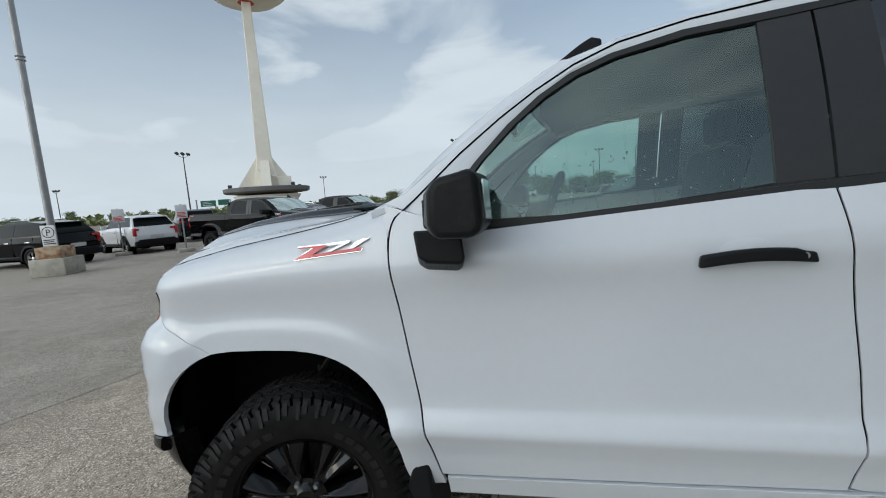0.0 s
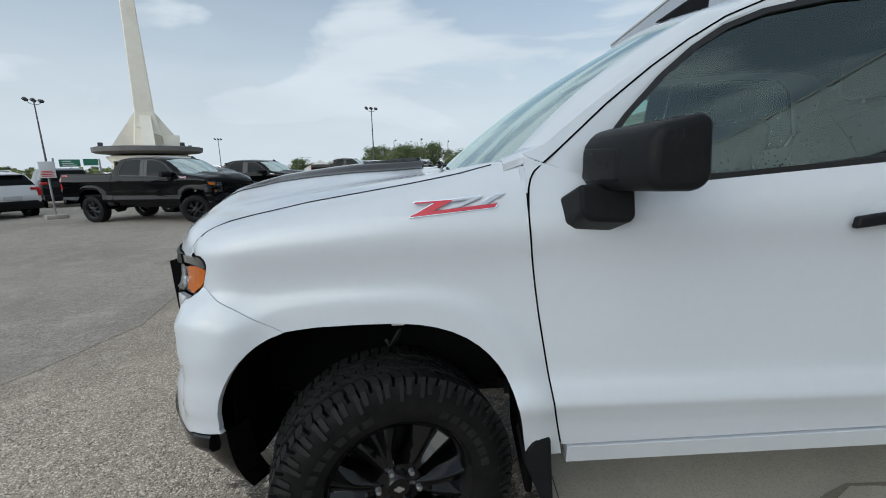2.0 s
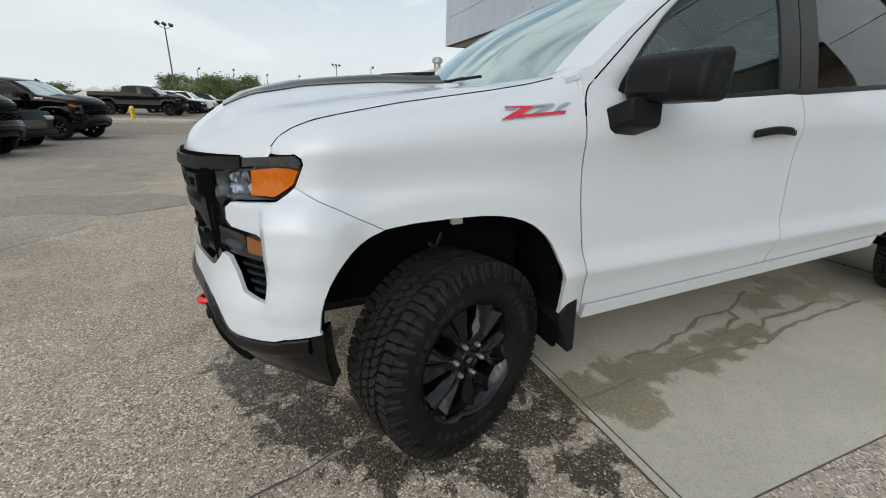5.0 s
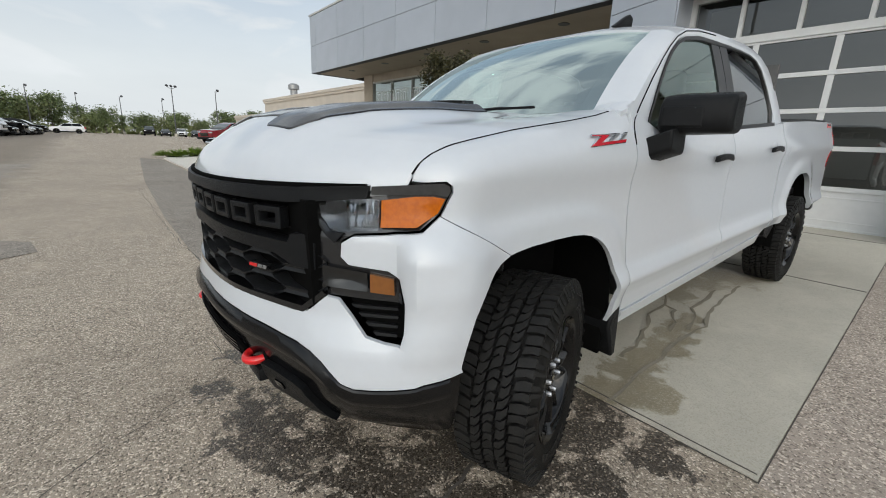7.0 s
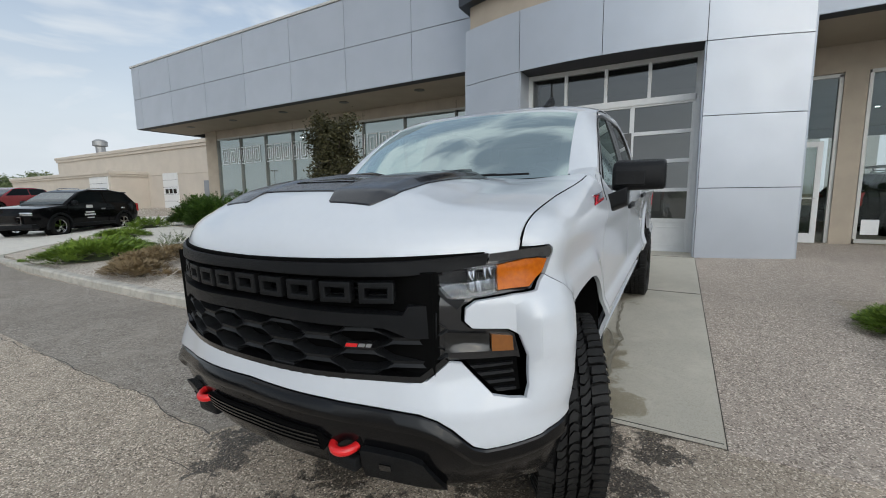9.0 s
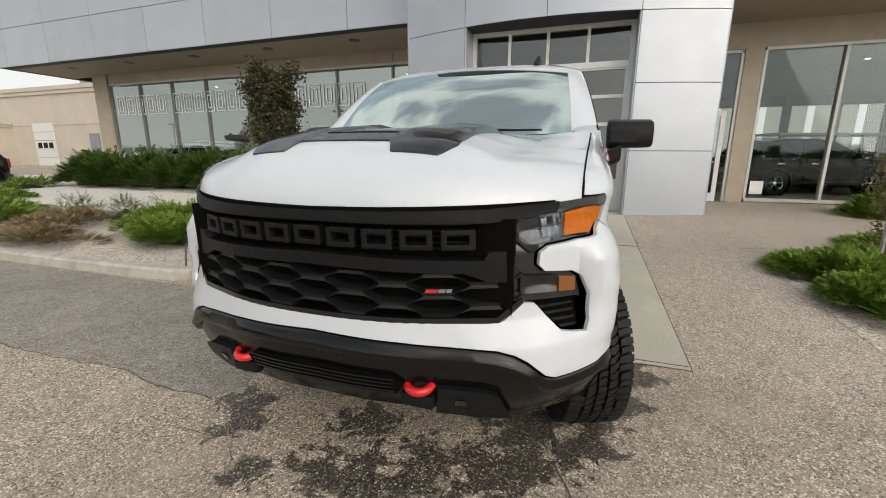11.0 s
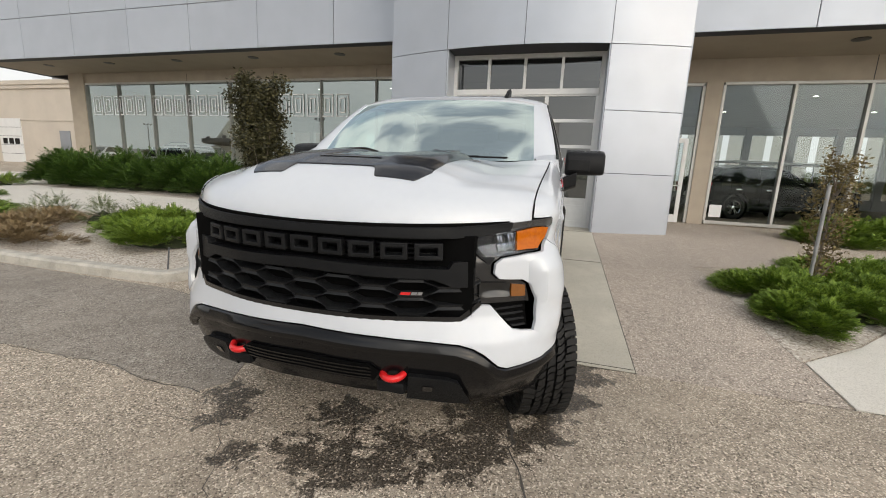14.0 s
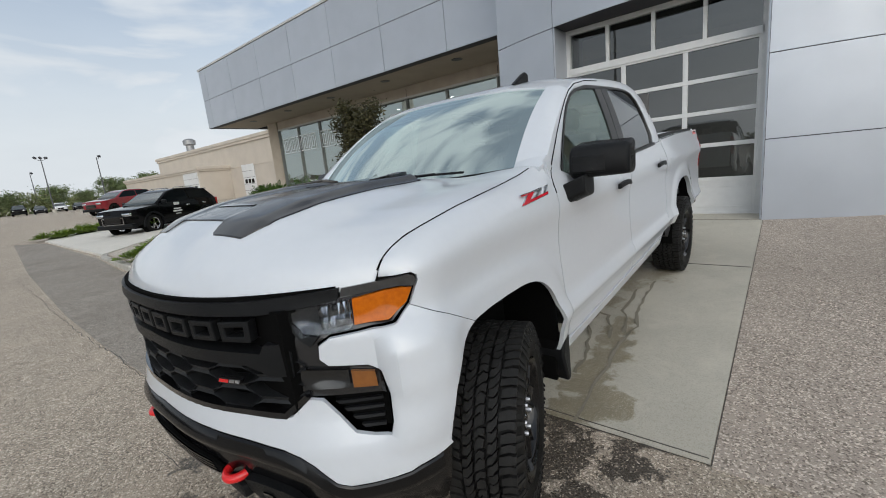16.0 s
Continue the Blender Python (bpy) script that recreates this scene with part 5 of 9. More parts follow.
    for i in range(6):
        mm = Matrix.Rotation(2 * math.pi * i / 6, 4, "Y") @ Matrix.Translation((0.070, -0.098, 0))
        if nut is None:
            b2 = bmesh.new()
            revolve(b2, [(0.0, -0.022), (0.008, -0.021), (0.0105, -0.016), (0.0105, 0.004)], 6)
            nut = part("lug_nut", b2, BADGE, wheel, "", 30)
            nut.matrix_basis = mm
        else:
            twin("lug_nut", nut, mm, wheel)
    return wheel


STEER = 20
build_wheel(truck, pose(0, -0.875, HUB, 0, 12, STEER))
build_wheel(truck, pose(0, 0.875, HUB, 0, 40, 180 + STEER))
build_wheel(truck, pose(WHEELBASE, -0.875, HUB, 0, 75, 0))
build_wheel(truck, pose(WHEELBASE, 0.875, HUB, 0, 30, 180))

# ---- setting ----
def ground_z(x, y):
    z = float(np.interp(x, [-0.5, 0.4, 6.9, 7.6], [0.0, 0.012, 0.262, 0.27]))
    z *= 1.0 if y < 30 else max(0.0, 1 - (y - 30) / 20)
    return z + 0.5 * step(22, 40, y)


def ground_sheet(bm, xs, ys, lift=0.0):
    grid = [[bm.verts.new((x, y, ground_z(x, y) + lift)) for y in ys] for x in xs]
    for i in range(len(xs) - 1):
        for j in range(len(ys) - 1):
            bm.faces.new((grid[i][j], grid[i + 1][j], grid[i + 1][j + 1], grid[i][j + 1]))
    return bm


def slab(name, outline, mat_, lift=0.004, thick=0.12, label="", kind="structure", zf=None, parent=None, smooth=0):
    """A flat piece of ground with an outline in the plan, laid on the slope."""
    bm = bmesh.new()
    zf = zf or (lambda x, y: ground_z(x, y))
    prism(bm, outline, 1.0, lambda a, b, w: Vector((a, b, w)))
    xs, ys = [p[0] for p in outline], [p[1] for p in outline]
    for lo, hi, way in ((min(xs), max(xs), Vector((1, 0, 0))), (min(ys), max(ys), Vector((0, 1, 0)))):
        stp = 0.6 if hi - lo < 12 else 2.0
        k = math.floor(lo / stp) + 1
        while k * stp < hi - 1e-3:
            bmesh.ops.bisect_plane(bm, geom=bm.verts[:] + bm.edges[:] + bm.faces[:], plane_co=way * (k * stp), plane_no=way, dist=1e-5)
            k += 1
    for v in bm.verts:
        x, y, w = v.co
        v.co.z = zf(x, y) + lift - (thick if w > 0.5 else 0)
    ob = part(name, bm, mat_, parent, label, smooth)
    if not parent:
        tagged(ob, kind=kind)
    return ob


def ground_material(name, base, stone, dark, size, wet=(), coarse=1.0, patches=0.35, wet_tone=(0.16, 0.152, 0.145), wet_much=0.9, patchy=(0.17, 4.6, 7.5), older=0.0):
    """Aggregate: stones of three tones in a binder, large patches and tyre-worn areas; wet: places (x, y, radius)
    darkened as by rain water, and on the asphalt also as by the truck's shade.
    """
    m = bpy.data.materials.new(name)
    m.use_nodes = True
    n, l = m.node_tree.nodes, m.node_tree.links
    b = n["Principled BSDF"]
    where = n.new("ShaderNodeTexCoord").outputs["Object"]

    def tex(kind, scale, **kw):
        t = n.new(kind)
        t.inputs["Scale"].default_value = scale
        l.new(where, t.inputs["Vector"])
        for k, v in kw.items():
            t.inputs[k].default_value = v
        return t

    def ramp(src, a, c, lo=0.0, hi=1.0):
        r = n.new("ShaderNodeMapRange")
        r.interpolation_type = "SMOOTHSTEP"
        for k, v in zip(("From Min", "From Max", "To Min", "To Max"), (a, c, lo, hi)):
            r.inputs[k].default_value = v
        l.new(src, r.inputs["Value"])
        return r.outputs[0]

    def mixed(fac, a, c):
        x = n.new("ShaderNodeMix")
        x.data_type = "RGBA"
        for sock, val in ((x.inputs["A"], a), (x.inputs["B"], c)):
            if isinstance(val, tuple):
                sock.default_value = (*val, 1)
            else:
                l.new(val, sock)
        l.new(fac, x.inputs["Factor"])
        return x.outputs["Result"]

    def maths(op, *vals):
        x = n.new("ShaderNodeMath")
        x.operation = op
        for i, val in enumerate(vals):
            if isinstance(val, (int, float)):
                x.inputs[i].default_value = val
            else:
                l.new(val, x.inputs[i])
        return x.outputs[0]

    cells = tex("ShaderNodeTexVoronoi", size)
    cells.feature = "F1"
    pick = n.new("ShaderNodeSeparateColor")
    l.new(cells.outputs["Color"], pick.inputs[0])
    colour = mixed(ramp(pick.outputs[0], 0.76, 0.82), base, stone)
    colour = mixed(ramp(pick.outputs[1], 0.78, 0.86), colour, dark)
    grit = tex("ShaderNodeTexNoise", size * 2.2, Detail=2.0)
    colour = mixed(ramp(grit.outputs["Fac"], 0.35, 0.75, 0.0, 0.5), colour, dark)
    big = tex("ShaderNodeTexNoise", 0.33, Detail=6.0, Roughness=0.62)
    colour = mixed(ramp(big.outputs["Fac"], 0.42, 0.68, 0.0, patches), colour, tuple(c * 0.55 for c in base))
    mid = tex("ShaderNodeTexNoise", 2.3, Detail=5.0, Roughness=0.6)
    colour = mixed(ramp(mid.outputs["Fac"], 0.45, 0.75, 0.0, patches * 0.8), colour, tuple(min(c * 1.35, 1) for c in base))
    blotch = tex("ShaderNodeTexNoise", 11.0, Detail=4.0, Roughness=0.65)
    colour = mixed(ramp(blotch.outputs["Fac"], 0.50, 0.68, 0.0, patches * 0.3), colour, stone)
    colour = mixed(ramp(blotch.outputs["Fac"], 0.46, 0.32, 0.0, patches * 0.7), colour, tuple(c * 0.7 for c in base))
    if older:
        split = n.new("ShaderNodeSeparateXYZ")
        l.new(where, split.inputs[0])
        line = maths("ADD", split.outputs[0], maths("MULTIPLY", maths("SUBTRACT", mid.outputs["Fac"], 0.5), 2.0))
        colour = mixed(ramp(line, -2.3, -4.0, 0.0, older), colour, tuple(c * 0.45 for c in base))
    rough = 0.85
    b.inputs["Specular IOR Level"].default_value = 0.3
    height = maths("ADD", maths("MULTIPLY", cells.outputs["Distance"], -1.0 * coarse), maths("MULTIPLY", grit.outputs["Fac"], 0.5))
    if wet:
        edge = tex("ShaderNodeTexNoise", patchy[2], Detail=8.0, Roughness=0.68, Distortion=0.6)
        total = None
        for x, y, r in wet:
            d = n.new("ShaderNodeVectorMath")
            d.operation = "DISTANCE"
            l.new(where, d.inputs[0])
            d.inputs[1].default_value = (x, y, ground_z(x, y))
            near = ramp(maths("ADD", maths("DIVIDE", d.outputs["Value"], r), maths("MULTIPLY_ADD", maths("SUBTRACT", edge.outputs["Fac"], 0.5), patchy[1], patchy[0])), 0.75, 1.05, 1.0, 0.0)
            total = near if total is None else maths("MAXIMUM", total, near)
        grains = ramp(pick.outputs[2], 0.75, 0.95, 1.0, 0.25)
        total = maths("MULTIPLY", total, grains)
        dim = n.new("ShaderNodeMix")
        dim.data_type, dim.blend_type = "RGBA", "MULTIPLY"
        l.new(maths("MULTIPLY", total, wet_much), dim.inputs["Factor"])
        l.new(colour, dim.inputs["A"])
        dim.inputs["B"].default_value = (*wet_tone, 1)
        colour = dim.outputs["Result"]
        l.new(ramp(total, 0.0, 1.0, 0.85, 0.28), b.inputs["Roughness"])
    else:
        b.inputs["Roughness"].default_value = rough
    l.new(colour, b.inputs["Base Color"])
    k = n.new("ShaderNodeBump")
    k.inputs["Strength"].default_value, k.inputs["Distance"].default_value = 0.6, 0.006
    l.new(height, k.inputs["Height"])
    l.new(k.outputs[0], b.inputs["Normal"])
    return m


# rain water, and round the wheel and bumper also the truck's shade painted in
WET_AND_SHADE = [(-0.58, 0.84, 0.17), (-0.70, 0.72, 0.17), (-0.95, 0.42, 0.12), (-0.86, 0.12, 0.18), (-0.86, -0.08, 0.22), (-0.82, -0.28, 0.19), (-0.66, -0.58, 0.22), (-0.52, -0.74, 0.20), (-0.30, -0.68, 0.28), (0.0, -0.65, 0.32), (0.35, -0.6, 0.38), (0.5, -0.1, 0.4), (0.36, -1.0, 0.24), (0.45, -1.25, 0.2), (-0.12, -1.02, 0.19), (0.12, -1.16, 0.19), (-0.34, -0.95, 0.18), (0.22, -0.92, 0.28), (0.48, -0.85, 0.3), (-0.62, -0.30, 0.2), (-0.5, 0.1, 0.22)]
ASPHALT = ground_material("worn asphalt", (0.418, 0.350, 0.274), (0.88, 0.78, 0.64), (0.125, 0.104, 0.082), 135, WET_AND_SHADE, 0.8, 0.4, (0.105, 0.10, 0.096), older=0.68)
AGGREGATE = ground_material("exposed aggregate concrete", (0.43, 0.365, 0.305), (0.80, 0.71, 0.60), (0.17, 0.14, 0.115), 110, (), 0.7, 0.25)
STAIN = [(0.72, -0.88, 0.2), (0.85, -1.02, 0.22), (1.0, -0.88, 0.2), (1.22, -0.86, 0.18), (1.45, -0.88, 0.16), (1.68, -0.85, 0.16), (1.9, -0.82, 0.15), (2.1, -0.82, 0.13), (2.5, -0.55, 0.2), (3.0, -0.5, 0.3), (3.5, -0.6, 0.4)]
CONCRETE = ground_material("smooth stained concrete", (0.51, 0.478, 0.40), (0.56, 0.528, 0.45), (0.40, 0.372, 0.305), 190, STAIN, 0.1, 0.3, (0.50, 0.45, 0.35), 0.9, (0.12, 2.6, 7.0))
WET_CONCRETE = ground_material("wet concrete", (0.27, 0.243, 0.19), (0.30, 0.27, 0.215), (0.20, 0.18, 0.14), 190, (), 0.1, 0.3)
SIDEWALK = ground_material("pale sidewalk concrete", (0.66, 0.625, 0.56), (0.72, 0.69, 0.62), (0.52, 0.49, 0.43), 160, (), 0.1, 0.2)
GRAVEL = ground_material("pale gravel", (0.52, 0.465, 0.39), (0.72, 0.67, 0.59), (0.26, 0.215, 0.175), 52, (), 2.2, 0.2)
KERB = material("worn kerb concrete", (0.50, 0.47, 0.41), 0.85, vary=0.5, scale=6, fine=0.3, fine_scale=90, bump=0.4, bump_scale=60)
TAR = material("tar in cracks", (0.10, 0.09, 0.078), 0.8, vary=0.5, scale=20, bump=0.3)

bm = bmesh.new()
xs = [-900, -400, -150, -60, -30, -15, -6, -2, -0.5, -0.05, 0.4, 1.2, 2, 3.5, 5, 6.9, 7.6, 12, 20, 40, 80, 200, 900]
ys = [-900, -300, -100, -40, -20, -10, -5, 0, 5, 10, 15, 20, 22, 24, 26, 28, 30, 32, 34, 36, 38, 40, 42, 46, 50, 54, 58, 62, 70, 90, 150, 400, 900]
tagged(part("ground", ground_sheet(bm, xs, ys), ASPHALT, None, "worn grey asphalt parking lot with wet patches and painted shade under the truck", 60), kind="structure")

tagged(slab("pavement_pad", [(0.62, -1.60), (7.35, -1.60), (7.35, 1.80), (0.62, 1.80)], CONCRETE, 0.008, 0.15, "concrete drive pad with water stains"), category="pavement")
for x in (0.652, 3.95, 6.6):
    slab("trim_joint", [(x, -1.59), (x + (0.012 if x > 1 else 0.004), -1.59), (x + (0.012 if x > 1 else 0.004), 1.79), (x, 1.79)], TAR, 0.012, 0.01)
slab("trim_edge", [(0.62, -1.607), (6.62, -1.607), (6.62, -1.603), (0.62, -1.603)], TAR, 0.005, 0.01)
tagged(slab("pavement_apron", [(0.60, -1.608), (0.60, -2.86), (1.25, -2.89), (3.82, -2.93), (4.26, -2.88), (4.62, -4.15), (5.6, -4.75), (7.8, -5.3), (10.0, -5.6), (10.0, -3.0), (7.3, -3.0), (6.7, -1.608)], AGGREGATE, 0.006, 0.3, "brown exposed aggregate apron"), category="pavement")


def bed_z(x, y):
    return min(ground_z(x, y), 0.055 + 0.012 * x) if y < 0 else ground_z(x, y) + 0.07


tagged(slab("ground_bed", [(1.25, -2.87), (1.75, -3.5), (2.6, -4.3), (4.6, -6.2), (8.0, -9.6), (8.0, -30), (10.15, -30), (10.15, -5.2), (8, -5.0), (4.5, -4.0), (4.35, -2.86), (3.8, -2.9)], GRAVEL, 0.03, 0.1, "pale gravel planting bed", zf=lambda x, y: min(ground_z(x, y) - 0.02, 0.045 + 0.016 * x)), category="planting bed")
tagged(slab("pavement_walk", [(0.60, -2.88), (1.24, -2.9), (1.74, -3.52), (2.58, -4.32), (4.58, -6.22), (7.98, -9.62), (7.98, -30), (0.62, -30)], SIDEWALK, 0.012, 0.15, "pale concrete walk"), category="pavement")
tagged(slab("pavement_sidewalk", [(3.75, 3.4), (6.1, 3.4), (6.5, 9), (6.7, 13.3), (6.9, 16), (4.1, 16.4), (3.8, 9)], SIDEWALK, 0.085, 0.2, "pale concrete sidewalk between the planting beds"), category="pavement")
tagged(slab("pavement_drive", [(1.25, 12.6), (4.1, 15.6), (6.9, 16.0), (11.8, 18.5), (13, 26), (4.0, 26.2), (1.35, 22.6)], SIDEWALK, 0.06, 0.15, "pale concrete drive"), category="pavement")
tagged(slab("ground_gravel", [(1.02, 3.25), (3.75, 3.3), (3.8, 9), (4.1, 15.6), (1.35, 12.4), (1.1, 8)], GRAVEL, 0.07, 0.2, "pale gravel bed behind the kerb"), category="planting bed")
tagged(slab("ground_hedge_bed", [(6.1, 3.3), (10.2, 3.3), (10.2, 18.0), (11.6, 18.3), (6.9, 16), (6.7, 13.3), (6.5, 9)], GRAVEL, 0.085, 0.2, "gravel bed under the showroom windows"), category="planting bed")
# kerb along the lot
bm = bmesh.new()
run = [(3.75, 3.05), (1.35, 3.02), (1.08, 3.06), (0.93, 3.22), (0.90, 3.6), (0.86, 5.0), (0.86, 7.2), (0.92, 9.5), (1.12, 12.2), (1.3, 12.9)]
rings = []
for i, (x, y) in enumerate(run):
    a, b = run[max(i - 1, 0)], run[min(i + 1, len(run) - 1)]
    d = Vector((b[0] - a[0], b[1] - a[1])).normalized()
    nrm = Vector((-d.y, d.x)) * -1
    z = ground_z(x, y)
    top = 0.12 if 0 < i < len(run) - 2 else 0.05
    rings.append([bm.verts.new((x + nrm.x * o, y + nrm.y * o, z + h)) for o, h in ((0, -0.05), (0.005, top - 0.025), (0.03, top), (0.15, top), (0.165, top - 0.02), (0.165, -0.05))])
for a, b in zip(rings, rings[1:]):
    for k in range(5):
        bm.faces.new((a[k], a[k + 1], b[k + 1], b[k]))
tagged(part("kerb", bm, KERB, None, "worn concrete kerb with a rounded end", 40), category="kerb", kind="structure")
# cracks and tar seams in the asphalt
rng = random.Random(11)


def crack(name, pts, width, jitter, label, mat_=None, up=0.0045):
    bm = bmesh.new()
    dense = []
    for (xa, ya), (xb, yb) in zip(pts, pts[1:]):
        n = max(2, int(math.hypot(xb - xa, yb - ya) / 0.09))
        for i in range(n):
            dense.append((lerp(xa, xb, i / n) + rng.uniform(-jitter, jitter), lerp(ya, yb, i / n) + rng.uniform(-jitter, jitter)))
    dense.append(pts[-1])
    prev = None
    for i, (x, y) in enumerate(dense):
        a, b = dense[max(i - 1, 0)], dense[min(i + 1, len(dense) - 1)]
        d = Vector((b[0] - a[0], b[1] - a[1])).normalized()
        w = width * rng.uniform(0.35, 1.1)
        z = ground_z(x, y) + up
        row = [bm.verts.new((x - d.y * w, y + d.x * w, z)), bm.verts.new((x + d.y * w, y - d.x * w, z))]
        if prev:
            bm.faces.new((prev[0], prev[1], row[1], row[0]))
        prev = row
    tagged(part(name, bm, mat_ or TAR, None, label), category="runnel" if mat_ else "crack", kind="structure")


crack("trim_crack", [(-0.07, -0.715), (-0.147, -0.774), (-0.28, -0.821), (-0.376, -0.854), (-0.50, -0.851), (-0.60, -0.885), (-0.72, -0.928), (-0.81, -0.97), (-0.95, -1.06)], 0.007, 0.014, "dark wet crack in the asphalt")
for run_ in ([(1.10, -0.742), (1.24, -0.752), (1.40, -0.729), (1.66, -0.655), (1.91, -0.568), (2.2, -0.552), (2.6, -0.40)], [(2.2, -0.56), (2.14, -0.661), (2.01, -0.696), (1.91, -0.759), (1.72, -0.80)], [(2.9, -0.70), (2.53, -0.734), (2.30, -0.74), (2.13, -0.817), (1.85, -0.87)],
             [(3.2, -0.80), (2.36, -0.852), (2.22, -0.878), (2.01, -0.927), (1.6, -0.90)], [(0.63, -0.95), (0.9, -0.92), (1.3, -0.92), (1.7, -0.88)]):
    crack("trim_runnel", run_, 0.016, 0.012, "dark runnel of water on the concrete pad", WET_CONCRETE, 0.0135)
crack("trim_crack", [(0.615, -1.3), (0.60, -2.84), (0.57, -4.5), (0.6, -9)], 0.006, 0.004, "tar seam beside the concrete")
crack("trim_crack", [(0.615, -1.25), (0.60, 0.5), (0.62, 1.9), (0.85, 3.0)], 0.006, 0.004, "tar seam beside the concrete")
crack("trim_crack", [(-0.55, 12.0), (-0.62, 4.8), (-0.58, 3.2), (-0.57, 2.29), (-0.53, 1.93), (-0.60, 1.5), (-0.61, 1.02)], 0.005, 0.02, "long seam in the asphalt")
for k in range(16):
    x, y = rng.uniform(-9, -1.6), rng.uniform(-1, 9)
    crack("trim_crack", [(x, y), (x + rng.uniform(-1, 1), y + rng.uniform(0.3, 1.2)), (x + rng.uniform(-2, 2), y + rng.uniform(0.8, 2.0))], 0.0025, 0.03, "short crack in the asphalt")
PATCH = ground_material("darker asphalt patch", (0.30, 0.262, 0.22), (0.52, 0.475, 0.41), (0.12, 0.105, 0.088), 120, (), 0.7, 0.5)
OLD = ground_material("older asphalt", (0.355, 0.308, 0.254), (0.61, 0.555, 0.485), (0.148, 0.127, 0.105), 120, (), 0.7, 0.5)
rng = random.Random(21)
edge = [(-2.9 + rng.uniform(-0.35, 0.35) - 0.02 * y, y) for y in np.arange(-20, 20.5, 0.9)]
slab("trim_old_asphalt", [(-60.0, -20.0)] + [(float(x), float(y)) for x, y in edge] + [(-60.0, 20.0)], OLD, 0.0035, 0.003)
slab("trim_patch", [(-4.9, 4.4), (-4.2, 4.05), (-3.4, 4.1), (-2.6, 3.85), (-1.9, 4.3), (-2.0, 4.9), (-2.5, 5.3), (-3.3, 5.2), (-4.1, 5.5)], PATCH, 0.0075, 0.003)
slab("trim_patch", [(-0.58, 3.0), (-0.56, 2.6), (-0.57, 2.29), (-0.545, 2.1), (-0.525, 1.93), (-0.57, 1.7), (-0.60, 1.5), (-0.59, 1.25), (-0.61, 1.05), (-0.45, 0.95), (-0.2, 1.05), (0.1, 0.98), (0.59, 1.1), (0.60, 1.9), (0.84, 3.0), (0.84, 9), (1.1, 12.4), (1.3, 22), (0.5, 24), (-0.3, 12), (-0.55, 6)], PATCH, 0.004, 0.004)

# ---- showroom ----
METAL = material("silver composite panel", (0.42, 0.446, 0.49), 0.34, metal=0.3, vary=0.10, scale=1.3, rough_vary=0.06, pieces=0.10, bump=0.02, bump_scale=3)
JOINT = material("dark panel joint", (0.05, 0.05, 0.055), 0.7, vary=0.2)
STUCCO = material("tan stucco", (0.42, 0.36, 0.285), 0.85, vary=0.2, scale=2.5, bump=0.3, bump_scale=160)
SOFFIT = material("tan soffit", (0.36, 0.305, 0.235), 0.8, vary=0.15, scale=1.5)
BEIGE = material("beige stucco wall", (0.52, 0.465, 0.395), 0.9, vary=0.18, scale=0.8, bump=0.3, bump_scale=90)
ALU = material("white painted aluminium", (0.68, 0.68, 0.67), 0.4, vary=0.1, scale=10)
ALU_GREY = material("pale aluminium mullion", (0.50, 0.49, 0.46), 0.45, metal=0.3, vary=0.1, scale=10)
# ALU_GREY again, with shade put into its colour, for the left windows
ALU_SHADE = material("shaded grey mullion", (0.24, 0.24, 0.225), 0.5, metal=0.3, vary=0.15, scale=10)
RING_DARK = material("charcoal metal ring", (0.045, 0.05, 0.06), 0.35, metal=0.5, vary=0.2, scale=2)
PANE = glass("showroom glass", (0.80, 0.86, 0.85), 0.82, 0.0, 1.7, (0.84, 0.95, 0.97))
PANE_MIRROR = glass("mirroring showroom glass", (0.82, 0.88, 0.86), 0.95, 0.0, 3.9, (0.86, 0.96, 0.94))
PANE_CLEAR = glass("clear rear glass", (0.95, 0.92, 0.80), 0.45, 0.0, 1.4)
PANE_DIM = glass("door glass", (0.55, 0.58, 0.58), 0.55, 0.0, 1.9)
ROOM = material("dim showroom wall", (0.52, 0.52, 0.50), 0.9, vary=0.2, scale=1)
ROOM_FLOOR = material("showroom floor tile", (0.36, 0.35, 0.33), 0.35, vary=0.2, scale=1.5)
VINYL = material("frosted white vinyl", (0.82, 0.83, 0.83), 0.6, vary=0.1)

FASCIA_X, FASCIA_LOW, FASCIA_TOP = 8.0, 4.55, 7.27


def plate(parent, lo, hi, mat_=None, name="panel"):
    return part(name, boxes([(lo, hi)], 0.004), mat_ or METAL, parent)


fascia = tagged(part("wall_fascia", boxes([((FASCIA_X + 0.03, 3.2, FASCIA_LOW), (FASCIA_X + 0.3, 20.3, FASCIA_TOP)), ((FASCIA_X + 0.3, 20.0, FASCIA_LOW), (14.0, 20.3, FASCIA_TOP)), ((FASCIA_X + 0.03, -34, FASCIA_LOW - 0.1), (FASCIA_X + 0.3, -3.2, FASCIA_TOP))]), JOINT, None, "silver panelled fascia over the showroom"), category="fascia", kind="structure")
for ya, yb in [(3.25, 5.26), (5.26, 7.66), (7.66, 10.06), (10.06, 12.46), (12.46, 14.86), (14.86, 17.26), (17.26, 19.66), (19.66, 20.3)] + [(-5.4 - 2.4 * k, -3.25 if k == 0 else -3.0 - 2.4 * k) for k in range(12)]:
    low = FASCIA_LOW if ya > 0 else FASCIA_LOW - 0.1
    for za, zb in ((low, 5.83), (5.83, FASCIA_TOP - 0.06)):
        plate(fascia, (FASCIA_X, ya + 0.008, za + 0.008), (FASCIA_X + 0.028, yb - 0.008, zb - 0.008))
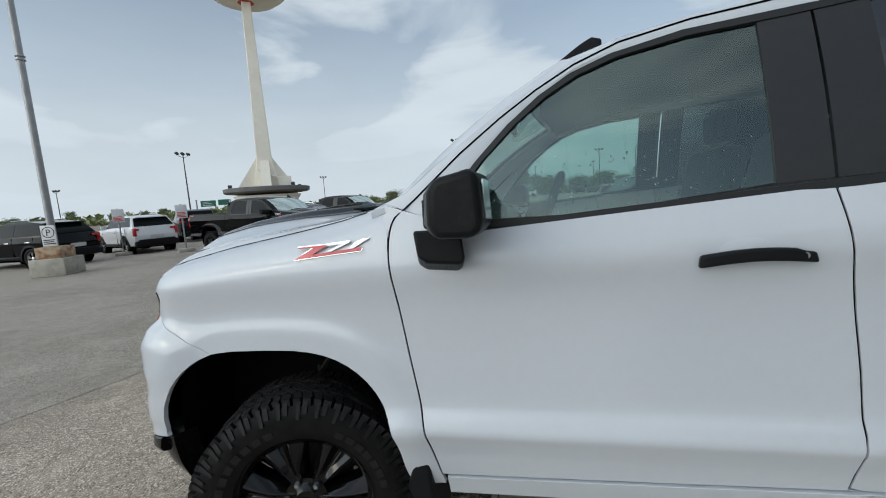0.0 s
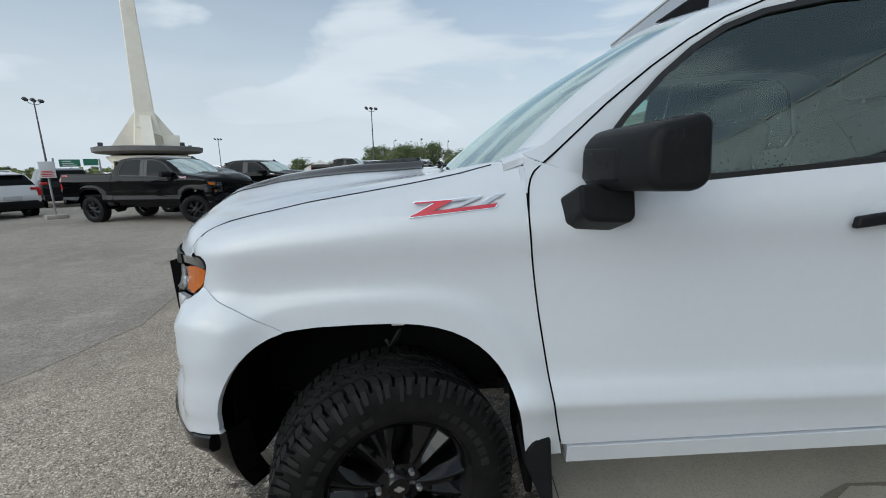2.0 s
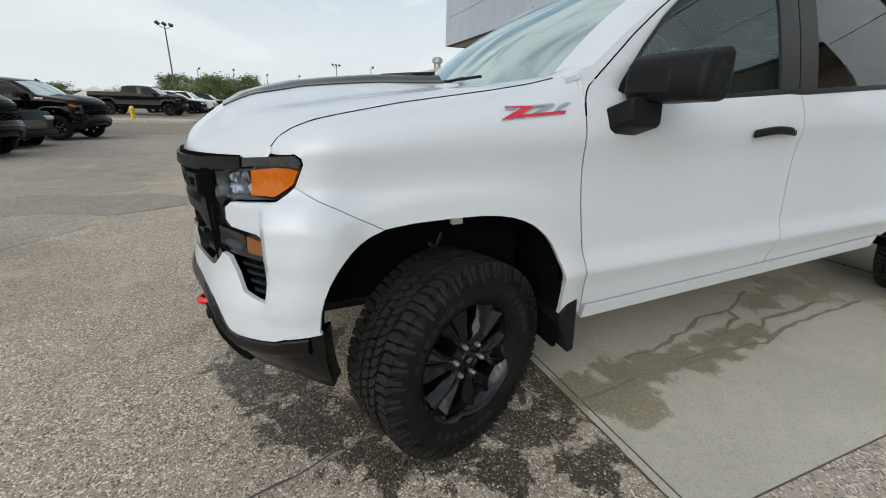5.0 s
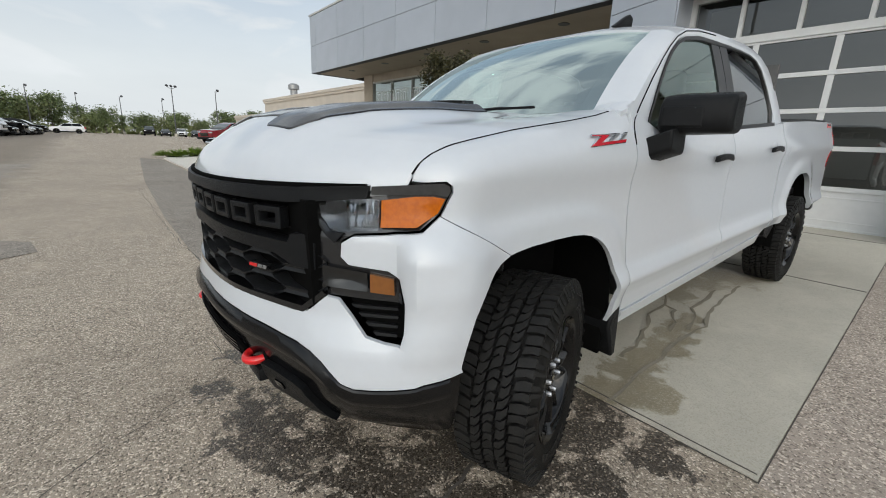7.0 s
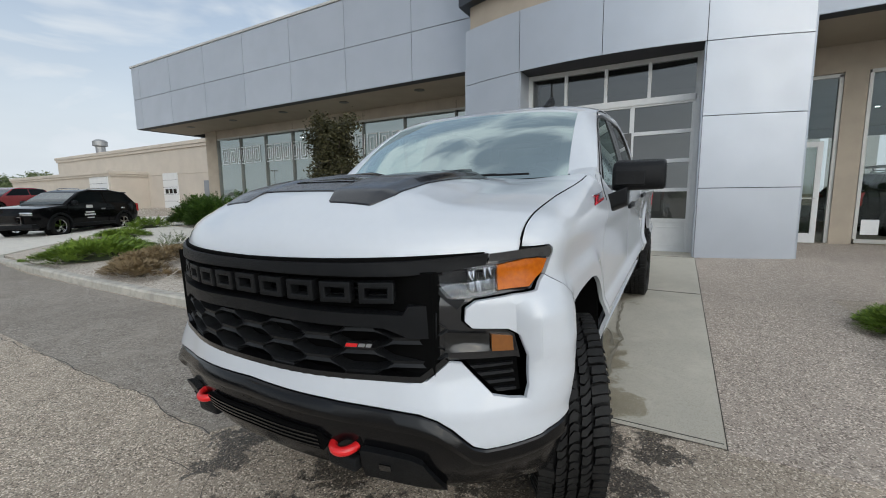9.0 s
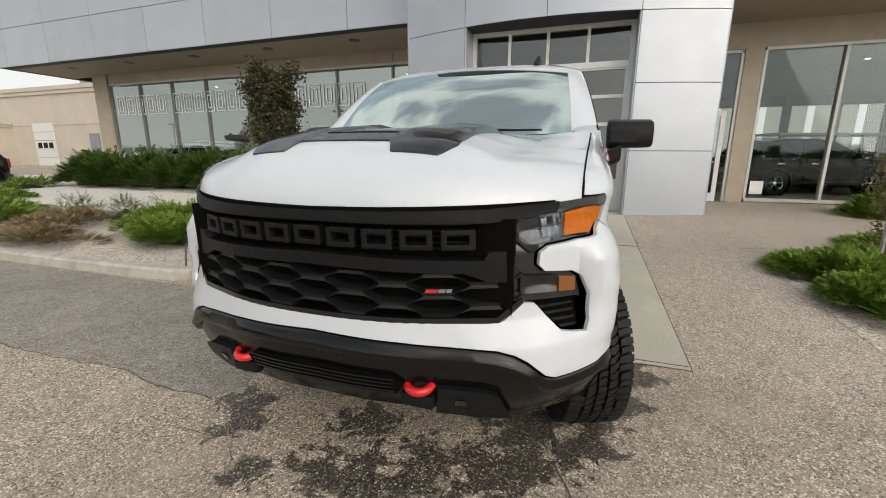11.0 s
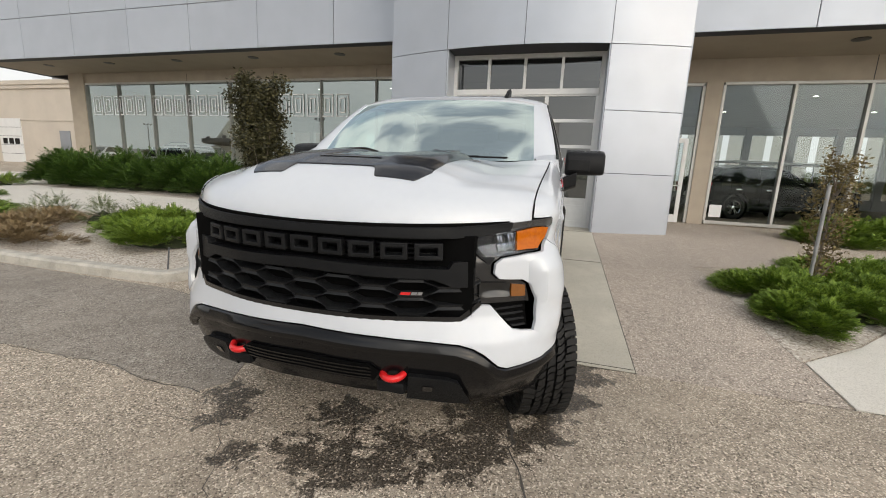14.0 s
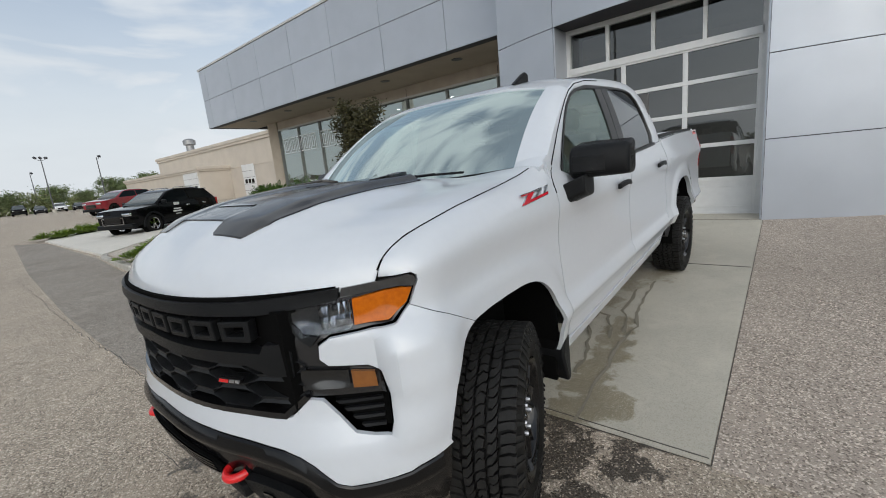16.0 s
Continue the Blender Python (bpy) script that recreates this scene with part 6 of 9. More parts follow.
for k in range(3):
    for za, zb in ((FASCIA_LOW, 5.83), (5.83, FASCIA_TOP - 0.06)):
        plate(fascia, (FASCIA_X + 0.05 + 2 * k, 20.302, za + 0.008), (FASCIA_X + 2.03 + 2 * k, 20.33, zb - 0.008))
part("coping", boxes([((FASCIA_X - 0.03, 3.2, FASCIA_TOP - 0.06), (FASCIA_X + 0.4, 20.36, FASCIA_TOP + 0.02)), ((FASCIA_X - 0.03, -34, FASCIA_TOP - 0.06), (FASCIA_X + 0.4, -3.2, FASCIA_TOP + 0.02))], 0.006), ALU_GREY, fascia)
bm = boxes([((FASCIA_X + 0.04, 3.0, FASCIA_LOW + 0.002), (10.35, 20.28, FASCIA_LOW + 0.08)), ((FASCIA_X + 0.04, -34, FASCIA_LOW - 0.098), (10.35, -3.0, FASCIA_LOW - 0.02))])
tagged(part("ceiling_soffit", bm, SOFFIT, None, "tan soffit under the canopy with recessed lights"), category="soffit", kind="structure")
tagged(part("roof_slab", boxes([((FASCIA_X + 0.3, -34, 6.9), (30, 20, 7.0))]), JOINT, None, "flat showroom roof"), category="roof", kind="structure")
DOWN = material("dark recessed can", (0.03, 0.03, 0.03), 0.4)
for y in (5.6, 8.6, 11.6, 14.6, 17.6, -6.6, -9.6, -12.6):
    bm = bmesh.new()
    z = FASCIA_LOW if y > 0 else FASCIA_LOW - 0.1
    revolve(bm, [(0.10, -0.012), (0.16, -0.012), (0.16, 0.004), (0.10, 0.03), (0.02, 0.04)], 20, "Z")
    o = tagged(part("recessed_light", bm, DOWN, None, "dark round recessed soffit light", 30), category="ceiling light", group="soffit lights")
    o.matrix_basis = pose(8.9, y, z + 0.004)

# glazed front under the canopy
WALL_X = 10.2
glazing = [("window_1", [17.75, 16.05, 14.35, 12.65, 10.75, 8.9, 7.05, 5.05, 3.4], 0.45, 4.12), ("window_2", [-4.62, -6.15, -7.65, -9.2, -10.75, -12.3, -13.85, -15.4, -17.0], 0.38, 3.82)]
for name, ms, lo, hi in glazing:
    win = tagged(part(name, boxes([((WALL_X - 0.05, ms[-1], lo - 0.08), (WALL_X + 0.09, ms[0], lo))]), ALU_GREY, None, "tall showroom window mirroring the lot"), category="window", kind="structure")
    part("window_frame", boxes([((WALL_X - 0.05, ms[-1], hi), (WALL_X + 0.09, ms[0], hi + 0.07))], 0.004), ALU_GREY, win)
    half, metal = (0.022, ALU_SHADE) if name == "window_1" else (0.032, ALU_GREY)
    for y in ms:
        part("mullion", boxes([((WALL_X - 0.06, y - half, lo), (WALL_X + 0.09, y + half, hi))], 0.004), metal, win)
    for a, b in zip(ms, ms[1:]):
        bm = bmesh.new()
        sheet(bm, 1, 1, lambda s, t: Vector((WALL_X + 0.02, lerp(a - half, b + half, s), lerp(lo, hi, t))))
        part("pane", bm, PANE_MIRROR if name == "window_1" else PANE, win).visible_shadow = False
walls = tagged(part("wall_showroom", boxes([((WALL_X, 3.4, -0.1), (WALL_X + 0.2, 18.6, 0.37)), ((WALL_X, 3.4, 4.19), (WALL_X + 0.2, 18.6, FASCIA_LOW + 0.05)),
                                            ((WALL_X - 0.08, 17.78, -0.1), (WALL_X + 0.25, 18.6, FASCIA_LOW + 0.05)), ((WALL_X, -34, -0.1), (WALL_X + 0.2, -4.65, 0.30)), ((WALL_X, -34, 3.89), (WALL_X + 0.2, -3.0, FASCIA_LOW + 0.05)),
                                            ((WALL_X - 0.06, -4.58, -0.1), (WALL_X + 0.2, -4.20, 3.9)), ((WALL_X, -34, 0.30), (WALL_X + 0.2, -17.0, 3.9)), ((WALL_X, 18.3, -0.1), (30, 18.6, 6.9))]), STUCCO, None, "tan stucco showroom wall"), category="wall", kind="structure")
for y in (5.05, 8.9, 12.65, -7.65, -12.3):
    part("control_joint", boxes([((WALL_X - 0.003, y - 0.008, 4.2 if y > 0 else 3.9), (WALL_X + 0.01, y + 0.008, FASCIA_LOW - 0.1))]), JOINT, walls)
# side door with its glass and an open white leaf
door = tagged(part("door_1", boxes([((WALL_X - 0.03, -4.2, 0.28), (WALL_X + 0.08, -4.13, 3.85)), ((WALL_X - 0.03, -3.1, 0.28), (WALL_X + 0.08, -3.03, 3.85)), ((WALL_X - 0.03, -4.2, 3.8), (WALL_X + 0.08, -3.03, 3.87))]), ALU_GREY, None, "glazed side entrance with an open white door leaf"), category="door", kind="structure")
bm = bmesh.new()
sheet(bm, 1, 1, lambda s, t: Vector((WALL_X + 0.02, lerp(-4.13, -3.1, s), lerp(0.3, 3.8, t))))
part("pane", bm, PANE, door).visible_shadow = False
LX = 9.93
leaf = part("door_leaf", boxes([((LX, -3.93, 0.29), (LX + 0.05, -3.83, 2.47)), ((LX, -3.13, 0.29), (LX + 0.05, -3.03, 2.47)), ((LX, -3.83, 0.29), (LX + 0.05, -3.13, 0.50)), ((LX, -3.83, 2.36), (LX + 0.05, -3.13, 2.47))], 0.004), ALU, door, "white door leaf")
bm = bmesh.new()
sheet(bm, 1, 1, lambda s, t: Vector((LX + 0.025, lerp(-3.83, -3.13, s), lerp(0.50, 2.36, t))))
part("leaf_pane", bm, PANE, leaf).visible_shadow = False
part("door_bar", boxes([((LX - 0.05, -3.86, 1.25), (LX - 0.03, -3.2, 1.28)), ((LX - 0.05, -3.86, 1.25), (LX, -3.84, 1.28)), ((LX - 0.05, -3.22, 1.25), (LX, -3.2, 1.28))], 0.004), ALU_GREY, leaf)
# frosted bars on the glass, where the firm's name stands
sign = tagged(part("window_lettering", boxes([((WALL_X - 0.010, 17.35, 3.02), (WALL_X - 0.004, 17.36, 3.03))]), VINYL, None, "frosted white lettering blocks on the showroom glass"), category="sign")
def word(y, n, wid):
    for k in range(n):
        a = y - k * wid
        w, z, x = wid * 0.80, 2.98, WALL_X - 0.012
        part("letter_block", boxes([((x, a - b_, z + c_), (x + 0.004, a - b_ + 0.03, z + 0.72 - c_)) for b_, c_ in ((0.03, 0), (w, 0), (0.15, 0.12), (w - 0.12, 0.12))] + [((x, a - w + 0.03 + i_, z + c_), (x + 0.004, a - 0.03 - i_, z + c_ + 0.03)) for c_, i_ in ((0.0, 0), (0.69, 0), (0.12, 0.12), (0.57, 0.12))]), VINYL, sign)
word(17.45, 5, 0.56)
word(14.35, 8, 0.53)
word(9.85, 7, 0.56)

# entrance portal: a bowed block of silver panels round the service door
def portal_x(y):
    return 6.46 + (y - 0.05) ** 2 / 16.0


def bowed(bm, ya, yb, za, zb, front, back, n=6):
    sheet(bm, n, 1, lambda s, t: Vector((portal_x(lerp(ya, yb, s)) + front, lerp(ya, yb, s), lerp(za, zb, t))), (back - front, 0, 0))
    return bm


portal = bmesh.new()
bowed(portal, -3.06, -1.58, 0.05, 5.10, 0.03, 1.55)
bowed(portal, 1.70, 3.14, 0.05, 5.10, 0.03, 1.55)
bowed(portal, -1.58, 1.70, 3.94, 5.10, 0.03, 1.55, 10)
portal = tagged(part("wall_portal", portal, JOINT, None, "bowed entrance portal of silver metal panels", 30), category="wall", kind="structure")
for ya, yb in ((-3.06, -1.58), (1.70, 3.14)):
    for za, zb in ((0.24, 1.48), (1.48, 2.70), (2.70, 3.92), (3.92, 5.12)):
        bm = bmesh.new()
        bowed(bm, ya + 0.006, yb - 0.006, za + 0.007, zb - 0.007, 0.0, 0.028)
        part("panel", bm, METAL, portal, "", 30)
for ya, yb in ((-1.58, 0.06), (0.06, 1.70)):
    bm = bmesh.new()
    bowed(bm, ya + 0.006, yb - 0.006, 3.93, 5.113, 0.0, 0.028, 8)
    part("panel", bm, METAL, portal, "", 30)
part("return_panel", boxes([((portal_x(-3.06) + 0.02, -3.085, 0.24), (8.7, -3.06, 5.1)), ((portal_x(3.14) + 0.02, 3.14, 0.24), (8.7, 3.165, 5.1)), ((portal_x(-1.58) + 0.02, -1.58, 0.2), (7.35, -1.555, 3.93)), ((portal_x(1.7) + 0.02, 1.675, 0.2), (7.35, 1.70, 3.93))]), METAL, portal)
bm = bmesh.new()
bowed(bm, -3.0, 3.08, 5.1, 5.9, 0.14, 1.4, 16)
part("drum", bm, STUCCO, portal, "", 30)
bm = bmesh.new()
bowed(bm, -3.2, 3.3, 5.66, 7.6, -0.10, 1.5, 20)
part("dark_ring", bm, RING_DARK, portal, "charcoal ring over the portal", 30)
for y in (-1.6, 0.05, 1.7):
    part("ring_joint", boxes([((portal_x(y) - 0.103, y - 0.006, 5.66), (portal_x(y) - 0.09, y + 0.006, 7.6))]), JOINT, portal)
# overhead door with its row of fixed lights
DX = 7.25
gate = tagged(part("door_2", boxes([((DX - 0.05, 1.60, 0.2), (DX + 0.1, 1.70, 3.95)), ((DX - 0.05, -1.56, 0.2), (DX + 0.1, -1.47, 3.95)), ((DX - 0.05, -1.5, 3.86), (DX + 0.1, 1.62, 3.97)), ((DX - 0.05, -1.5, 3.10), (DX + 0.1, 1.62, 3.22))], 0.006), ALU, None, "glazed white overhead service door below fixed lights"), category="garage door", kind="structure")
for y in (0.88, 0.09, -0.70):
    part("transom_bar", boxes([((DX - 0.04, y - 0.03, 3.22), (DX + 0.08, y + 0.03, 3.86))], 0.004), ALU, gate)
cols, rows_ = [1.60, 0.60, -0.42, -1.47], [3.10, 2.56, 2.02, 1.47, 0.88, 0.27]
for y in cols:
    part("door_stile", boxes([((DX - 0.02, y - 0.04, 0.27), (DX + 0.06, y + 0.04, 3.10))], 0.004), ALU, gate)
for z in rows_:
    part("door_rail", boxes([((DX - 0.025, -1.47, z - 0.035), (DX + 0.055, 1.60, z + 0.035))], 0.004), ALU, gate)
for a, b in zip(cols, cols[1:]):
    for hi, lo in zip(rows_, rows_[1:]):
        if lo < 0.3:
            part("door_panel", boxes([((DX - 0.004, b + 0.04, lo + 0.03), (DX + 0.03, a - 0.04, hi - 0.03))], 0.006), ALU, gate)
            part("panel_rib", boxes([((DX - 0.014, b + 0.12, lo + 0.12), (DX + 0.0, a - 0.12, lo + 0.14)), ((DX - 0.014, b + 0.12, hi - 0.14), (DX + 0.0, a - 0.12, hi - 0.12))], 0.004), ALU, gate)
        else:
            bm = bmesh.new()
            sheet(bm, 1, 1, lambda s, t: Vector((DX + 0.01, lerp(a - 0.04, b + 0.04, s), lerp(lo + 0.03, hi - 0.03, t))))
            part("pane", bm, PANE_DIM, gate).visible_shadow = False
for a, b in zip([1.6, 0.88, 0.09, -0.70], [0.88, 0.09, -0.70, -1.47]):
    bm = bmesh.new()
    sheet(bm, 1, 1, lambda s, t: Vector((DX + 0.02, lerp(a, b, s), lerp(3.22, 3.86, t))))
    part("pane", bm, PANE_DIM, gate).visible_shadow = False
# rooms behind the glass
tagged(part("floor_showroom", boxes([((WALL_X + 0.2, -34, 0.1), (24, 18.3, 0.26)), ((7.3, -3.0, 0.1), (10.4, 3.1, 0.25))]), ROOM_FLOOR, None, "showroom floor of dull tiles"), category="floor", kind="structure")
tagged(part("ceiling_showroom", boxes([((WALL_X + 0.2, -34, 4.3), (24, 18.3, 4.4)), ((7.6, -3.0, 4.3), (10.4, 3.1, 4.4))]), ROOM, None, "showroom ceiling"), category="ceiling", kind="structure")
tagged(part("wall_inner", boxes([((23.8, -34, 0.2), (24, -20, 4.3)), ((23.8, 4, 0.2), (24, 18.3, 0.7)), ((23.8, 4, 3.6), (24, 18.3, 4.3)), ((12.0, 3.2, 0.2), (24, 3.3, 4.3)), ((12.0, -3.2, 0.2), (24, -3.1, 4.3)), ((11.8, -3.2, 0.2), (12.0, 3.3, 4.3)), ((23.8, -20, 0.2), (24, 4, 0.8)), ((23.8, -20, 3.9), (24, 4, 4.3))] + [((23.7, y - 0.15, 0.2), (24, y + 0.15, 4.3)) for y in (-18, -16, -14, -12, -10, -8, -6, 4.2, 6.5, 9, 11.5, 14, 16.5, 18.2)]), ROOM, None, "dim inner walls with window openings"), category="wall", kind="structure")
end_wall = tagged(part("wall_end", boxes([((10.4, -17.5, 0.2), (24, -17.3, 0.5)), ((10.4, -17.5, 3.35), (24, -17.3, 4.3))]), ROOM, None, "end wall of the showroom over tall windows"), category="wall", kind="structure")
for k in range(8):
    part("column", boxes([((10.4 + 1.9 * k, -17.52, 0.5), (10.8 + 1.9 * k, -17.28, 3.35))]), ROOM, end_wall)
    if k < 7:
        bm = bmesh.new()
        sheet(bm, 1, 1, lambda s_, t: Vector((lerp(10.8, 12.3, s_) + 1.9 * k, -17.4, lerp(0.5, 3.35, t))))
        part("pane", bm, PANE_CLEAR, end_wall).visible_shadow = False
for y in (-16, -14, -12, -10, -8, -6):
    bm = bmesh.new()
    sheet(bm, 1, 1, lambda s_, t: Vector((23.85, lerp(y - 0.85, y + 0.85, s_), lerp(0.8, 3.9, t))))
    tagged(part("window_rear", bm, PANE_CLEAR, None, "bright window in the far showroom wall"), category="window", kind="structure").visible_shadow = False

# lights in the showroom's ceilings, seen as small bright spots through the glass
GLOW = bpy.data.materials.new("lit diffuser")
GLOW.use_nodes = True
GLOW.node_tree.nodes["Principled BSDF"].inputs["Emission Color"].default_value = (1.0, 0.95, 0.88, 1)
GLOW.node_tree.nodes["Principled BSDF"].inputs["Emission Strength"].default_value = 12.0
first_light = None
for x, y in [(14.5, y) for y in (-5.5, -8.5, -11.5, -14.5)] + [(12.4, y) for y in (5.5, 8.5, 11.5, 14.5)] + [(18, -7), (18, -12), (9.2, -0.9), (9.2, 0.9)]:
    if first_light is None:
        bm = bmesh.new()
        box(bm, (-0.07, -0.07, -0.03), (0.07, 0.07, 0.0), 0.01)
        first_light = tagged(part("ceiling_light", bm, ALU, None, "small square ceiling light, lit"), category="ceiling light", group="showroom lights")
        bm = bmesh.new()
        box(bm, (-0.045, -0.045, -0.036), (0.045, 0.045, -0.025))
        part("diffuser", bm, GLOW, first_light)
        first_light.matrix_basis = pose(x, y, 4.3)
    else:
        copy_thing(first_light, pose(x, y, 4.3))

# ---- parked vehicles ----
CAR_BLACK = material("black car paint", (0.003, 0.0031, 0.0036), 0.08, vary=0.2, scale=3, spec=0.2)
CAR_CHARCOAL = material("charcoal car paint", (0.007, 0.0075, 0.009), 0.12, spec=0.25, vary=0.2, scale=3)
CAR_RED = material("dark red car paint", (0.19, 0.009, 0.016), 0.25, coat=1.0, vary=0.2, scale=3)
CAR_WHITE = material("pearl white car paint", (0.72, 0.72, 0.72), 0.3, coat=1.0, vary=0.05, scale=3)
CAR_GREY = material("grey car paint", (0.22, 0.23, 0.25), 0.3, coat=1.0, metal=0.3, vary=0.1, scale=3)
CAR_GLASS = material("dark car glass", (0.006, 0.008, 0.009), 0.05, vary=0.2, scale=2, spec=0.12)
CAR_SCREEN = material("car windshield glass", (0.05, 0.06, 0.06), 0.05, coat=1.0, vary=0.2, scale=2)
PLATE = material("number plate", (0.55, 0.55, 0.53), 0.5, vary=0.2, scale=20)

STYLES = {
    # length, width, wheelbase, front overhang, wheel radius, sill, belt outline (x from the front, z), cabin outline
    "pickup": (5.85, 2.0, 3.74, 0.96, 0.41, 0.48,
               [(0.02, 0.62), (0.0, 1.05), (0.12, 1.20), (1.45, 1.30), (1.62, 1.36), (3.92, 1.40), (5.82, 1.40), (5.85, 1.0), (5.82, 0.62)],
               [(1.45, 1.28), (2.22, 1.86), (2.6, 1.92), (3.55, 1.91), (3.85, 1.80), (3.95, 1.36)]),
    "crossover": (4.65, 1.88, 2.80, 0.92, 0.365, 0.36,
                  [(0.03, 0.42), (0.0, 0.82), (0.09, 0.98), (1.20, 1.10), (1.5, 1.11), (4.1, 1.17), (4.58, 1.14), (4.65, 0.80), (4.60, 0.45)],
                  [(1.14, 1.08), (1.95, 1.56), (2.45, 1.67), (3.4, 1.67), (4.12, 1.56), (4.50, 1.14)]),
    "suv": (5.1, 2.0, 2.95, 0.95, 0.39, 0.42,
            [(0.02, 0.5), (0.0, 0.95), (0.10, 1.12), (1.3, 1.20), (1.5, 1.24), (4.6, 1.28), (5.05, 1.24), (5.1, 0.9), (5.06, 0.5)],
            [(1.35, 1.18), (2.05, 1.74), (2.5, 1.84), (4.3, 1.84), (4.75, 1.74), (4.98, 1.26)]),
    "sedan": (4.7, 1.82, 2.75, 0.92, 0.33, 0.30,
              [(0.03, 0.35), (0.0, 0.62), (0.12, 0.76), (1.25, 0.92), (1.5, 0.95), (3.9, 1.02), (4.62, 0.98), (4.7, 0.7), (4.66, 0.4)],
              [(1.30, 0.91), (2.05, 1.36), (2.5, 1.44), (3.1, 1.43), (3.6, 1.32), (4.2, 1.0)]),
}


def simple_wheel(parent, x, y, r, s):
    bm = bmesh.new()
    revolve(bm, [(r * 0.62, -0.10), (r * 0.80, -0.118), (r * 0.95, -0.112), (r, -0.085), (r, 0.085), (r * 0.95, 0.112), (r * 0.62, 0.10)], 28, caps=False)
    wheel = part("wheel", bm, RUBBER, parent, "", 50)
    wheel.matrix_basis = pose(x, y, r, 0, 0, 0 if s < 0 else 180)
    bm = bmesh.new()
    revolve(bm, [(r * 0.64, 0.06), (r * 0.58, -0.02), (r * 0.60, -0.085), (r * 0.66, -0.10), (r * 0.66, 0.05)], 28, closed=True)
    revolve(bm, [(0.0, -0.085), (r * 0.16, -0.08), (r * 0.18, -0.03)], 12)
    for k in range(5):
        a = 2 * math.pi * k / 5
        for q in (-0.16, 0.16):
            prism(bm, [(a + q * 0.6 - 0.16, r * 0.14), (a + q * 0.6 + 0.16, r * 0.14), (a + q + 0.06, r * 0.60), (a + q - 0.06, r * 0.60)], 0.03, lambda p, b, w: Vector((b * math.sin(p), -0.085 + w, b * math.cos(p))))
    part("rim", bm, RIMS[parent.name], wheel, "", 30)
    return wheel


RIMS = {}


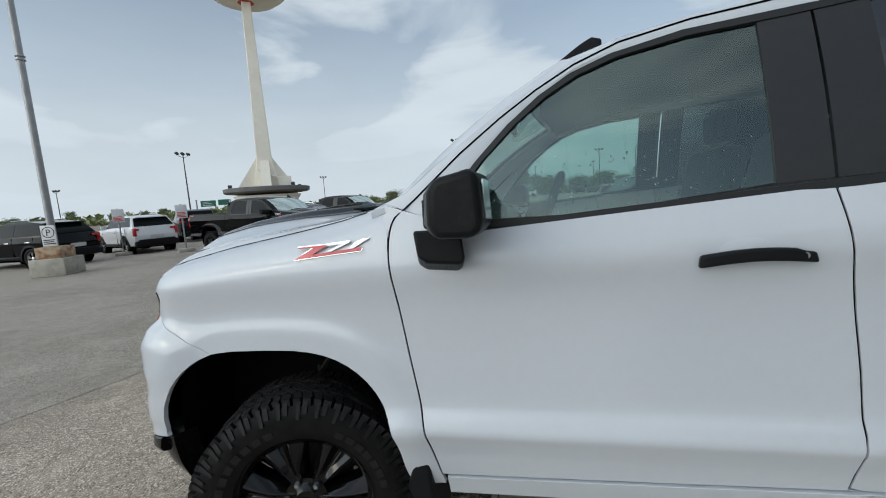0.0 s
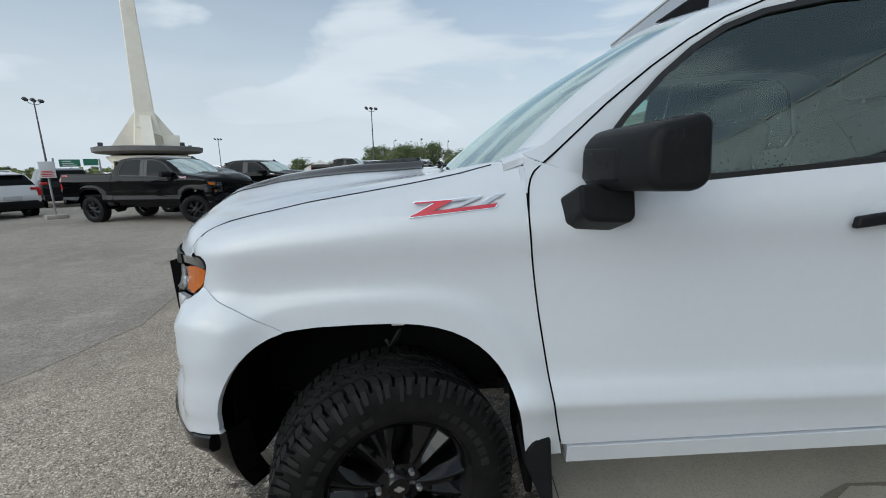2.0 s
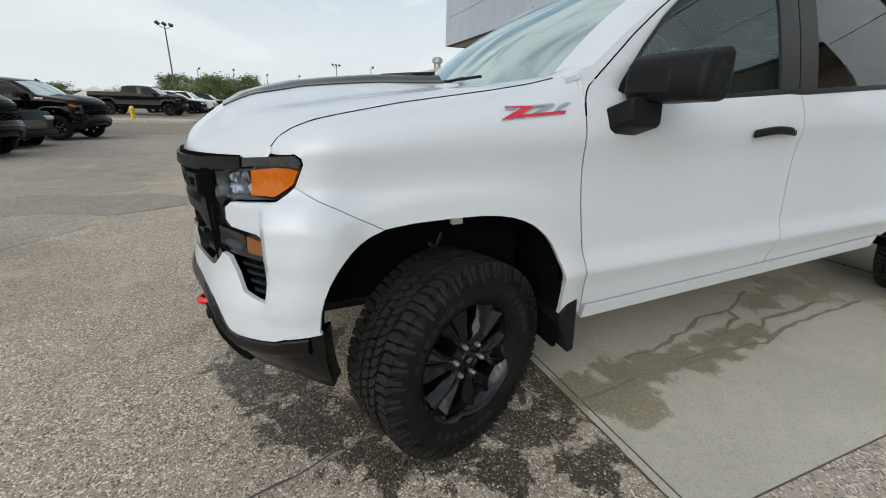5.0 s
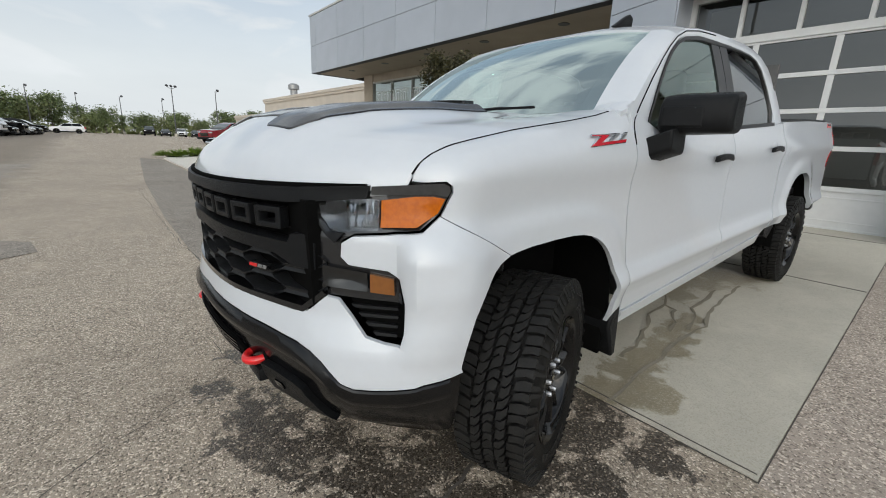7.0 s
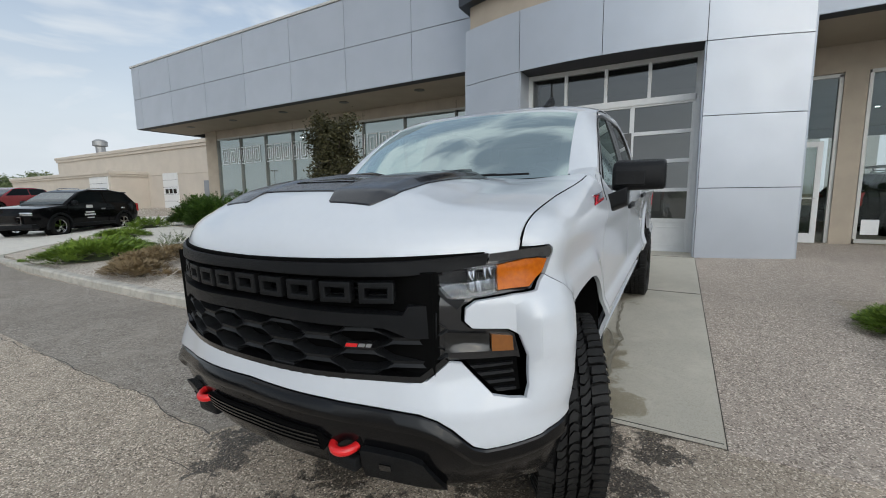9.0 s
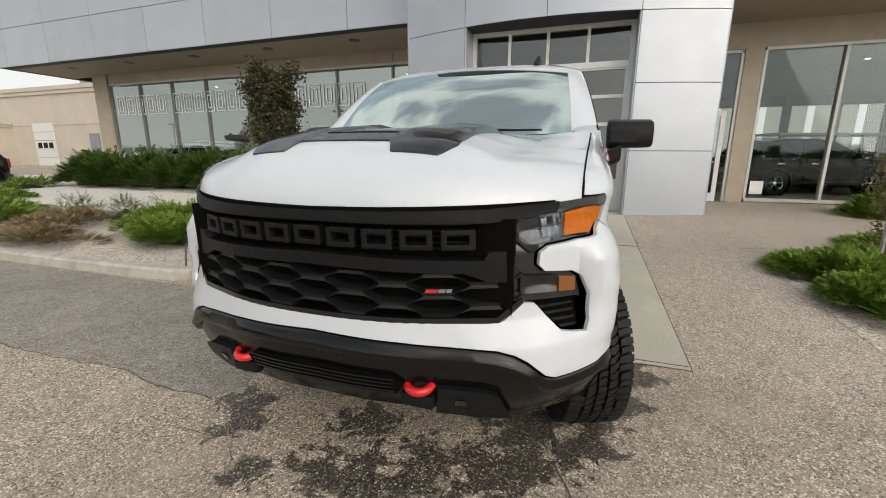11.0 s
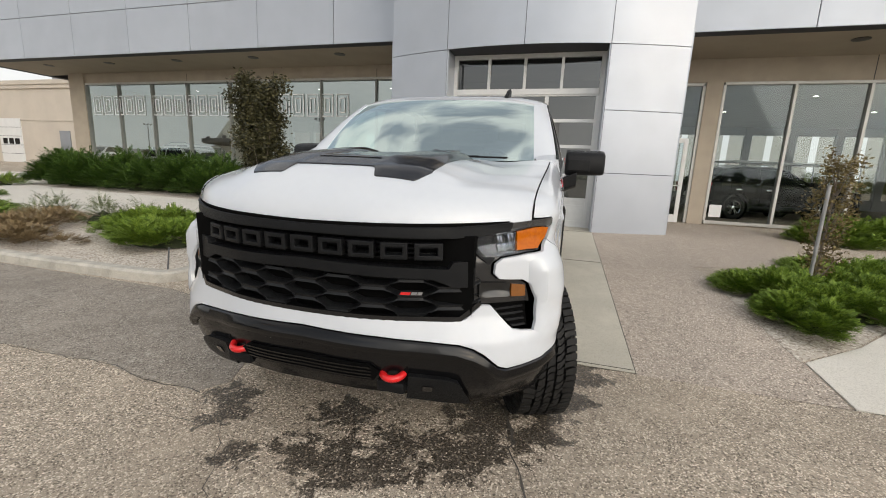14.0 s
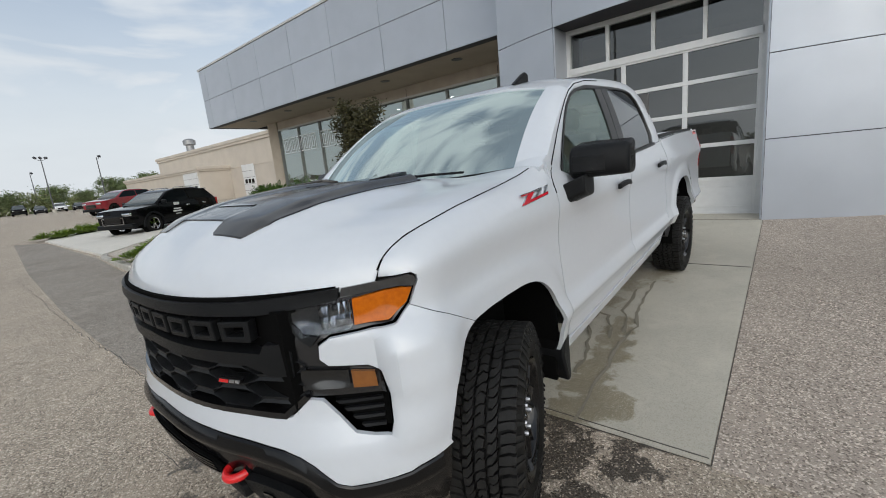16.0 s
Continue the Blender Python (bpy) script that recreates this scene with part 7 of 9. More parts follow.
def vehicle(name, style, paint, m, label, category, group="", rims=None, detail=True):
    """A parked vehicle: x to its tail, its front axle at 0, on its own level ground."""
    L, W, wb, fo, r, sill, belt, cab = STYLES[style]
    car = thing(name, label, category, m, group)
    RIMS[car.name] = rims or GLOSS
    w = W / 2

    def width(x, z):
        f = x + fo
        nose_in = 0.20 * clamp(1 - f / 0.55) ** 2 + 0.12 * clamp(1 - (L - f) / 0.45) ** 2
        return w - nose_in - 0.05 * clamp((0.62 - z) / 0.3) - 0.05 * clamp((z - belt[3][1] + 0.15) / 0.25) ** 2

    def arch(cx):
        n = 12
        return [(cx + (r + 0.06) * math.cos(math.pi * (1 - i / n)), max(sill, r + (r + 0.06) * math.sin(math.pi * (1 - i / n)))) for i in range(n + 1)]

    line = [(x - fo, z) for x, z in belt]
    under = [p for p in arch(wb)[::-1]] + [p for p in arch(0.0)[::-1]]
    outline = [line[0]] + line[1:] + [(line[-1][0] - 0.05, sill)] + under + [(line[0][0] + 0.08, sill)]
    bm = bmesh.new()
    prism(bm, outline, 1.0, lambda a, b, k: Vector((a, k, b)))
    for k in range(1, 8):
        bmesh.ops.bisect_plane(bm, geom=bm.verts[:] + bm.edges[:] + bm.faces[:], plane_co=Vector((0, k / 8, 0)), plane_no=Vector((0, 1, 0)), dist=1e-5)
    for z in (0.55, 0.7, 0.85, 1.0, 1.1, 1.2):
        bmesh.ops.bisect_plane(bm, geom=bm.verts[:] + bm.edges[:] + bm.faces[:], plane_co=Vector((0, 0, z)), plane_no=Vector((0, 0, 1)), dist=1e-5)
    for x in (-0.7, -0.5, -0.3, L - fo - 0.2, L - fo - 0.45, 0.6, 1.4, 2.2):
        bmesh.ops.bisect_plane(bm, geom=bm.verts[:] + bm.edges[:] + bm.faces[:], plane_co=Vector((x, 0, 0)), plane_no=Vector((1, 0, 0)), dist=1e-5)
    for v in bm.verts:
        k = (v.co.y - 0.5) * 2
        round_ = 0.05 * k * k * (1 if v.co.x < -fo + 0.4 else -1 if v.co.x > L - fo - 0.4 else 0)
        crown = 0.03 * (1 - k * k) if v.co.z > belt[3][1] - 0.12 else 0
        v.co = Vector((v.co.x + round_, k * width(v.co.x, v.co.z), v.co.z + crown))
    body = soften(part("body", bm, paint, car, "", 35), 0.035, 3, 35)
    # cabin with glass on all sides
    def cab_w(z):
        t = (z - cab[0][1]) / (cab[2][1] - cab[0][1])
        return w - 0.07 - 0.20 * t
    bm = bmesh.new()
    pts = [(x - fo, z) for x, z in cab]
    prism(bm, pts, 1.0, lambda a, b, k: Vector((a, (2 * k - 1) * cab_w(b), b)))
    soften(part("cabin", bm, paint, car, "", 35), 0.05, 3, 25)
    (x0, z0), (x1, z1), (x2, z2), (x3, z3), (x4, z4), (x5, z5) = pts
    top = z1 + (z2 - z1) * 0.2
    for s in (-1, 1):
        mid = lerp(x1, x4, 0.46)
        lowz = lambda x: lerp(z0, z5, (x - x0) / (x5 - x0)) + 0.06
        for a, b in (((x0 + 0.28, x1 + 0.10), (mid - 0.03, mid - 0.03)), ((mid + 0.03, mid + 0.03), (x5 - 0.25, x4 - 0.12))):
            bm = bmesh.new()
            q = [(a[0], lowz(a[0])), (b[0], lowz(b[0])), (b[1], top), (a[1], top)]
            prism(bm, q, 0.01, lambda p, z, k: Vector((p, s * (cab_w(z) + 0.004 + k * 0.3), z)))
            part("side_window", bm, CAR_GLASS, car)
        if detail:
            bm = bmesh.new()
            box(bm, (x0 + 0.30, s * (w + 0.02) - 0.09, z0 + 0.02), (x0 + 0.42, s * (w + 0.02) + 0.09, z0 + 0.17), 0.03)
            part("wing_mirror", bm, PLASTIC if paint is CAR_BLACK else paint, car, "", 40)
            for hx in (mid - 0.35, mid + 0.62):
                bm = bmesh.new()
                box(bm, (hx, s * (w - 0.005) - 0.02, z0 - 0.16), (hx + 0.2, s * (w - 0.005) + 0.02, z0 - 0.12), 0.01)
                part("door_handle", bm, paint if style != "crossover" else CHROME, body, "", 40)
            for sx in (x0 + 0.10, mid, x4 - 0.12 if style == "pickup" else x4 - 0.2):
                bm = bmesh.new()
                box(bm, (sx - 0.004, s * (w - 0.012) - 0.014, sill + 0.06), (sx + 0.004, s * (w - 0.012) + 0.014, z0 + 0.02))
                part("door_gap", bm, LINER, body)
        for x in (0.0, wb):
            simple_wheel(car, x, s * (w - 0.13), r, s)
            bm = bmesh.new()
            revolve(bm, [(r + 0.05, -0.12), (r + 0.05, 0.12)], 20, caps=False, m=Matrix.Translation((x, s * (w - 0.15), r)))
            part("wheel_liner", bm, LINER, car)
        # lamps
        bm = bmesh.new()
        zl = belt[1][1]
        box(bm, (-fo + 0.02, s * (w - 0.34) - 0.18, zl - 0.06), (-fo + 0.20, s * (w - 0.34) + 0.18, zl + 0.06), 0.03)
        part("headlamp", bm, SILVER, car, "", 40)
        bm = bmesh.new()
        zt = belt[6][1]
        if style == "pickup":
            box(bm, (L - fo - 0.08, s * (w - 0.17) - 0.06, zt - 0.42), (L - fo + 0.012, s * (w - 0.17) + 0.06, zt - 0.06), 0.02)
        elif style == "crossover":
            # an upright lamp that bends inwards at its top
            box(bm, (L - fo - 0.26, s * (w - 0.14) - 0.06, zt - 0.36), (L - fo - 0.02, s * (w - 0.14) + 0.055, zt - 0.02), 0.02)
            box(bm, (L - fo - 0.20, s * (w - 0.24) - 0.14, zt - 0.13), (L - fo - 0.012, s * (w - 0.24) + 0.06, zt - 0.04), 0.02)
        else:
            box(bm, (L - fo - 0.35, s * (w - 0.20) - 0.14, zt - 0.14), (L - fo - 0.01, s * (w - 0.20) + 0.14, zt - 0.02), 0.03)
        part("tail_lamp", bm, RED_LAMP, car, "", 40)
    for (xa, za), (xb, zb), shift, nm in (((x0, z0), (x1, z1), -0.012, "windshield"), ((x5, z5), (x4, z4), 0.012, "rear_window")):
        bm = bmesh.new()
        up = 0.5 if style == "pickup" and nm == "rear_window" else 0.12
        sheet(bm, 2, 4, lambda s_, t: Vector((lerp(lerp(xa, xb, 0.10), lerp(xa, xb, 0.93), s_) + shift, (2 * t - 1) * (cab_w(lerp(za, zb, lerp(0.1, 0.93, s_))) - 0.07), lerp(za, zb, lerp(0.10, 0.93, s_)) + 0.012)), (0, 0, -0.01))
        part(nm, bm, CAR_SCREEN if nm == "windshield" else CAR_GLASS, car, "", 60)
    bm = bmesh.new()
    zg = belt[1][1]
    box(bm, (-fo - 0.012, -w + 0.55, zg - 0.30), (-fo + 0.2, w - 0.55, zg - 0.04), 0.02)
    for k in range(4):
        box(bm, (-fo - 0.02, -w + 0.5, zg - 0.28 + 0.07 * k), (-fo + 0.1, w - 0.5, zg - 0.262 + 0.07 * k))
    part("grille", bm, GLOSS, car)
    bm = bmesh.new()
    box(bm, (-fo + 0.0, -w + 0.12, sill - 0.06), (-fo + 0.3, w - 0.12, sill + 0.12), 0.04)
    part("front_bumper", bm, PLASTIC, car, "", 40)
    bm = bmesh.new()
    box(bm, (L - fo - 0.22, -w + 0.10, sill - 0.04), (L - fo + 0.05, w - 0.10, sill + 0.20), 0.04)
    part("rear_bumper", bm, PLASTIC, car, "", 40)
    bm = bmesh.new()
    box(bm, (L - fo - 0.02, -0.26, sill + 0.30), (L - fo + 0.012, 0.26, sill + 0.44), 0.005)
    part("rear_plate", bm, PLATE, car)
    bm = bmesh.new()
    box(bm, (-0.5, -w + 0.25, sill - 0.12), (wb + 0.5, w - 0.25, sill + 0.1))
    part("underbody", bm, LINER, car)
    if style == "pickup":
        bm = bmesh.new()
        box(bm, (cab[5][0] - fo + 0.12, -w + 0.16, 1.385), (L - fo - 0.14, w - 0.16, 1.437), 0.02)
        part("bed_cover", bm, PLASTIC, car, "", 40)
    elif detail:
        bm = bmesh.new()
        box(bm, (x4 - 0.10, -cab_w(z4) + 0.10, z4 - 0.015), (x4 + 0.20, cab_w(z4) - 0.10, z4 + 0.03), 0.015)
        part("spoiler", bm, paint, car, "", 40)
        bm = bmesh.new()
        box(bm, (L - fo - 0.16, -w + 0.24, sill + 0.02), (L - fo + 0.055, w - 0.24, sill + 0.26), 0.03)
        part("rear_skirt", bm, PLASTIC, car, "", 40)
        for s in (-1, 1):
            bm = bmesh.new()
            box(bm, (r + 0.10, s * (w - 0.03) - 0.035, sill - 0.03), (wb - r - 0.10, s * (w - 0.03) + 0.035, sill + 0.09), 0.02)
            part("sill_cladding", bm, PLASTIC, car, "", 40)
            for cx in (0.0, wb):
                bm = bmesh.new()
                rim_ = [[bm.verts.new(Vector((cx + q * math.cos(a), s * y_, r + q * math.sin(a)))) for q, y_ in ((r + 0.045, w - 0.10), (r + 0.045, w + 0.012), (r + 0.115, w + 0.008), (r + 0.13, w - 0.06))] for a in (math.pi * (i / 14 * 1.12 - 0.06) for i in range(15))]
                for ra, rb in zip(rim_, rim_[1:]):
                    for k in range(3):
                        bm.faces.new((ra[k], ra[k + 1], rb[k + 1], rb[k]))
                part("arch_trim", bm, PLASTIC, car, "", 40)
            bm = bmesh.new()
            tube(bm, [(x2, s * (cab_w(z2) - 0.08), z2 + 0.0), (x2 + 0.1, s * (cab_w(z2) - 0.08), z2 + 0.05), (x3 - 0.05, s * (cab_w(z3) - 0.08), z3 + 0.05), (x3 + 0.05, s * (cab_w(z3) - 0.08), z3)], 0.016, 6)
            part("roof_rail", bm, CHROME if style == "crossover" else PLASTIC, car, "", 50)
    return car


def at(x, y, heading):
    """The pose of a vehicle whose front axle stands at a place; heading: degrees of its nose from -x, anticlockwise."""
    return pose(x, y, ground_z(x, y), 0, 0, heading)


# nose to +x: heading 180
row = "row of parked vehicles"


def repainted(source, m, label, paint, red, group=""):
    """A like pickup in another colour."""
    o = copy_thing(source, m)
    o.name = "black_pickup"
    tagged(o, label, "pickup truck", group)
    todo = list(o.children)
    while todo:
        c = todo.pop()
        todo += list(c.children)
        if c.type == "MESH" and c.material_slots:
            slot = c.material_slots[0]
            swap = {PAINT_WHITE: paint, GLASS_FRONT: CAR_GLASS, GLASS_DARK: CAR_GLASS, RED: red if "badge" not in c.name and "stroke" not in c.name else RED}.get(slot.material)
            if swap:
                slot.link = "OBJECT"
                slot.material = swap
    return o


truck2 = repainted(truck, at(-7.4, 10.75, 170), "glossy black crew cab pickup with black wheels", CAR_BLACK, PLASTIC)
vehicle("crossover", "crossover", CAR_CHARCOAL, at(-8.0, 13.6, 166), "charcoal crossover parked beside the black pickup", "car", row)
repainted(truck, at(-7.5, 17.0, 168), "black pickup with black wheels in the parked row", CAR_BLACK, PLASTIC, row)
vehicle("suv", "suv", CAR_RED, at(-9.3, 20.8, 169), "dark red sport utility vehicle in the parked row", "car", row)
repainted(truck, at(-7.9, 35.4, 174), "black pickup behind the hydrant", CAR_BLACK, PLASTIC, row)
for k, (st, pt, lb) in enumerate((("crossover", CAR_CHARCOAL, "charcoal crossover in the far row"), ("suv", CAR_WHITE, "white van-like vehicle in the far row"), ("sedan", CAR_BLACK, "black sedan in the far row"), ("suv", CAR_BLACK, "black vehicle in the far row"), ("sedan", CAR_WHITE, "white sedan in the far row"), ("sedan", CAR_CHARCOAL, "dark sedan in the far row"), ("crossover", CAR_BLACK, "black crossover in the far row"))):
    vehicle("parked_car", st, pt, at(-7.2 + 0.25 * k, 39.6 + 4.2 * k, 174), lb, "car", row, detail=False)
vehicle("crossover", "crossover", CAR_WHITE, at(-5.2, 93, 357), "white crossover standing across the far lot", "car", detail=False)
for k, (st, pt, lb) in enumerate((("suv", CAR_BLACK, "black vehicle far across the lot"), ("sedan", CAR_CHARCOAL, "dark sedan far across the lot"), ("crossover", CAR_WHITE, "white crossover far across the lot"), ("sedan", CAR_BLACK, "black sedan far across the lot"))):
    vehicle("parked_car", st, pt, at(8.0 + 2.7 * k, 100, 84), lb, "car", "cars far across the lot", detail=False)
vehicle("crossover", "crossover", CAR_BLACK, at(-19.6, 8.9, 3), "black crossover seen from behind beside a pole", "car", rims=CHROME)
vehicle("crossover", "crossover", CAR_WHITE, at(-19.2, 13.4, -20), "white crossover with red tail lamps", "car", rims=CHROME)
vehicle("suv", "suv", CAR_CHARCOAL, at(-21.5, 19.5, -38), "charcoal vehicle behind the white crossover", "car", detail=False)
vehicle("sedan", "sedan", CAR_GREY, at(-29, 12, 0), "grey sedan at the far side of the lot", "car", detail=False)
near_suv = vehicle("crossover", "crossover", CAR_BLACK, at(3.6, 18.25, 28), "glossy black crossover with white door lettering bars", "car", rims=CHROME)
vehicle("crossover", "crossover", CAR_RED, at(6.4, 36, 28), "dark red crossover behind the black one", "car", detail=False)
for x, z, w_, h_ in ((1.05, 0.98, 0.26, 0.11), (1.0, 0.80, 0.36, 0.05), (0.95, 0.70, 0.46, 0.06), (1.05, 0.60, 0.28, 0.035)):
    bm = bmesh.new()
    box(bm, (x, -0.958, z), (x + w_, -0.938, z + h_))
    part("door_decal", bm, PLATE, near_suv, "white lettering bar")
bm = bmesh.new()
for a in ((-0.93, -0.50, 0.46, -0.90, 0.50, 0.49), (-0.93, -0.50, 0.71, -0.90, 0.50, 0.735), (-0.93, -0.50, 0.46, -0.90, -0.47, 0.73), (-0.93, 0.47, 0.46, -0.90, 0.50, 0.73)):
    box(bm, a[:3], a[3:])
part("grille_surround", bm, CHROME, near_suv, "chrome grille surround", 30)
# shown inside, behind the glass
vehicle("suv", "suv", CAR_WHITE, pose(13.0, 14.2, 0.26, 0, 0, 70), "white sport utility vehicle standing in the showroom", "car")
c1 = vehicle("crossover", "crossover", CAR_BLACK, pose(14.4, -8.5, 0.26, 0, 0, 108), "black crossover standing in the showroom", "car", rims=CHROME)
c2 = vehicle("crossover", "crossover", CAR_WHITE, pose(12.4, 13.9, 0.26, 0, 0, 80), "white crossover standing in the showroom", "car", rims=CHROME)

# ---- lot furniture ----
GALV = material("galvanised steel pole", (0.33, 0.33, 0.33), 0.45, metal=0.6, vary=0.3, scale=6)
POLE_GREY = material("dark grey pole", (0.10, 0.10, 0.105), 0.5, vary=0.3, scale=4)
RUST = material("rusty painted box", (0.45, 0.36, 0.24), 0.8, vary=0.9, scale=7, dark=(0.22, 0.075, 0.025), bump=0.3, bump_scale=60)
ROUGH_CONCRETE = material("weathered concrete", (0.47, 0.44, 0.37), 0.9, vary=0.45, scale=5, fine=0.3, fine_scale=60, bump=0.5, bump_scale=40)
SIGN_WHITE = material("white sign face", (0.72, 0.72, 0.71), 0.5, vary=0.08, scale=10)
BLACK_INK = material("black ink", (0.02, 0.02, 0.02), 0.6)
LAMP_HEAD = material("dark lamp head", (0.05, 0.05, 0.055), 0.5, vary=0.2)


def light_pole(x, y, height, heads, turn, label="tall parking lot light pole with floodlight heads"):
    pole = thing("light_pole", label, "light pole", pose(x, y, ground_z(x, y), 0, 0, turn), "lot light poles")
    bm = bmesh.new()
    tube(bm, [(0, 0, 0), (0, 0, height * 0.5), (0, 0, height)], [0.11, 0.085, 0.06], 10)
    part("pole", bm, POLE_GREY, pole, "", 60)
    bm = bmesh.new()
    revolve(bm, [(0.30, 0.0), (0.30, 0.55), (0.26, 0.6)], 16, "Z")
    part("pole_base", bm, ROUGH_CONCRETE, pole, "", 40)
    for k in range(heads):
        a = math.pi * (k / max(heads - 1, 1)) if heads > 1 else 0
        dx = -0.75 * math.cos(a) if heads > 1 else 0.4
        bm = bmesh.new()
        tube(bm, [(0, 0, height - 0.35), (dx * 0.6, 0, height - 0.25), (dx, 0, height)], 0.03, 6)
        part("arm", bm, POLE_GREY, pole, "", 60)
        bm = bmesh.new()
        box(bm, (-0.22, -0.18, -0.14), (0.22, 0.18, 0.14), 0.05, 2, Matrix.Translation((dx, 0.05, height + 0.12)) @ Matrix.Rotation(radians(35), 4, "Y" if dx < 0 else "X"))
        part("lamp_head", bm, LAMP_HEAD, pole, "", 40)
    return pole


def from_eye(ex, ey, az, d):
    return ex - d * math.sin(radians(az)), ey + d * math.cos(radians(az))


for (ex, ey), az, d, h, heads in (((0.7, -2.1), 11.7, 62, 9.2, 3), ((0.7, -2.1), 45.6, 64, 8.9, 3), ((0.7, -2.1), 57.1, 115, 7.6, 3), ((0.7, -2.1), 30.0, 118, 8.8, 3), ((-0.95, -2.1), -7.5, 96, 9.0, 3), ((-0.95, -2.1), 7.9, 110, 7.8, 1), ((-0.95, -2.1), 0.7, 118, 7.8, 1), ((-1.3, -1.8), 4.1, 108, 7.9, 1), ((-1.3, -1.8), -3.0, 120, 8.0, 1), ((-1.3, -1.8), -6.7, 122, 8.2, 1), ((-1.3, -1.8), -12.0, 90, 8.4, 1)):
    x, y = from_eye(ex, ey, az, d)
    light_pole(x, y, h, heads, 20 * (int(d) % 5))
# the near pole on its concrete foot, with a parking sign
near_pole = thing("lamp_pole", "leaning steel pole on a concrete block with rusty box", "light pole", pose(-13.50, 6.84, 0, 0, 0, 25))
bm = bmesh.new()
box(bm, (-0.46, -0.46, 0), (0.46, 0.46, 0.52), 0.03)
part("concrete_block", bm, ROUGH_CONCRETE, near_pole, "weathered concrete foot", 40)
bm = bmesh.new()
box(bm, (-0.33, -0.33, 0.52), (0.33, 0.33, 0.86), 0.015)
part("steel_box", bm, RUST, near_pole, "rusty steel box", 40)
bm = bmesh.new()
tube(bm, [(0, 0, 0.8), (0.0, 0, 5), (0.02, 0, 11)], [0.10, 0.09, 0.075], 12)
part("pole", bm, GALV, near_pole, "", 60)
for z in (6.2, 6.3):
    bm = bmesh.new()
    revolve(bm, [(0.11, z), (0.12, z + 0.02), (0.11, z + 0.05)], 12, "Z", Matrix.Translation((0.005, 0, 0)))
    part("band", bm, GALV, near_pole)


def sign_face(parent, x, y, z, w, h, letter):
    bm = bmesh.new()
    box(bm, (x - w / 2, y - 0.008, z), (x + w / 2, y + 0.008, z + h), 0.004)
    face = part("sign_plate", bm, SIGN_WHITE, parent, "white parking sign plate", 30)
    if letter:
        cu = bpy.data.curves.new("letter", "FONT")
        cu.body, cu.size, cu.align_x, cu.extrude = "P", 0.26, "CENTER", 0.002
        tmp = bpy.data.objects.new("letter", cu)
        me = bpy.data.meshes.new_from_object(tmp)
        bpy.data.objects.remove(tmp)
        me.materials.append(BLACK_INK)
        o = new("sign_letter", me)
        o.parent, o.matrix_basis = face, pose(x, y - 0.012, z + h - 0.30, 90, 0, 0)
        bm = bmesh.new()
        revolve(bm, [(0.145, -0.012), (0.165, -0.012), (0.165, -0.006), (0.145, -0.006)], 28, "Y", Matrix.Translation((x, y, z + h - 0.21)), closed=True)
        part("sign_ring", bm, BLACK_INK, face)
        n, col, zz = 3, BLACK_INK, z + 0.06
    else:
        n, col, zz = 4, RED, z + 0.05
    for k in range(n):
        part("text_bar", boxes([((x - w * 0.4, y - 0.012, zz + 0.055 * k), (x + w * (0.4 - 0.1 * (k % 2)), y - 0.006, zz + 0.055 * k + 0.028))]), col, face)


sign_face(near_pole, -0.02, -0.13, 0.88, 0.38, 0.62, True)
for x, y in ((-16.8, 11.4), (-14.0, 11.9), (-22.5, 7.4)):
    post = thing("sign_post", "white lot sign on a thin steel post in a concrete foot", "sign", pose(x, y, 0, 0, 0, 52), "lot sign posts")
    bm = bmesh.new()
    tube(bm, [(0, 0, 0), (0, 0, 2.0)], 0.03, 8)
    part("post", bm, GALV, post, "", 60)
    bm = bmesh.new()
    box(bm, (-0.3, -0.3, 0), (0.3, 0.3, 0.14), 0.03)
    part("post_foot", bm, ROUGH_CONCRETE, post, "", 40)
    sign_face(post, 0, -0.045, 1.42, 0.42, 0.56, False)
# yellow hydrant on its island
YELLOW = material("yellow hydrant paint", (0.62, 0.40, 0.03), 0.5, vary=0.3, scale=12)
hy = thing("hydrant", "yellow fire hydrant on a concrete island", "hydrant", pose(-8.9, 29.2, ground_z(-8.9, 29.2) + 0.14))
bm = bmesh.new()
revolve(bm, [(0.16, 0), (0.16, 0.05), (0.11, 0.07), (0.11, 0.55), (0.14, 0.57), (0.14, 0.62), (0.10, 0.72), (0.03, 0.78)], 16, "Z")
part("barrel", bm, YELLOW, hy, "", 40)
for s in (-1, 1):
    bm = bmesh.new()
    revolve(bm, [(0.05, 0.09), (0.05, 0.19), (0.065, 0.19), (0.065, 0.23)], 12, "Y", Matrix.Translation((0, 0, 0.42)) @ Matrix.Diagonal((1, s, 1, 1)))
    part("outlet", bm, YELLOW, hy, "", 40)
slab("pavement_island", [(-12, 28.4), (-8, 28.2), (-5.6, 28.2), (-5.2, 28.8), (-5.7, 29.8), (-8, 30.2), (-12, 30.0)], ROUGH_CONCRETE, 0.14, 0.16, "worn concrete island")

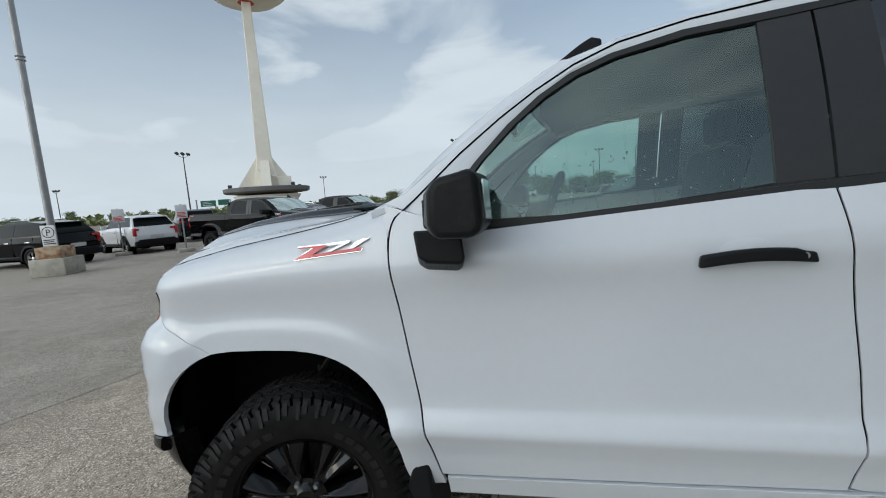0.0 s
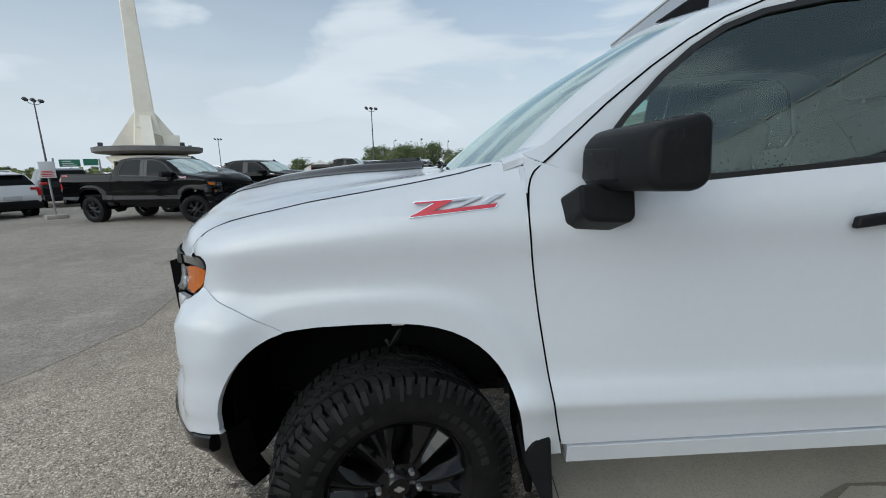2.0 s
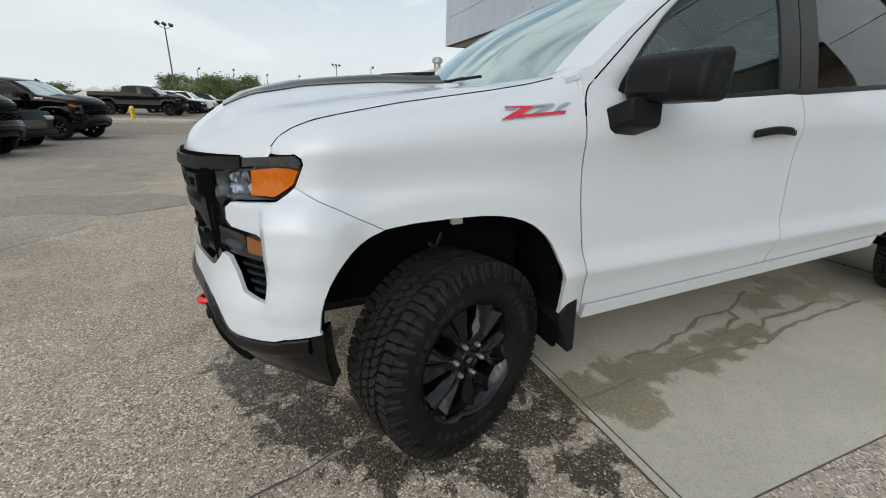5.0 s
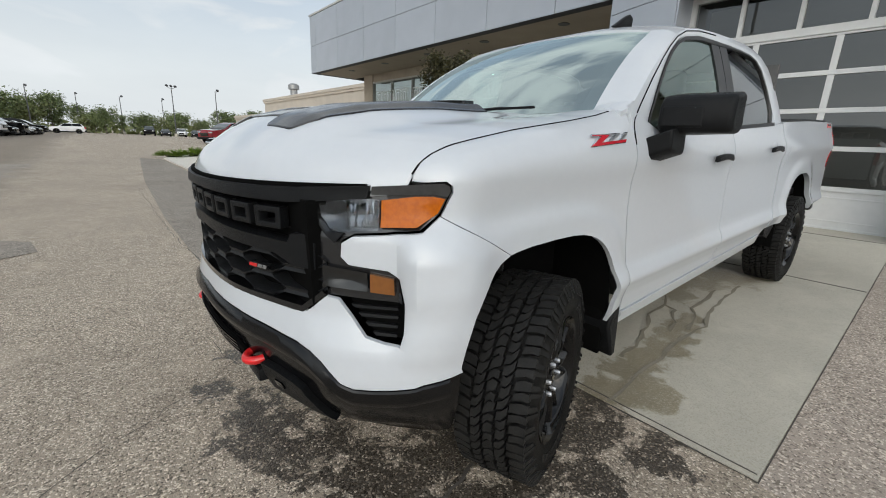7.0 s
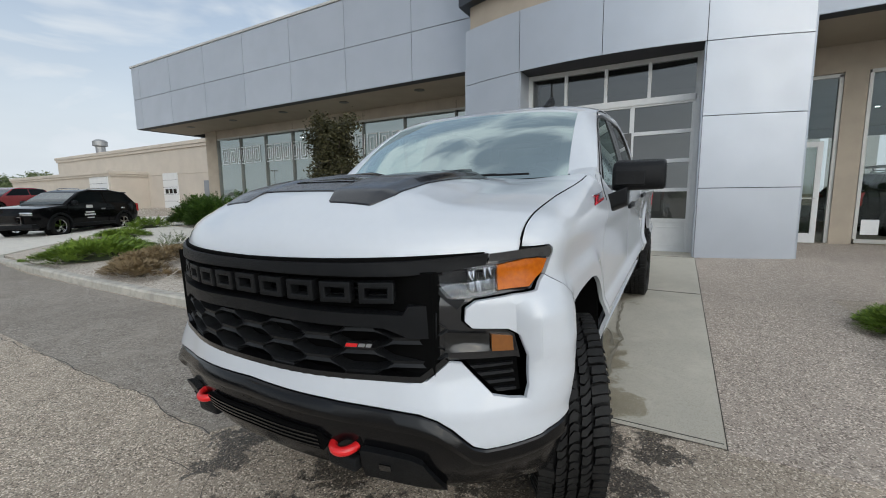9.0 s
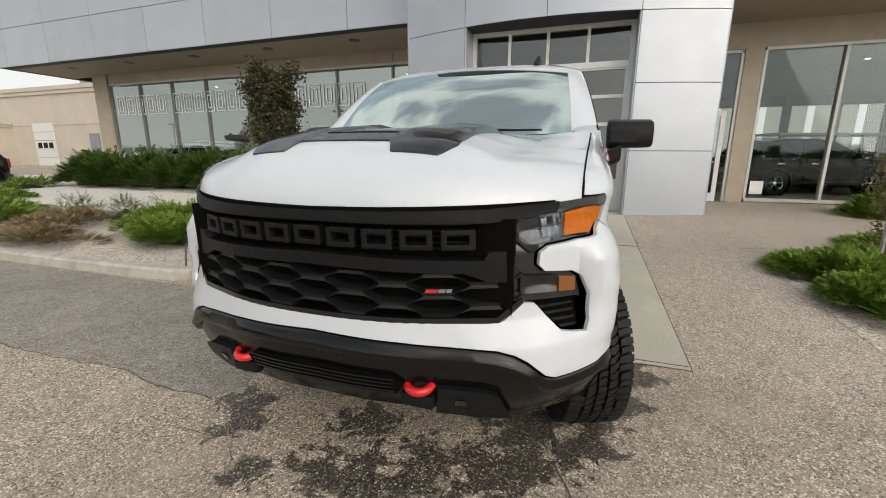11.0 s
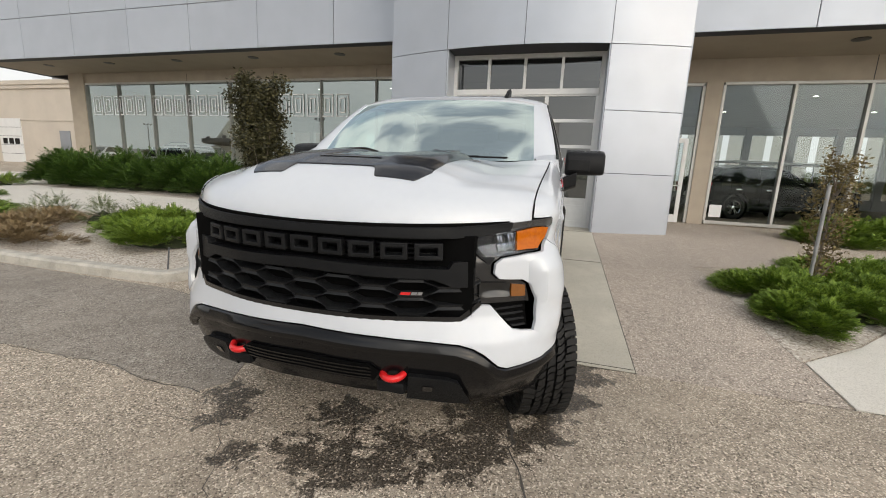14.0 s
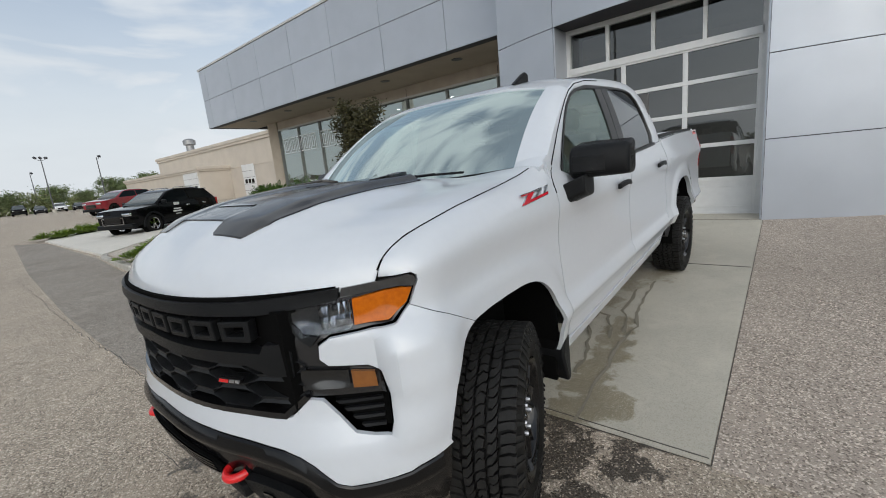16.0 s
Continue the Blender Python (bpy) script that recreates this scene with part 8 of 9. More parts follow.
# ---- the tower sign across the lot ----
CREAM = material("weathered cream concrete", (0.84, 0.80, 0.70), 0.85, vary=0.3, scale=0.5, fine=0.2, fine_scale=6, dark=(0.66, 0.58, 0.45))
RING_GREY = material("weathered grey rim", (0.16, 0.155, 0.15), 0.8, vary=0.4, scale=0.8)
RED_SIGN = material("faded red panel", (0.55, 0.09, 0.05), 0.6, vary=0.3, scale=0.6)
tx, ty = from_eye(0.7, -2.1, 36.9, 80)
tower = thing("tower_sign", "cream concrete tower with flared fins, dark disc and red top", "tower", pose(tx, ty, 0, 0, 0, 37))
bm = bmesh.new()
rows_ = [(0, 2.2), (6, 1.9), (10.6, 1.25), (22, 0.98), (37, 0.70)]
rings = []
for z, h in rows_:
    rings.append([bm.verts.new((sx * h, sy * h, z)) for sx, sy in ((-1, -1), (1, -1), (1, 1), (-1, 1))])
for a, b in zip(rings, rings[1:]):
    for k in range(4):
        bm.faces.new((a[k], a[(k + 1) % 4], b[(k + 1) % 4], b[k]))
bm.faces.new(rings[-1])
soften(part("shaft", bm, CREAM, tower, ""), 0.15)
for s in (-1, 1):
    bm = bmesh.new()
    prism(bm, [(1.0, 11.0), (4.9, 5.2), (5.0, 0.0), (1.5, 0.0)], 1.6, lambda a, b, w: Vector((s * a, w - 0.8, b)))
    part("fin", bm, CREAM, tower)
    bm = bmesh.new()
    prism(bm, [(1.0, 10.6), (4.6, 5.2), (1.5, 5.2)], 1.4, lambda a, b, w: Vector((w - 0.7, s * a, b)))
    part("fin", bm, CREAM, tower)
bm = bmesh.new()
revolve(bm, [(3.0, 4.2), (6.7, 4.55), (7.1, 4.75), (7.15, 5.35), (6.8, 5.45), (3.0, 5.4)], 48, "Z")
disc = part("disc", bm, RING_GREY, tower, "dark weathered disc", 40)
bm = bmesh.new()
revolve(bm, [(5.6, 4.1), (5.0, 3.2), (4.6, 0.0)], 40, "Z", caps=False)
part("drum", bm, CREAM, tower, "", 40)
bm = bmesh.new()
revolve(bm, [(0.8, 36.2), (4.5, 37.0), (6.6, 38.2), (6.6, 39.2), (3.0, 40.5)], 40, "Z")
part("saucer", bm, RED_SIGN, tower, "faded red saucer", 40)
bm = bmesh.new()
revolve(bm, [(2.0, 36.3), (5.2, 37.1), (6.4, 38.0), (6.2, 38.1), (2.0, 37.0)], 40, "Z")
part("saucer_under", bm, CREAM, tower, "", 40)
for a in (0.5, 2.2, 3.6, 5.4):
    bm = bmesh.new()
    box(bm, (6.4 * math.cos(a) - 0.3, 6.4 * math.sin(a) - 0.3, 5.4), (6.4 * math.cos(a) + 0.3, 6.4 * math.sin(a) + 0.3, 6.0), 0.1)
    part("floodlight", bm, LAMP_HEAD, disc)
bm = bmesh.new()
box(bm, (1.8, -2.6, 5.4), (4.0, -1.6, 7.2), 0.05)
tube(bm, [(1.9, -2.2, 7.0), (-1.2, -2.6, 8.4)], 0.12, 6)
part("plant_box", bm, CREAM, tower)
GREEN_SIGN = material("green road sign", (0.03, 0.16, 0.10), 0.5, vary=0.15, scale=2)
gx, gy = from_eye(0.7, -2.1, 43.0, 120)
gs = thing("road_sign", "green overhead road sign far beyond the lot", "sign", pose(gx, gy, 0, 0, 0, 43))
part("sign_panel", boxes([((-3.2, -0.1, 3.4), (0.2, 0.1, 4.9)), ((0.7, -0.1, 3.6), (3.2, 0.1, 5.0))], 0.05), GREEN_SIGN, gs)
part("sign_legs", boxes([((-4.2, -0.2, 0), (-3.9, 0.2, 5.2)), ((3.3, -0.2, 0), (3.6, 0.2, 5.0))]), GALV, gs)
for k in range(3):
    part("text_bar", boxes([((-2.7, -0.13, 3.65 + 0.4 * k), (-0.3 - 0.5 * k, -0.1, 3.78 + 0.4 * k))]), SIGN_WHITE, gs)
tx, ty = from_eye(0, -2.1, 18.0, 70)
tent = thing("tent", "white pitched event tent beyond the parked row", "tent", pose(tx, ty, 0, 0, 0, 20))
bm = bmesh.new()
prism(bm, [(-2.6, 0), (2.6, 0), (2.6, 1.7), (0, 3.0), (-2.6, 1.7)], 5.0, lambda a, b, w: Vector((a, w, b)))
part("canvas", bm, SIGN_WHITE, tent)

# a golf cart behind the crossover in the showroom, small markers in the beds, a notice on the glass
cart = thing("golf_cart", "white canopied golf cart standing in the showroom", "golf cart", pose(16.6, -8.3, 0.26, 0, 0, 110))
bm = bmesh.new()
box(bm, (-0.7, -0.6, 0.28), (1.6, 0.6, 0.62), 0.08, 3)
box(bm, (-0.75, -0.55, 0.5), (-0.35, 0.55, 0.95), 0.1, 3)
part("body", bm, CAR_CHARCOAL, cart, "", 40)
bm = bmesh.new()
box(bm, (0.35, -0.55, 0.62), (0.9, 0.55, 0.82), 0.05, 3)
box(bm, (0.85, -0.55, 0.75), (1.0, 0.55, 1.25), 0.05, 3)
part("seat", bm, CABIN, cart, "", 40)
bm = bmesh.new()
box(bm, (-0.75, -0.68, 1.88), (1.7, 0.68, 1.96), 0.035, 3)
part("canopy", bm, CAR_WHITE, cart, "white canopy", 40)
for x, y in ((-0.5, -0.55), (-0.5, 0.55), (1.45, -0.55), (1.45, 0.55)):
    bm = bmesh.new()
    tube(bm, [(x, y, 0.6), (x + 0.1, y, 1.9)], 0.02, 8)
    part("post", bm, GALV, cart, "", 50)
for x, y in ((-0.45, -0.5), (-0.45, 0.5), (1.25, -0.5), (1.25, 0.5)):
    bm = bmesh.new()
    revolve(bm, [(0.02, -0.09), (0.20, -0.09), (0.225, -0.06), (0.225, 0.06), (0.20, 0.09), (0.02, 0.09)], 20, "Y", Matrix.Translation((x, y, 0.225)))
    part("wheel", bm, RUBBER, cart, "", 40)
copy_thing(cart, pose(17.4, -10.9, 0.26, 0, 0, 112))
for x, y, h, mt, lb in ((3.97, -5.08, 0.34, SIGN_WHITE, "short white marker post in the junipers"), (5.54, -6.66, 0.40, POLE_GREY, "short dark marker post beside the walk"), (1.12, 3.30, 0.30, POLE_GREY, "short grey marker stake behind the kerb")):
    bm = bmesh.new()
    tube(bm, [(0, 0, -0.05), (0, 0.0, h - 0.01), (0, 0, h)], 0.013 if y < 0 else 0.009, 10)
    o = tagged(part("marker_post", bm, mt, None, lb, 50), category="post")
    o.matrix_basis = pose(x, y, 0.045 + 0.016 * x if y < 0 else ground_z(x, y) + 0.06, 4, 5, 0)
bm = boxes([((WALL_X - 0.004, -5.0, 0.48), (WALL_X + 0.004, -4.72, 0.80))])
tagged(part("window_notice", bm, SIGN_WHITE, None, "small white notice in the showroom window corner"), category="notice")

# ---- beige building next door ----
bx0 = 13.0
beige = thing("beige_building", "low beige stucco building with parapets and white doors", "building", pose(0, 0, 0))
part("wall", boxes([((bx0 + 5.5, 20.5, -0.2), (40, 62, 6.2))]), BEIGE, beige)
part("parapet", boxes([((bx0 + 5.38, 20.4, 5.75), (40, 62.1, 6.0)), ((bx0 + 5.30, 20.3, 6.0), (40, 62.2, 6.3))], 0.02), BEIGE, beige)
part("band", boxes([((bx0 + 5.46, 20.45, 3.6), (40, 62.05, 3.72))], 0.01), BEIGE, beige)
part("annex", boxes([((bx0 + 2.5, 42, -0.2), (bx0 + 6, 66, 3.9))]), BEIGE, beige)
part("annex_parapet", boxes([((bx0 + 2.38, 41.9, 3.5), (bx0 + 6, 66.1, 3.7)), ((bx0 + 2.30, 41.8, 3.7), (bx0 + 6, 66.2, 3.98))], 0.02), BEIGE, beige)
DOOR_WHITE = material("white overhead door", (0.66, 0.66, 0.65), 0.5, vary=0.1, scale=3)
for x, y, w, h, nm in ((bx0 + 5.5, 38.2, 2.4, 3.1, "overhead_door"), (bx0 + 5.5, 24.2, 1.6, 3.0, "dark_door"), (bx0 + 5.5, 32.6, 1.0, 2.4, "service_door"), (bx0 + 2.5, 44.2, 3.6, 2.9, "overhead_door")):
    z = ground_z(x - 3, y)
    d = part(nm, boxes([((x - 0.06, y - w / 2, z), (x + 0.02, y + w / 2, z + h))], 0.01), DOOR_WHITE if nm == "overhead_door" else GREY_B if nm == "dark_door" else CAR_GREY, beige, "white sectional door" if nm == "overhead_door" else "")
    if nm == "overhead_door":
        for k in range(1, 5):
            part("door_line", boxes([((x - 0.07, y - w / 2, z + h * k / 5 - 0.012), (x - 0.055, y + w / 2, z + h * k / 5 + 0.012))]), JOINT, d)
        part("door_windows", boxes([((x - 0.072, y - w * 0.38 + 0.27 * w * k, z + h * 0.42), (x - 0.055, y - w * 0.38 + 0.27 * w * k + 0.2 * w, z + h * 0.55)) for k in range(3)]), CAR_GLASS, d)
part("roof_unit", boxes([((bx0 + 9, 30, 6.2), (bx0 + 13, 34, 7.2)), ((bx0 + 8.5, 37, 6.2), (bx0 + 9.7, 38.2, 7.4))], 0.05), GALV, beige)
bm = bmesh.new()
revolve(bm, [(0.45, 6.2), (0.45, 7.4), (0.7, 7.5), (0.7, 8.0), (0.4, 8.2)], 16, "Z", Matrix.Translation((bx0 + 7.5, 56, 0)))
part("roof_vent", bm, GALV, beige, "", 40)

# ---- plants ----
def leaf_material(name, a, b, rough=0.6):
    m = bpy.data.materials.new(name)
    m.use_nodes = True
    n, l = m.node_tree.nodes, m.node_tree.links
    p = n["Principled BSDF"]
    p.inputs["Roughness"].default_value, p.inputs["Specular IOR Level"].default_value = rough, 0.18
    geo = n.new("ShaderNodeNewGeometry")
    mix = n.new("ShaderNodeMix")
    mix.data_type = "RGBA"
    mix.inputs["A"].default_value, mix.inputs["B"].default_value = (*a, 1), (*b, 1)
    l.new(geo.outputs["Random Per Island"], mix.inputs["Factor"])
    l.new(mix.outputs["Result"], p.inputs["Base Color"])
    return m


JUNIPER = leaf_material("juniper green", (0.055, 0.105, 0.012), (0.225, 0.315, 0.045))
JUNIPER_DARK = leaf_material("dark juniper", (0.020, 0.052, 0.009), (0.085, 0.145, 0.024))
DRY = leaf_material("dry ground cover", (0.15, 0.112, 0.058), (0.28, 0.205, 0.115))
SAGE = leaf_material("grey green perennials", (0.08, 0.11, 0.05), (0.20, 0.22, 0.10))
PLUM = leaf_material("dark bronze leaves", (0.022, 0.022, 0.010), (0.085, 0.078, 0.036), 0.45)
AUTUMN = leaf_material("sparse brown green leaves", (0.09, 0.07, 0.03), (0.22, 0.17, 0.07))
FAR_GREEN = leaf_material("far tree leaves", (0.080, 0.108, 0.044), (0.195, 0.232, 0.100))
FAR_OLIVE = leaf_material("far olive leaves", (0.11, 0.13, 0.05), (0.24, 0.26, 0.11))
# near-black green: the shade inside the shrubs, put into a colour
SHRUB_SHADE = material("painted shade inside shrubs", (0.030, 0.038, 0.014), 0.95, vary=0.6, scale=30, bump=0.8, bump_scale=60)
BARK = material("grey bark", (0.20, 0.165, 0.13), 0.9, vary=0.5, scale=12, bump=0.6, bump_scale=60)


def spray(vs, fs, base, way, length, width, rng, n=7):
    """A feathery flat twig: slender leaves in pairs along a way that rises and droops at its tip."""
    side = way.cross(Vector((rng.uniform(-0.4, 0.4), rng.uniform(-0.4, 0.4), 1))).normalized()
    over = side.cross(way)
    for k in range(n):
        t = (k + 0.2) / n
        p = base + way * (length * t) + over * (0.22 * length * t * (1 - t))
        for s in (-1, 1):
            d = (way + side * s * 0.75 + over * rng.uniform(-0.25, 0.35)).normalized()
            tip = p + d * width * (1.2 - 0.7 * abs(t - 0.35))
            q = over.cross(d) * width * 0.15
            i = len(vs)
            mid = p.lerp(tip, 0.45)
            vs += [p, mid + q, tip, mid - q]
            fs.append((i, i + 1, i + 2, i + 3))


def bush(name, x, y, rx, ry, h, mat_, seed, label, count=420, length=0.20, width=0.055, zbase=None, group=""):
    """A spreading shrub: lumps of branches whose ends carry short leaves, over a dark dome that stands in for the shade
    inside.
    """
    rng = random.Random(seed)
    vs, fs = [], []
    lumps = []
    for k in range(max(9, int(16 * rx * ry / 0.4))):
        a, r = rng.uniform(0, 2 * math.pi), math.sqrt(rng.random()) * 0.92
        lumps.append((r * math.cos(a), r * math.sin(a), rng.uniform(0.22, 0.36), rng.uniform(0.75, 1.1)))
    top = lambda r: h * (1 - min(r, 1.0) ** 2.6)
    for k in range(count):
        lx, ly, lr, lift = lumps[rng.randrange(len(lumps))]
        a, q = rng.uniform(0, 2 * math.pi), math.sqrt(rng.random())
        ex, ey = lx + lr * q * math.cos(a), ly + lr * q * math.sin(a)
        r = math.hypot(lx, ly)
        pz = (top(r) * lift + 0.03) * (1 - 0.55 * q * q) * rng.uniform(0.62, 1.0)
        away = Vector((ex * 0.6 + math.cos(a) * q * 0.9, ey * 0.6 + math.sin(a) * q * 0.9, 0.55 - 0.35 * q + rng.uniform(-0.15, 0.25))).normalized()
        spray(vs, fs, Vector((ex * rx, ey * ry, max(pz, 0.015))), away, length * rng.uniform(0.6, 1.25), width, rng)
    me = bpy.data.meshes.new(name)
    me.from_pydata([tuple(v) for v in vs], [], fs)
    me.materials.append(mat_)
    ob = thing(name, label, "shrub", pose(x, y, ground_z(x, y) + 0.05 if zbase is None else zbase), group)
    f = new("foliage", me)
    f.parent = ob
    tagged(f, kind="stuff")
    bm = bmesh.new()
    for k in range(7):
        a = 2 * math.pi * k / 7 + rng.random()
        tube(bm, [(0, 0, 0), (rx * 0.3 * math.cos(a), ry * 0.3 * math.sin(a), h * 0.35), (rx * 0.7 * math.cos(a), ry * 0.7 * math.sin(a), h * 0.45)], [0.018, 0.012, 0.005], 5)
    part("stems", bm, BARK, ob)
    # added dome that fills the gaps, coloured as the shade under the leaves
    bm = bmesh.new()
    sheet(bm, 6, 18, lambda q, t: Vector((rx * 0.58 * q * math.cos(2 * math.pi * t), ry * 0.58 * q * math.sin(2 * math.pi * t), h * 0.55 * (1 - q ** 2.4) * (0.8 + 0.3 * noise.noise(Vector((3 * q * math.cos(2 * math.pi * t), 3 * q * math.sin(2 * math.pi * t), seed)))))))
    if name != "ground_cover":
        part("inner_growth", bm, SHRUB_SHADE, ob, "", 40)
    return ob


low = lambda x: 0.045 + 0.016 * x + 0.02
# bed beside the apron
for k, (x, y, rx, ry, h, c) in enumerate(((2.2, -3.34, 0.58, 0.34, 0.17, 1000), (3.05, -3.5, 0.85, 0.55, 0.21, 1700), (2.7, -3.88, 0.58, 0.42, 0.18, 1000), (3.6, -4.35, 0.9, 0.72, 0.22, 1700), (4.55, -5.0, 0.9, 0.8, 0.23, 1400), (4.9, -5.8, 0.55, 0.5, 0.2, 700))):
    bush("juniper", x, y, rx, ry, h, JUNIPER, 20 + k, "low spreading bright green juniper in gravel", int(c * 2.6), 0.12, 0.040, low(x), "junipers by the apron")
for k, (x, y) in enumerate(((8.0, -6.5), (8.5, -7.6), (8.6, -8.9), (7.8, -12.5), (9.0, -14.5))):
    bush("juniper", x, y, 0.8, 0.75, 0.5, JUNIPER, 40 + k, "green juniper below the showroom window", 1900, 0.20, 0.060, low(x), "junipers by the window")
# beds behind the kerb
for k, (x, y, rx, ry, h, c) in enumerate(((2.2, 4.6, 0.62, 0.9, 0.30, 1500), (2.9, 5.6, 0.75, 0.9, 0.33, 1300), (2.9, 4.4, 0.6, 0.6, 0.3, 700), (2.0, 9.4, 1.0, 0.8, 0.32, 1100), (2.6, 10.6, 0.9, 1.1, 0.32, 700), (4.3, 13.7, 0.6, 0.9, 0.22, 600))):
    bush("juniper", x, y, rx, ry, h, JUNIPER, 60 + k, "low green juniper behind the kerb", int(c * 2.3), 0.12, 0.042, ground_z(x, y) + 0.08, "junipers behind the kerb")
for k, (x, y, rx, ry) in enumerate(((1.45, 6.4, 0.45, 0.8), (2.0, 7.3, 0.6, 0.7), (2.6, 7.8, 0.6, 0.7))):
    bush("ground_cover", x, y, rx, ry, 0.22, DRY, 80 + k, "dry brown ground cover in gravel", 1500, 0.10, 0.03, ground_z(x, y) + 0.08, "dry ground cover")
for k, (x, y) in enumerate(((3.0, 7.0), (3.2, 8.6), (3.3, 6.4))):
    bush("perennial", x, y, 0.4, 0.45, 0.42, SAGE, 90 + k, "grey green perennial tuft in gravel", 320, 0.18, 0.03, ground_z(x, y) + 0.08)
for k in range(6):
    y = 9.3 + 1.35 * k
    bush("hedge_juniper", 7.9 + 0.2 * (k % 2), y, 1.0, 0.95, 1.2, JUNIPER_DARK, 100 + k, "dark green juniper hedge under the windows", 2600, 0.26, 0.075, None, "hedge junipers")
for k, (x, y, rx, ry, h) in enumerate(((6.3, 16.4, 0.7, 0.6, 0.35), (8.8, 17.6, 0.5, 0.5, 0.9), (1.9, 23.2, 0.7, 0.6, 0.3), (2.9, 23.3, 0.8, 0.6, 0.3), (3.9, 23.6, 0.8, 0.6, 0.3))):
    bush("shrub", x, y, rx, ry, h, JUNIPER, 120 + k, "green shrub beside the concrete drive", 600, 0.20, 0.055)


def leafy(name, x, y, height, crown, mat_, seed, label, leaves, leaf, low_, spread, zbase=None, limbs=9, trunk=0.05):
    """A tree: a tapered trunk, limbs, and leaves about the ends of twigs."""
    rng = random.Random(seed)
    tree = thing(name, label, "tree", pose(x, y, ground_z(x, y) if zbase is None else zbase))
    bm = bmesh.new()
    tube(bm, [(0, 0, 0), (0.02, 0.01, height * 0.4), (-0.01, 0.02, height * 0.92)], [trunk, trunk * 0.75, trunk * 0.2], 8)
    ends = []
    for k in range(limbs):
        t = lerp(low_, 0.85, k / max(limbs - 1, 1))
        a = k * 2.4 + rng.uniform(-0.3, 0.3)
        z0 = height * t
        ln = crown * rng.uniform(0.7, 1.05) * math.sin(math.pi * clamp(0.22 + 0.68 * (t - low_) / (1 - low_ + 1e-3)))
        e = Vector((math.cos(a) * ln, math.sin(a) * ln, min(z0 + ln * spread, height * 0.98)))
        mid = Vector((math.cos(a) * ln * 0.5, math.sin(a) * ln * 0.5, lerp(z0, e.z, 0.45)))
        tube(bm, [(0, 0, z0), mid, e], [trunk * 0.4, trunk * 0.25, trunk * 0.08], 5)
        for j in range(4):
            f = mid.lerp(e, j / 3) + Vector((rng.gauss(0, 0.14), rng.gauss(0, 0.14), rng.gauss(0.05, 0.14))) * crown
            ends.append(f)
            tube(bm, [mid.lerp(e, j / 4), f], [trunk * 0.12, trunk * 0.05], 4)
    ends.append(Vector((0, 0, height * 0.95)))
    part("trunk", bm, BARK, tree, "", 60)
    vs, fs = [], []
    for k in range(leaves):
        c = ends[rng.randrange(len(ends))] + Vector((rng.gauss(0, 1), rng.gauss(0, 1), rng.gauss(0, 1.2))) * crown * 0.17
        d = Vector((rng.gauss(0, 1), rng.gauss(0, 1), rng.gauss(0, 0.7))).normalized()
        e = d.cross(Vector((rng.gauss(0, 1), rng.gauss(0, 1), rng.gauss(0, 1)))).normalized()
        i = len(vs)
        s = leaf * rng.uniform(0.6, 1.2)
        vs += [c - d * s, c + e * s * 0.45, c + d * s, c - e * s * 0.45]
        fs.append((i, i + 1, i + 2, i + 3))
    me = bpy.data.meshes.new("crown")
    me.from_pydata([tuple(v) for v in vs], [], fs)
    me.materials.append(mat_)
    o = new("crown", me)
    o.parent = tree
    return tree


leafy("columnar_tree", 3.6, 4.0, 2.42, 0.43, PLUM, 3, "narrow dark bronze leaved tree in the gravel bed", 19000, 0.034, 0.12, 2.0, ground_z(3.6, 4.0) + 0.07, 20)
young = leafy("young_tree", 3.4, -3.95, 1.62, 0.24, AUTUMN, 5, "thin young tree tied to a grey stake", 2600, 0.024, 0.03, 2.2, low(3.4), 22, 0.022)
bm = bmesh.new()
tube(bm, [(-0.14, 0.14, -0.05), (-0.12, 0.13, 1.30)], 0.02, 8)
part("stake", bm, GALV, young, "grey wooden stake", 60)
bm = bmesh.new()
tube(bm, [(-0.13, 0.135, 0.75), (0, 0.02, 0.77), (0.02, -0.02, 0.75)], 0.008, 6)
part("tie", bm, RUBBER, young)

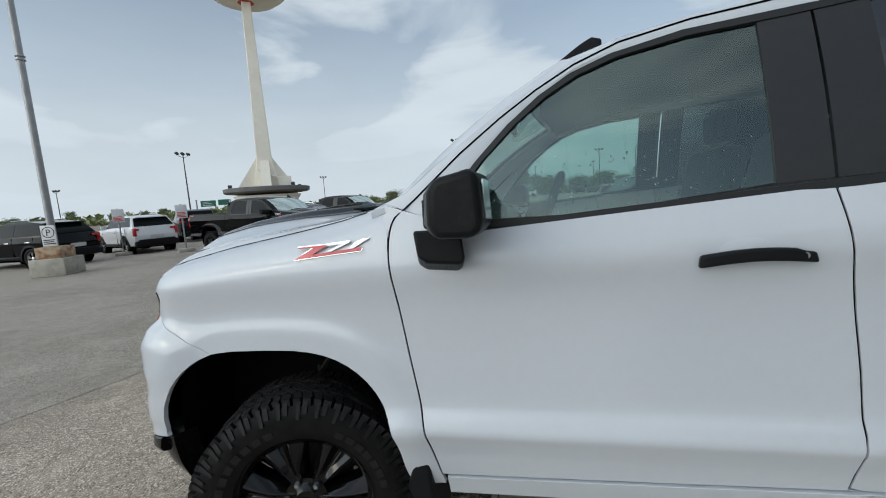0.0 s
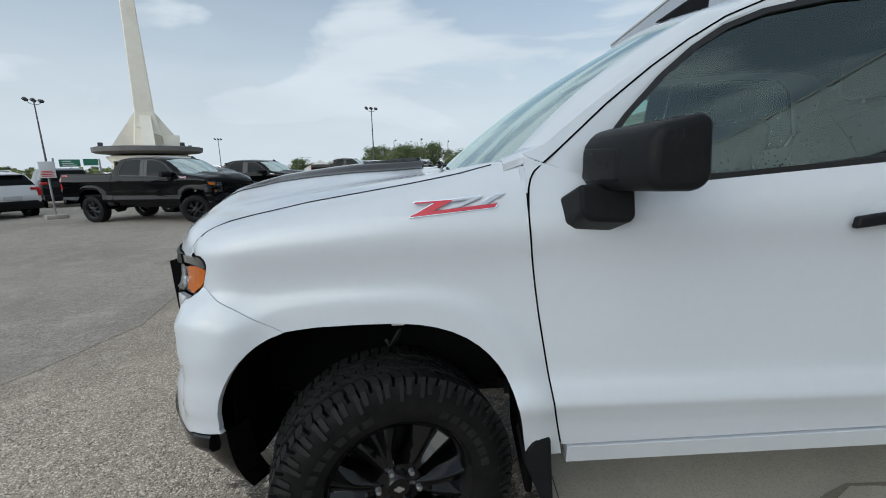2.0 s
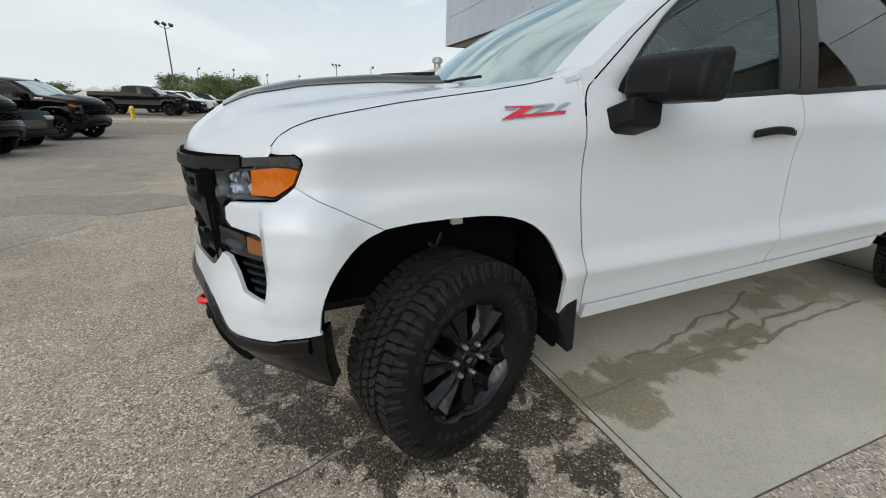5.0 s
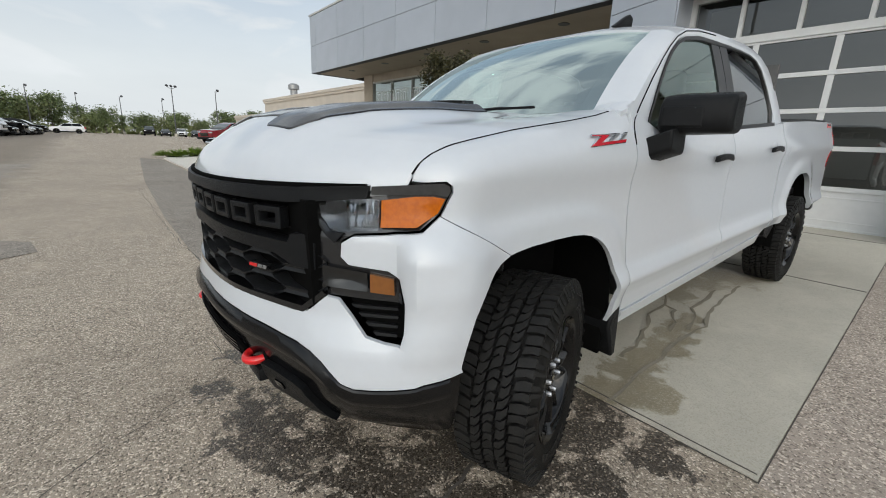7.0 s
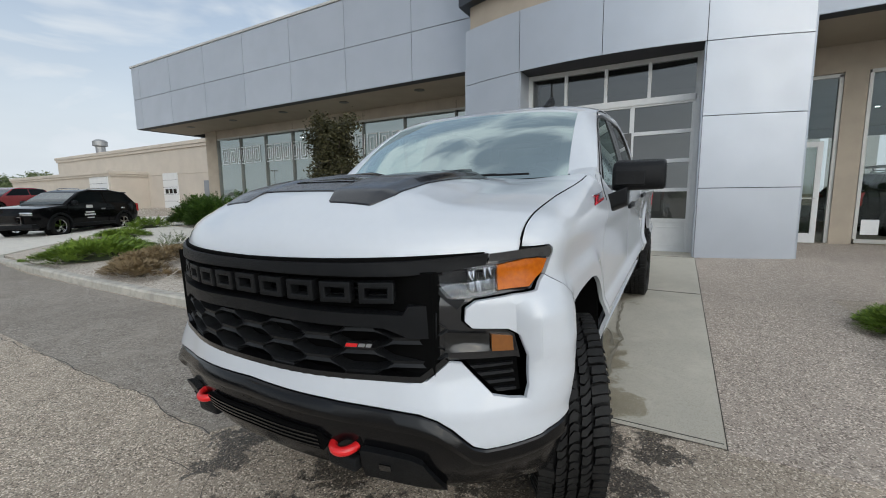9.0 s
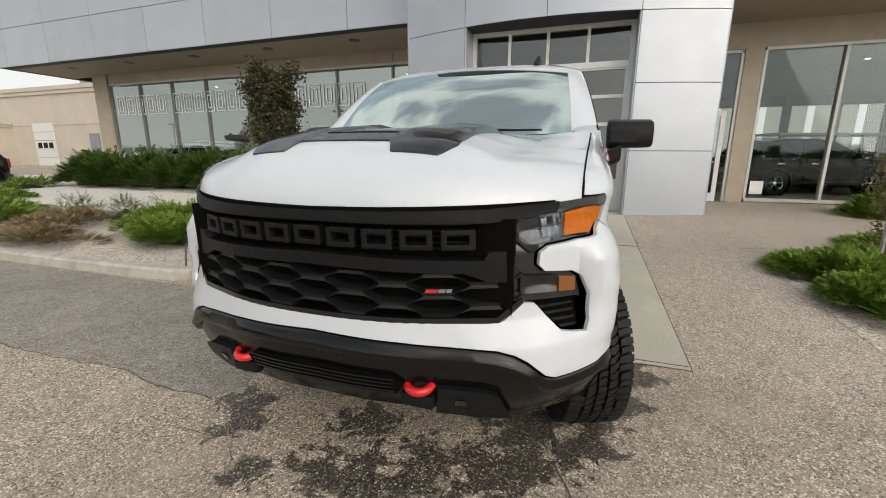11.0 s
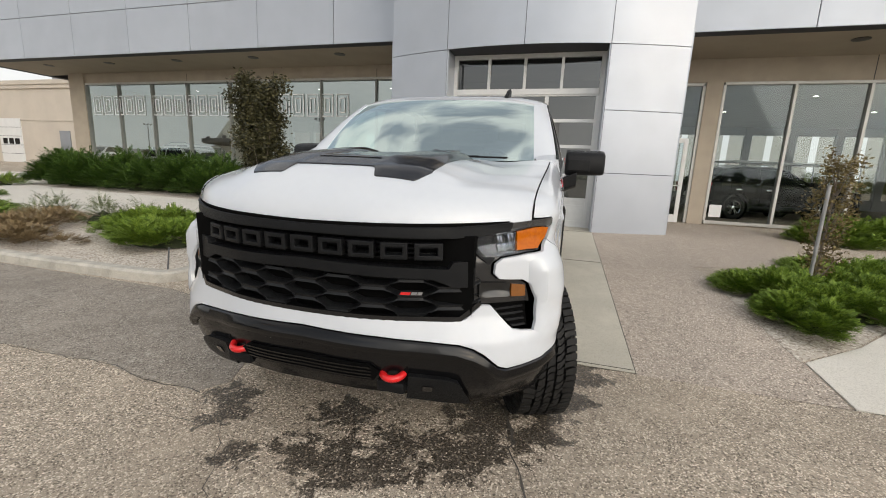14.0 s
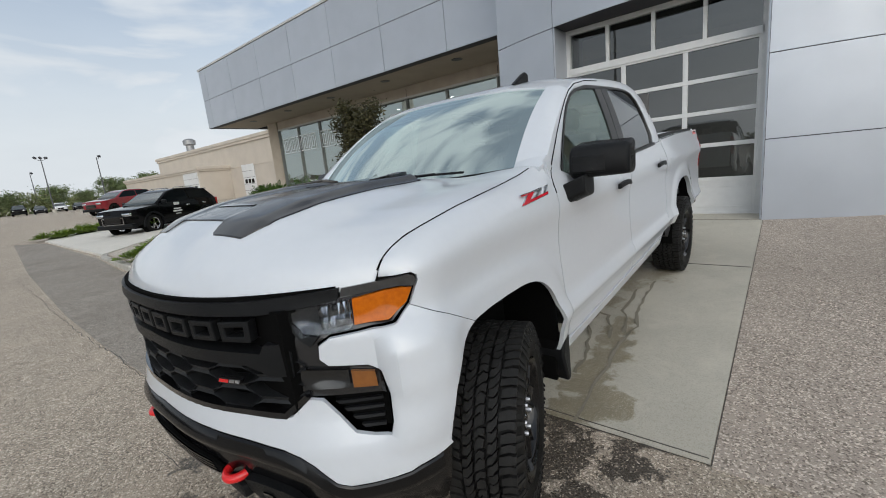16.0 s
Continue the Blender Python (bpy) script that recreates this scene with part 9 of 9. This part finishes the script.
# far trees: three grown ones, repeated
stock = [leafy("far_tree", -40, 104, 7.5, 3.2, FAR_GREEN, 11, "leafy green tree beyond the lot", 2200, 0.30, 0.25, 0.6, 0.6, 12, 0.16),
         leafy("far_tree", -30, 106, 6.2, 3.6, FAR_OLIVE, 12, "leafy olive tree beyond the lot", 2200, 0.30, 0.2, 0.5, 0.6, 12, 0.15),
         leafy("far_tree", -20, 103, 8.6, 2.8, FAR_GREEN, 13, "tall green tree beyond the lot", 2200, 0.28, 0.25, 0.8, 0.6, 12, 0.16)]
for o in stock:
    tagged(o, group="trees beyond the lot")
rng = random.Random(4)
for k in range(150):
    az = lerp(-22, 100, k / 149) + rng.uniform(-0.7, 0.7)
    d = rng.uniform(108, 135) if az < 25 else rng.uniform(125, 165)
    x, y = from_eye(0, -2, az, d)
    sc = rng.uniform(0.42, 0.85) if az < 12 else rng.uniform(0.22, 0.42)
    t = copy_thing(stock[rng.randrange(3)], pose(x, y, (0.5 if y > 60 else 0.0), 0, 0, rng.uniform(0, 360)))
    t.scale = (sc * 1.15, sc * 1.15, sc)
for k in range(60):
    # the belt goes on unseen round the back, added for the reflections
    az = lerp(105, 250, k / 59)
    x, y = from_eye(0, -2, az, rng.uniform(90, 130))
    t = copy_thing(stock[rng.randrange(3)], pose(x, y, 0, 0, 0, rng.uniform(0, 360)))
    sc = rng.uniform(0.3, 0.5)
    t.scale = (sc * 1.2, sc * 1.2, sc)
for o in stock:
    o.scale = (0.55, 0.55, 0.45)
# low scrub that closes the foot of the tree belt
vs, fs = [], []
for k in range(9000):
    az = lerp(-24, 252, rng.random())
    x, y = from_eye(0, -2, az, rng.uniform(120, 170))
    c = Vector((x, y, 0.5 + 2.6 * rng.random() ** 1.5))
    d = Vector((rng.gauss(0, 1), rng.gauss(0, 1), rng.gauss(0, 0.6))).normalized() * rng.uniform(0.5, 1.1)
    e = d.cross(Vector((rng.gauss(0, 1), rng.gauss(0, 1), rng.gauss(0, 1)))).normalized() * 0.6
    i = len(vs)
    vs += [c - d, c + e, c + d, c - e]
    fs.append((i, i + 1, i + 2, i + 3))
me = bpy.data.meshes.new("scrub")
me.from_pydata([tuple(v) for v in vs], [], fs)
me.materials.append(FAR_OLIVE)
tagged(new("scrub", me), "low olive scrub at the edge of the lot", "shrubs", kind="stuff")
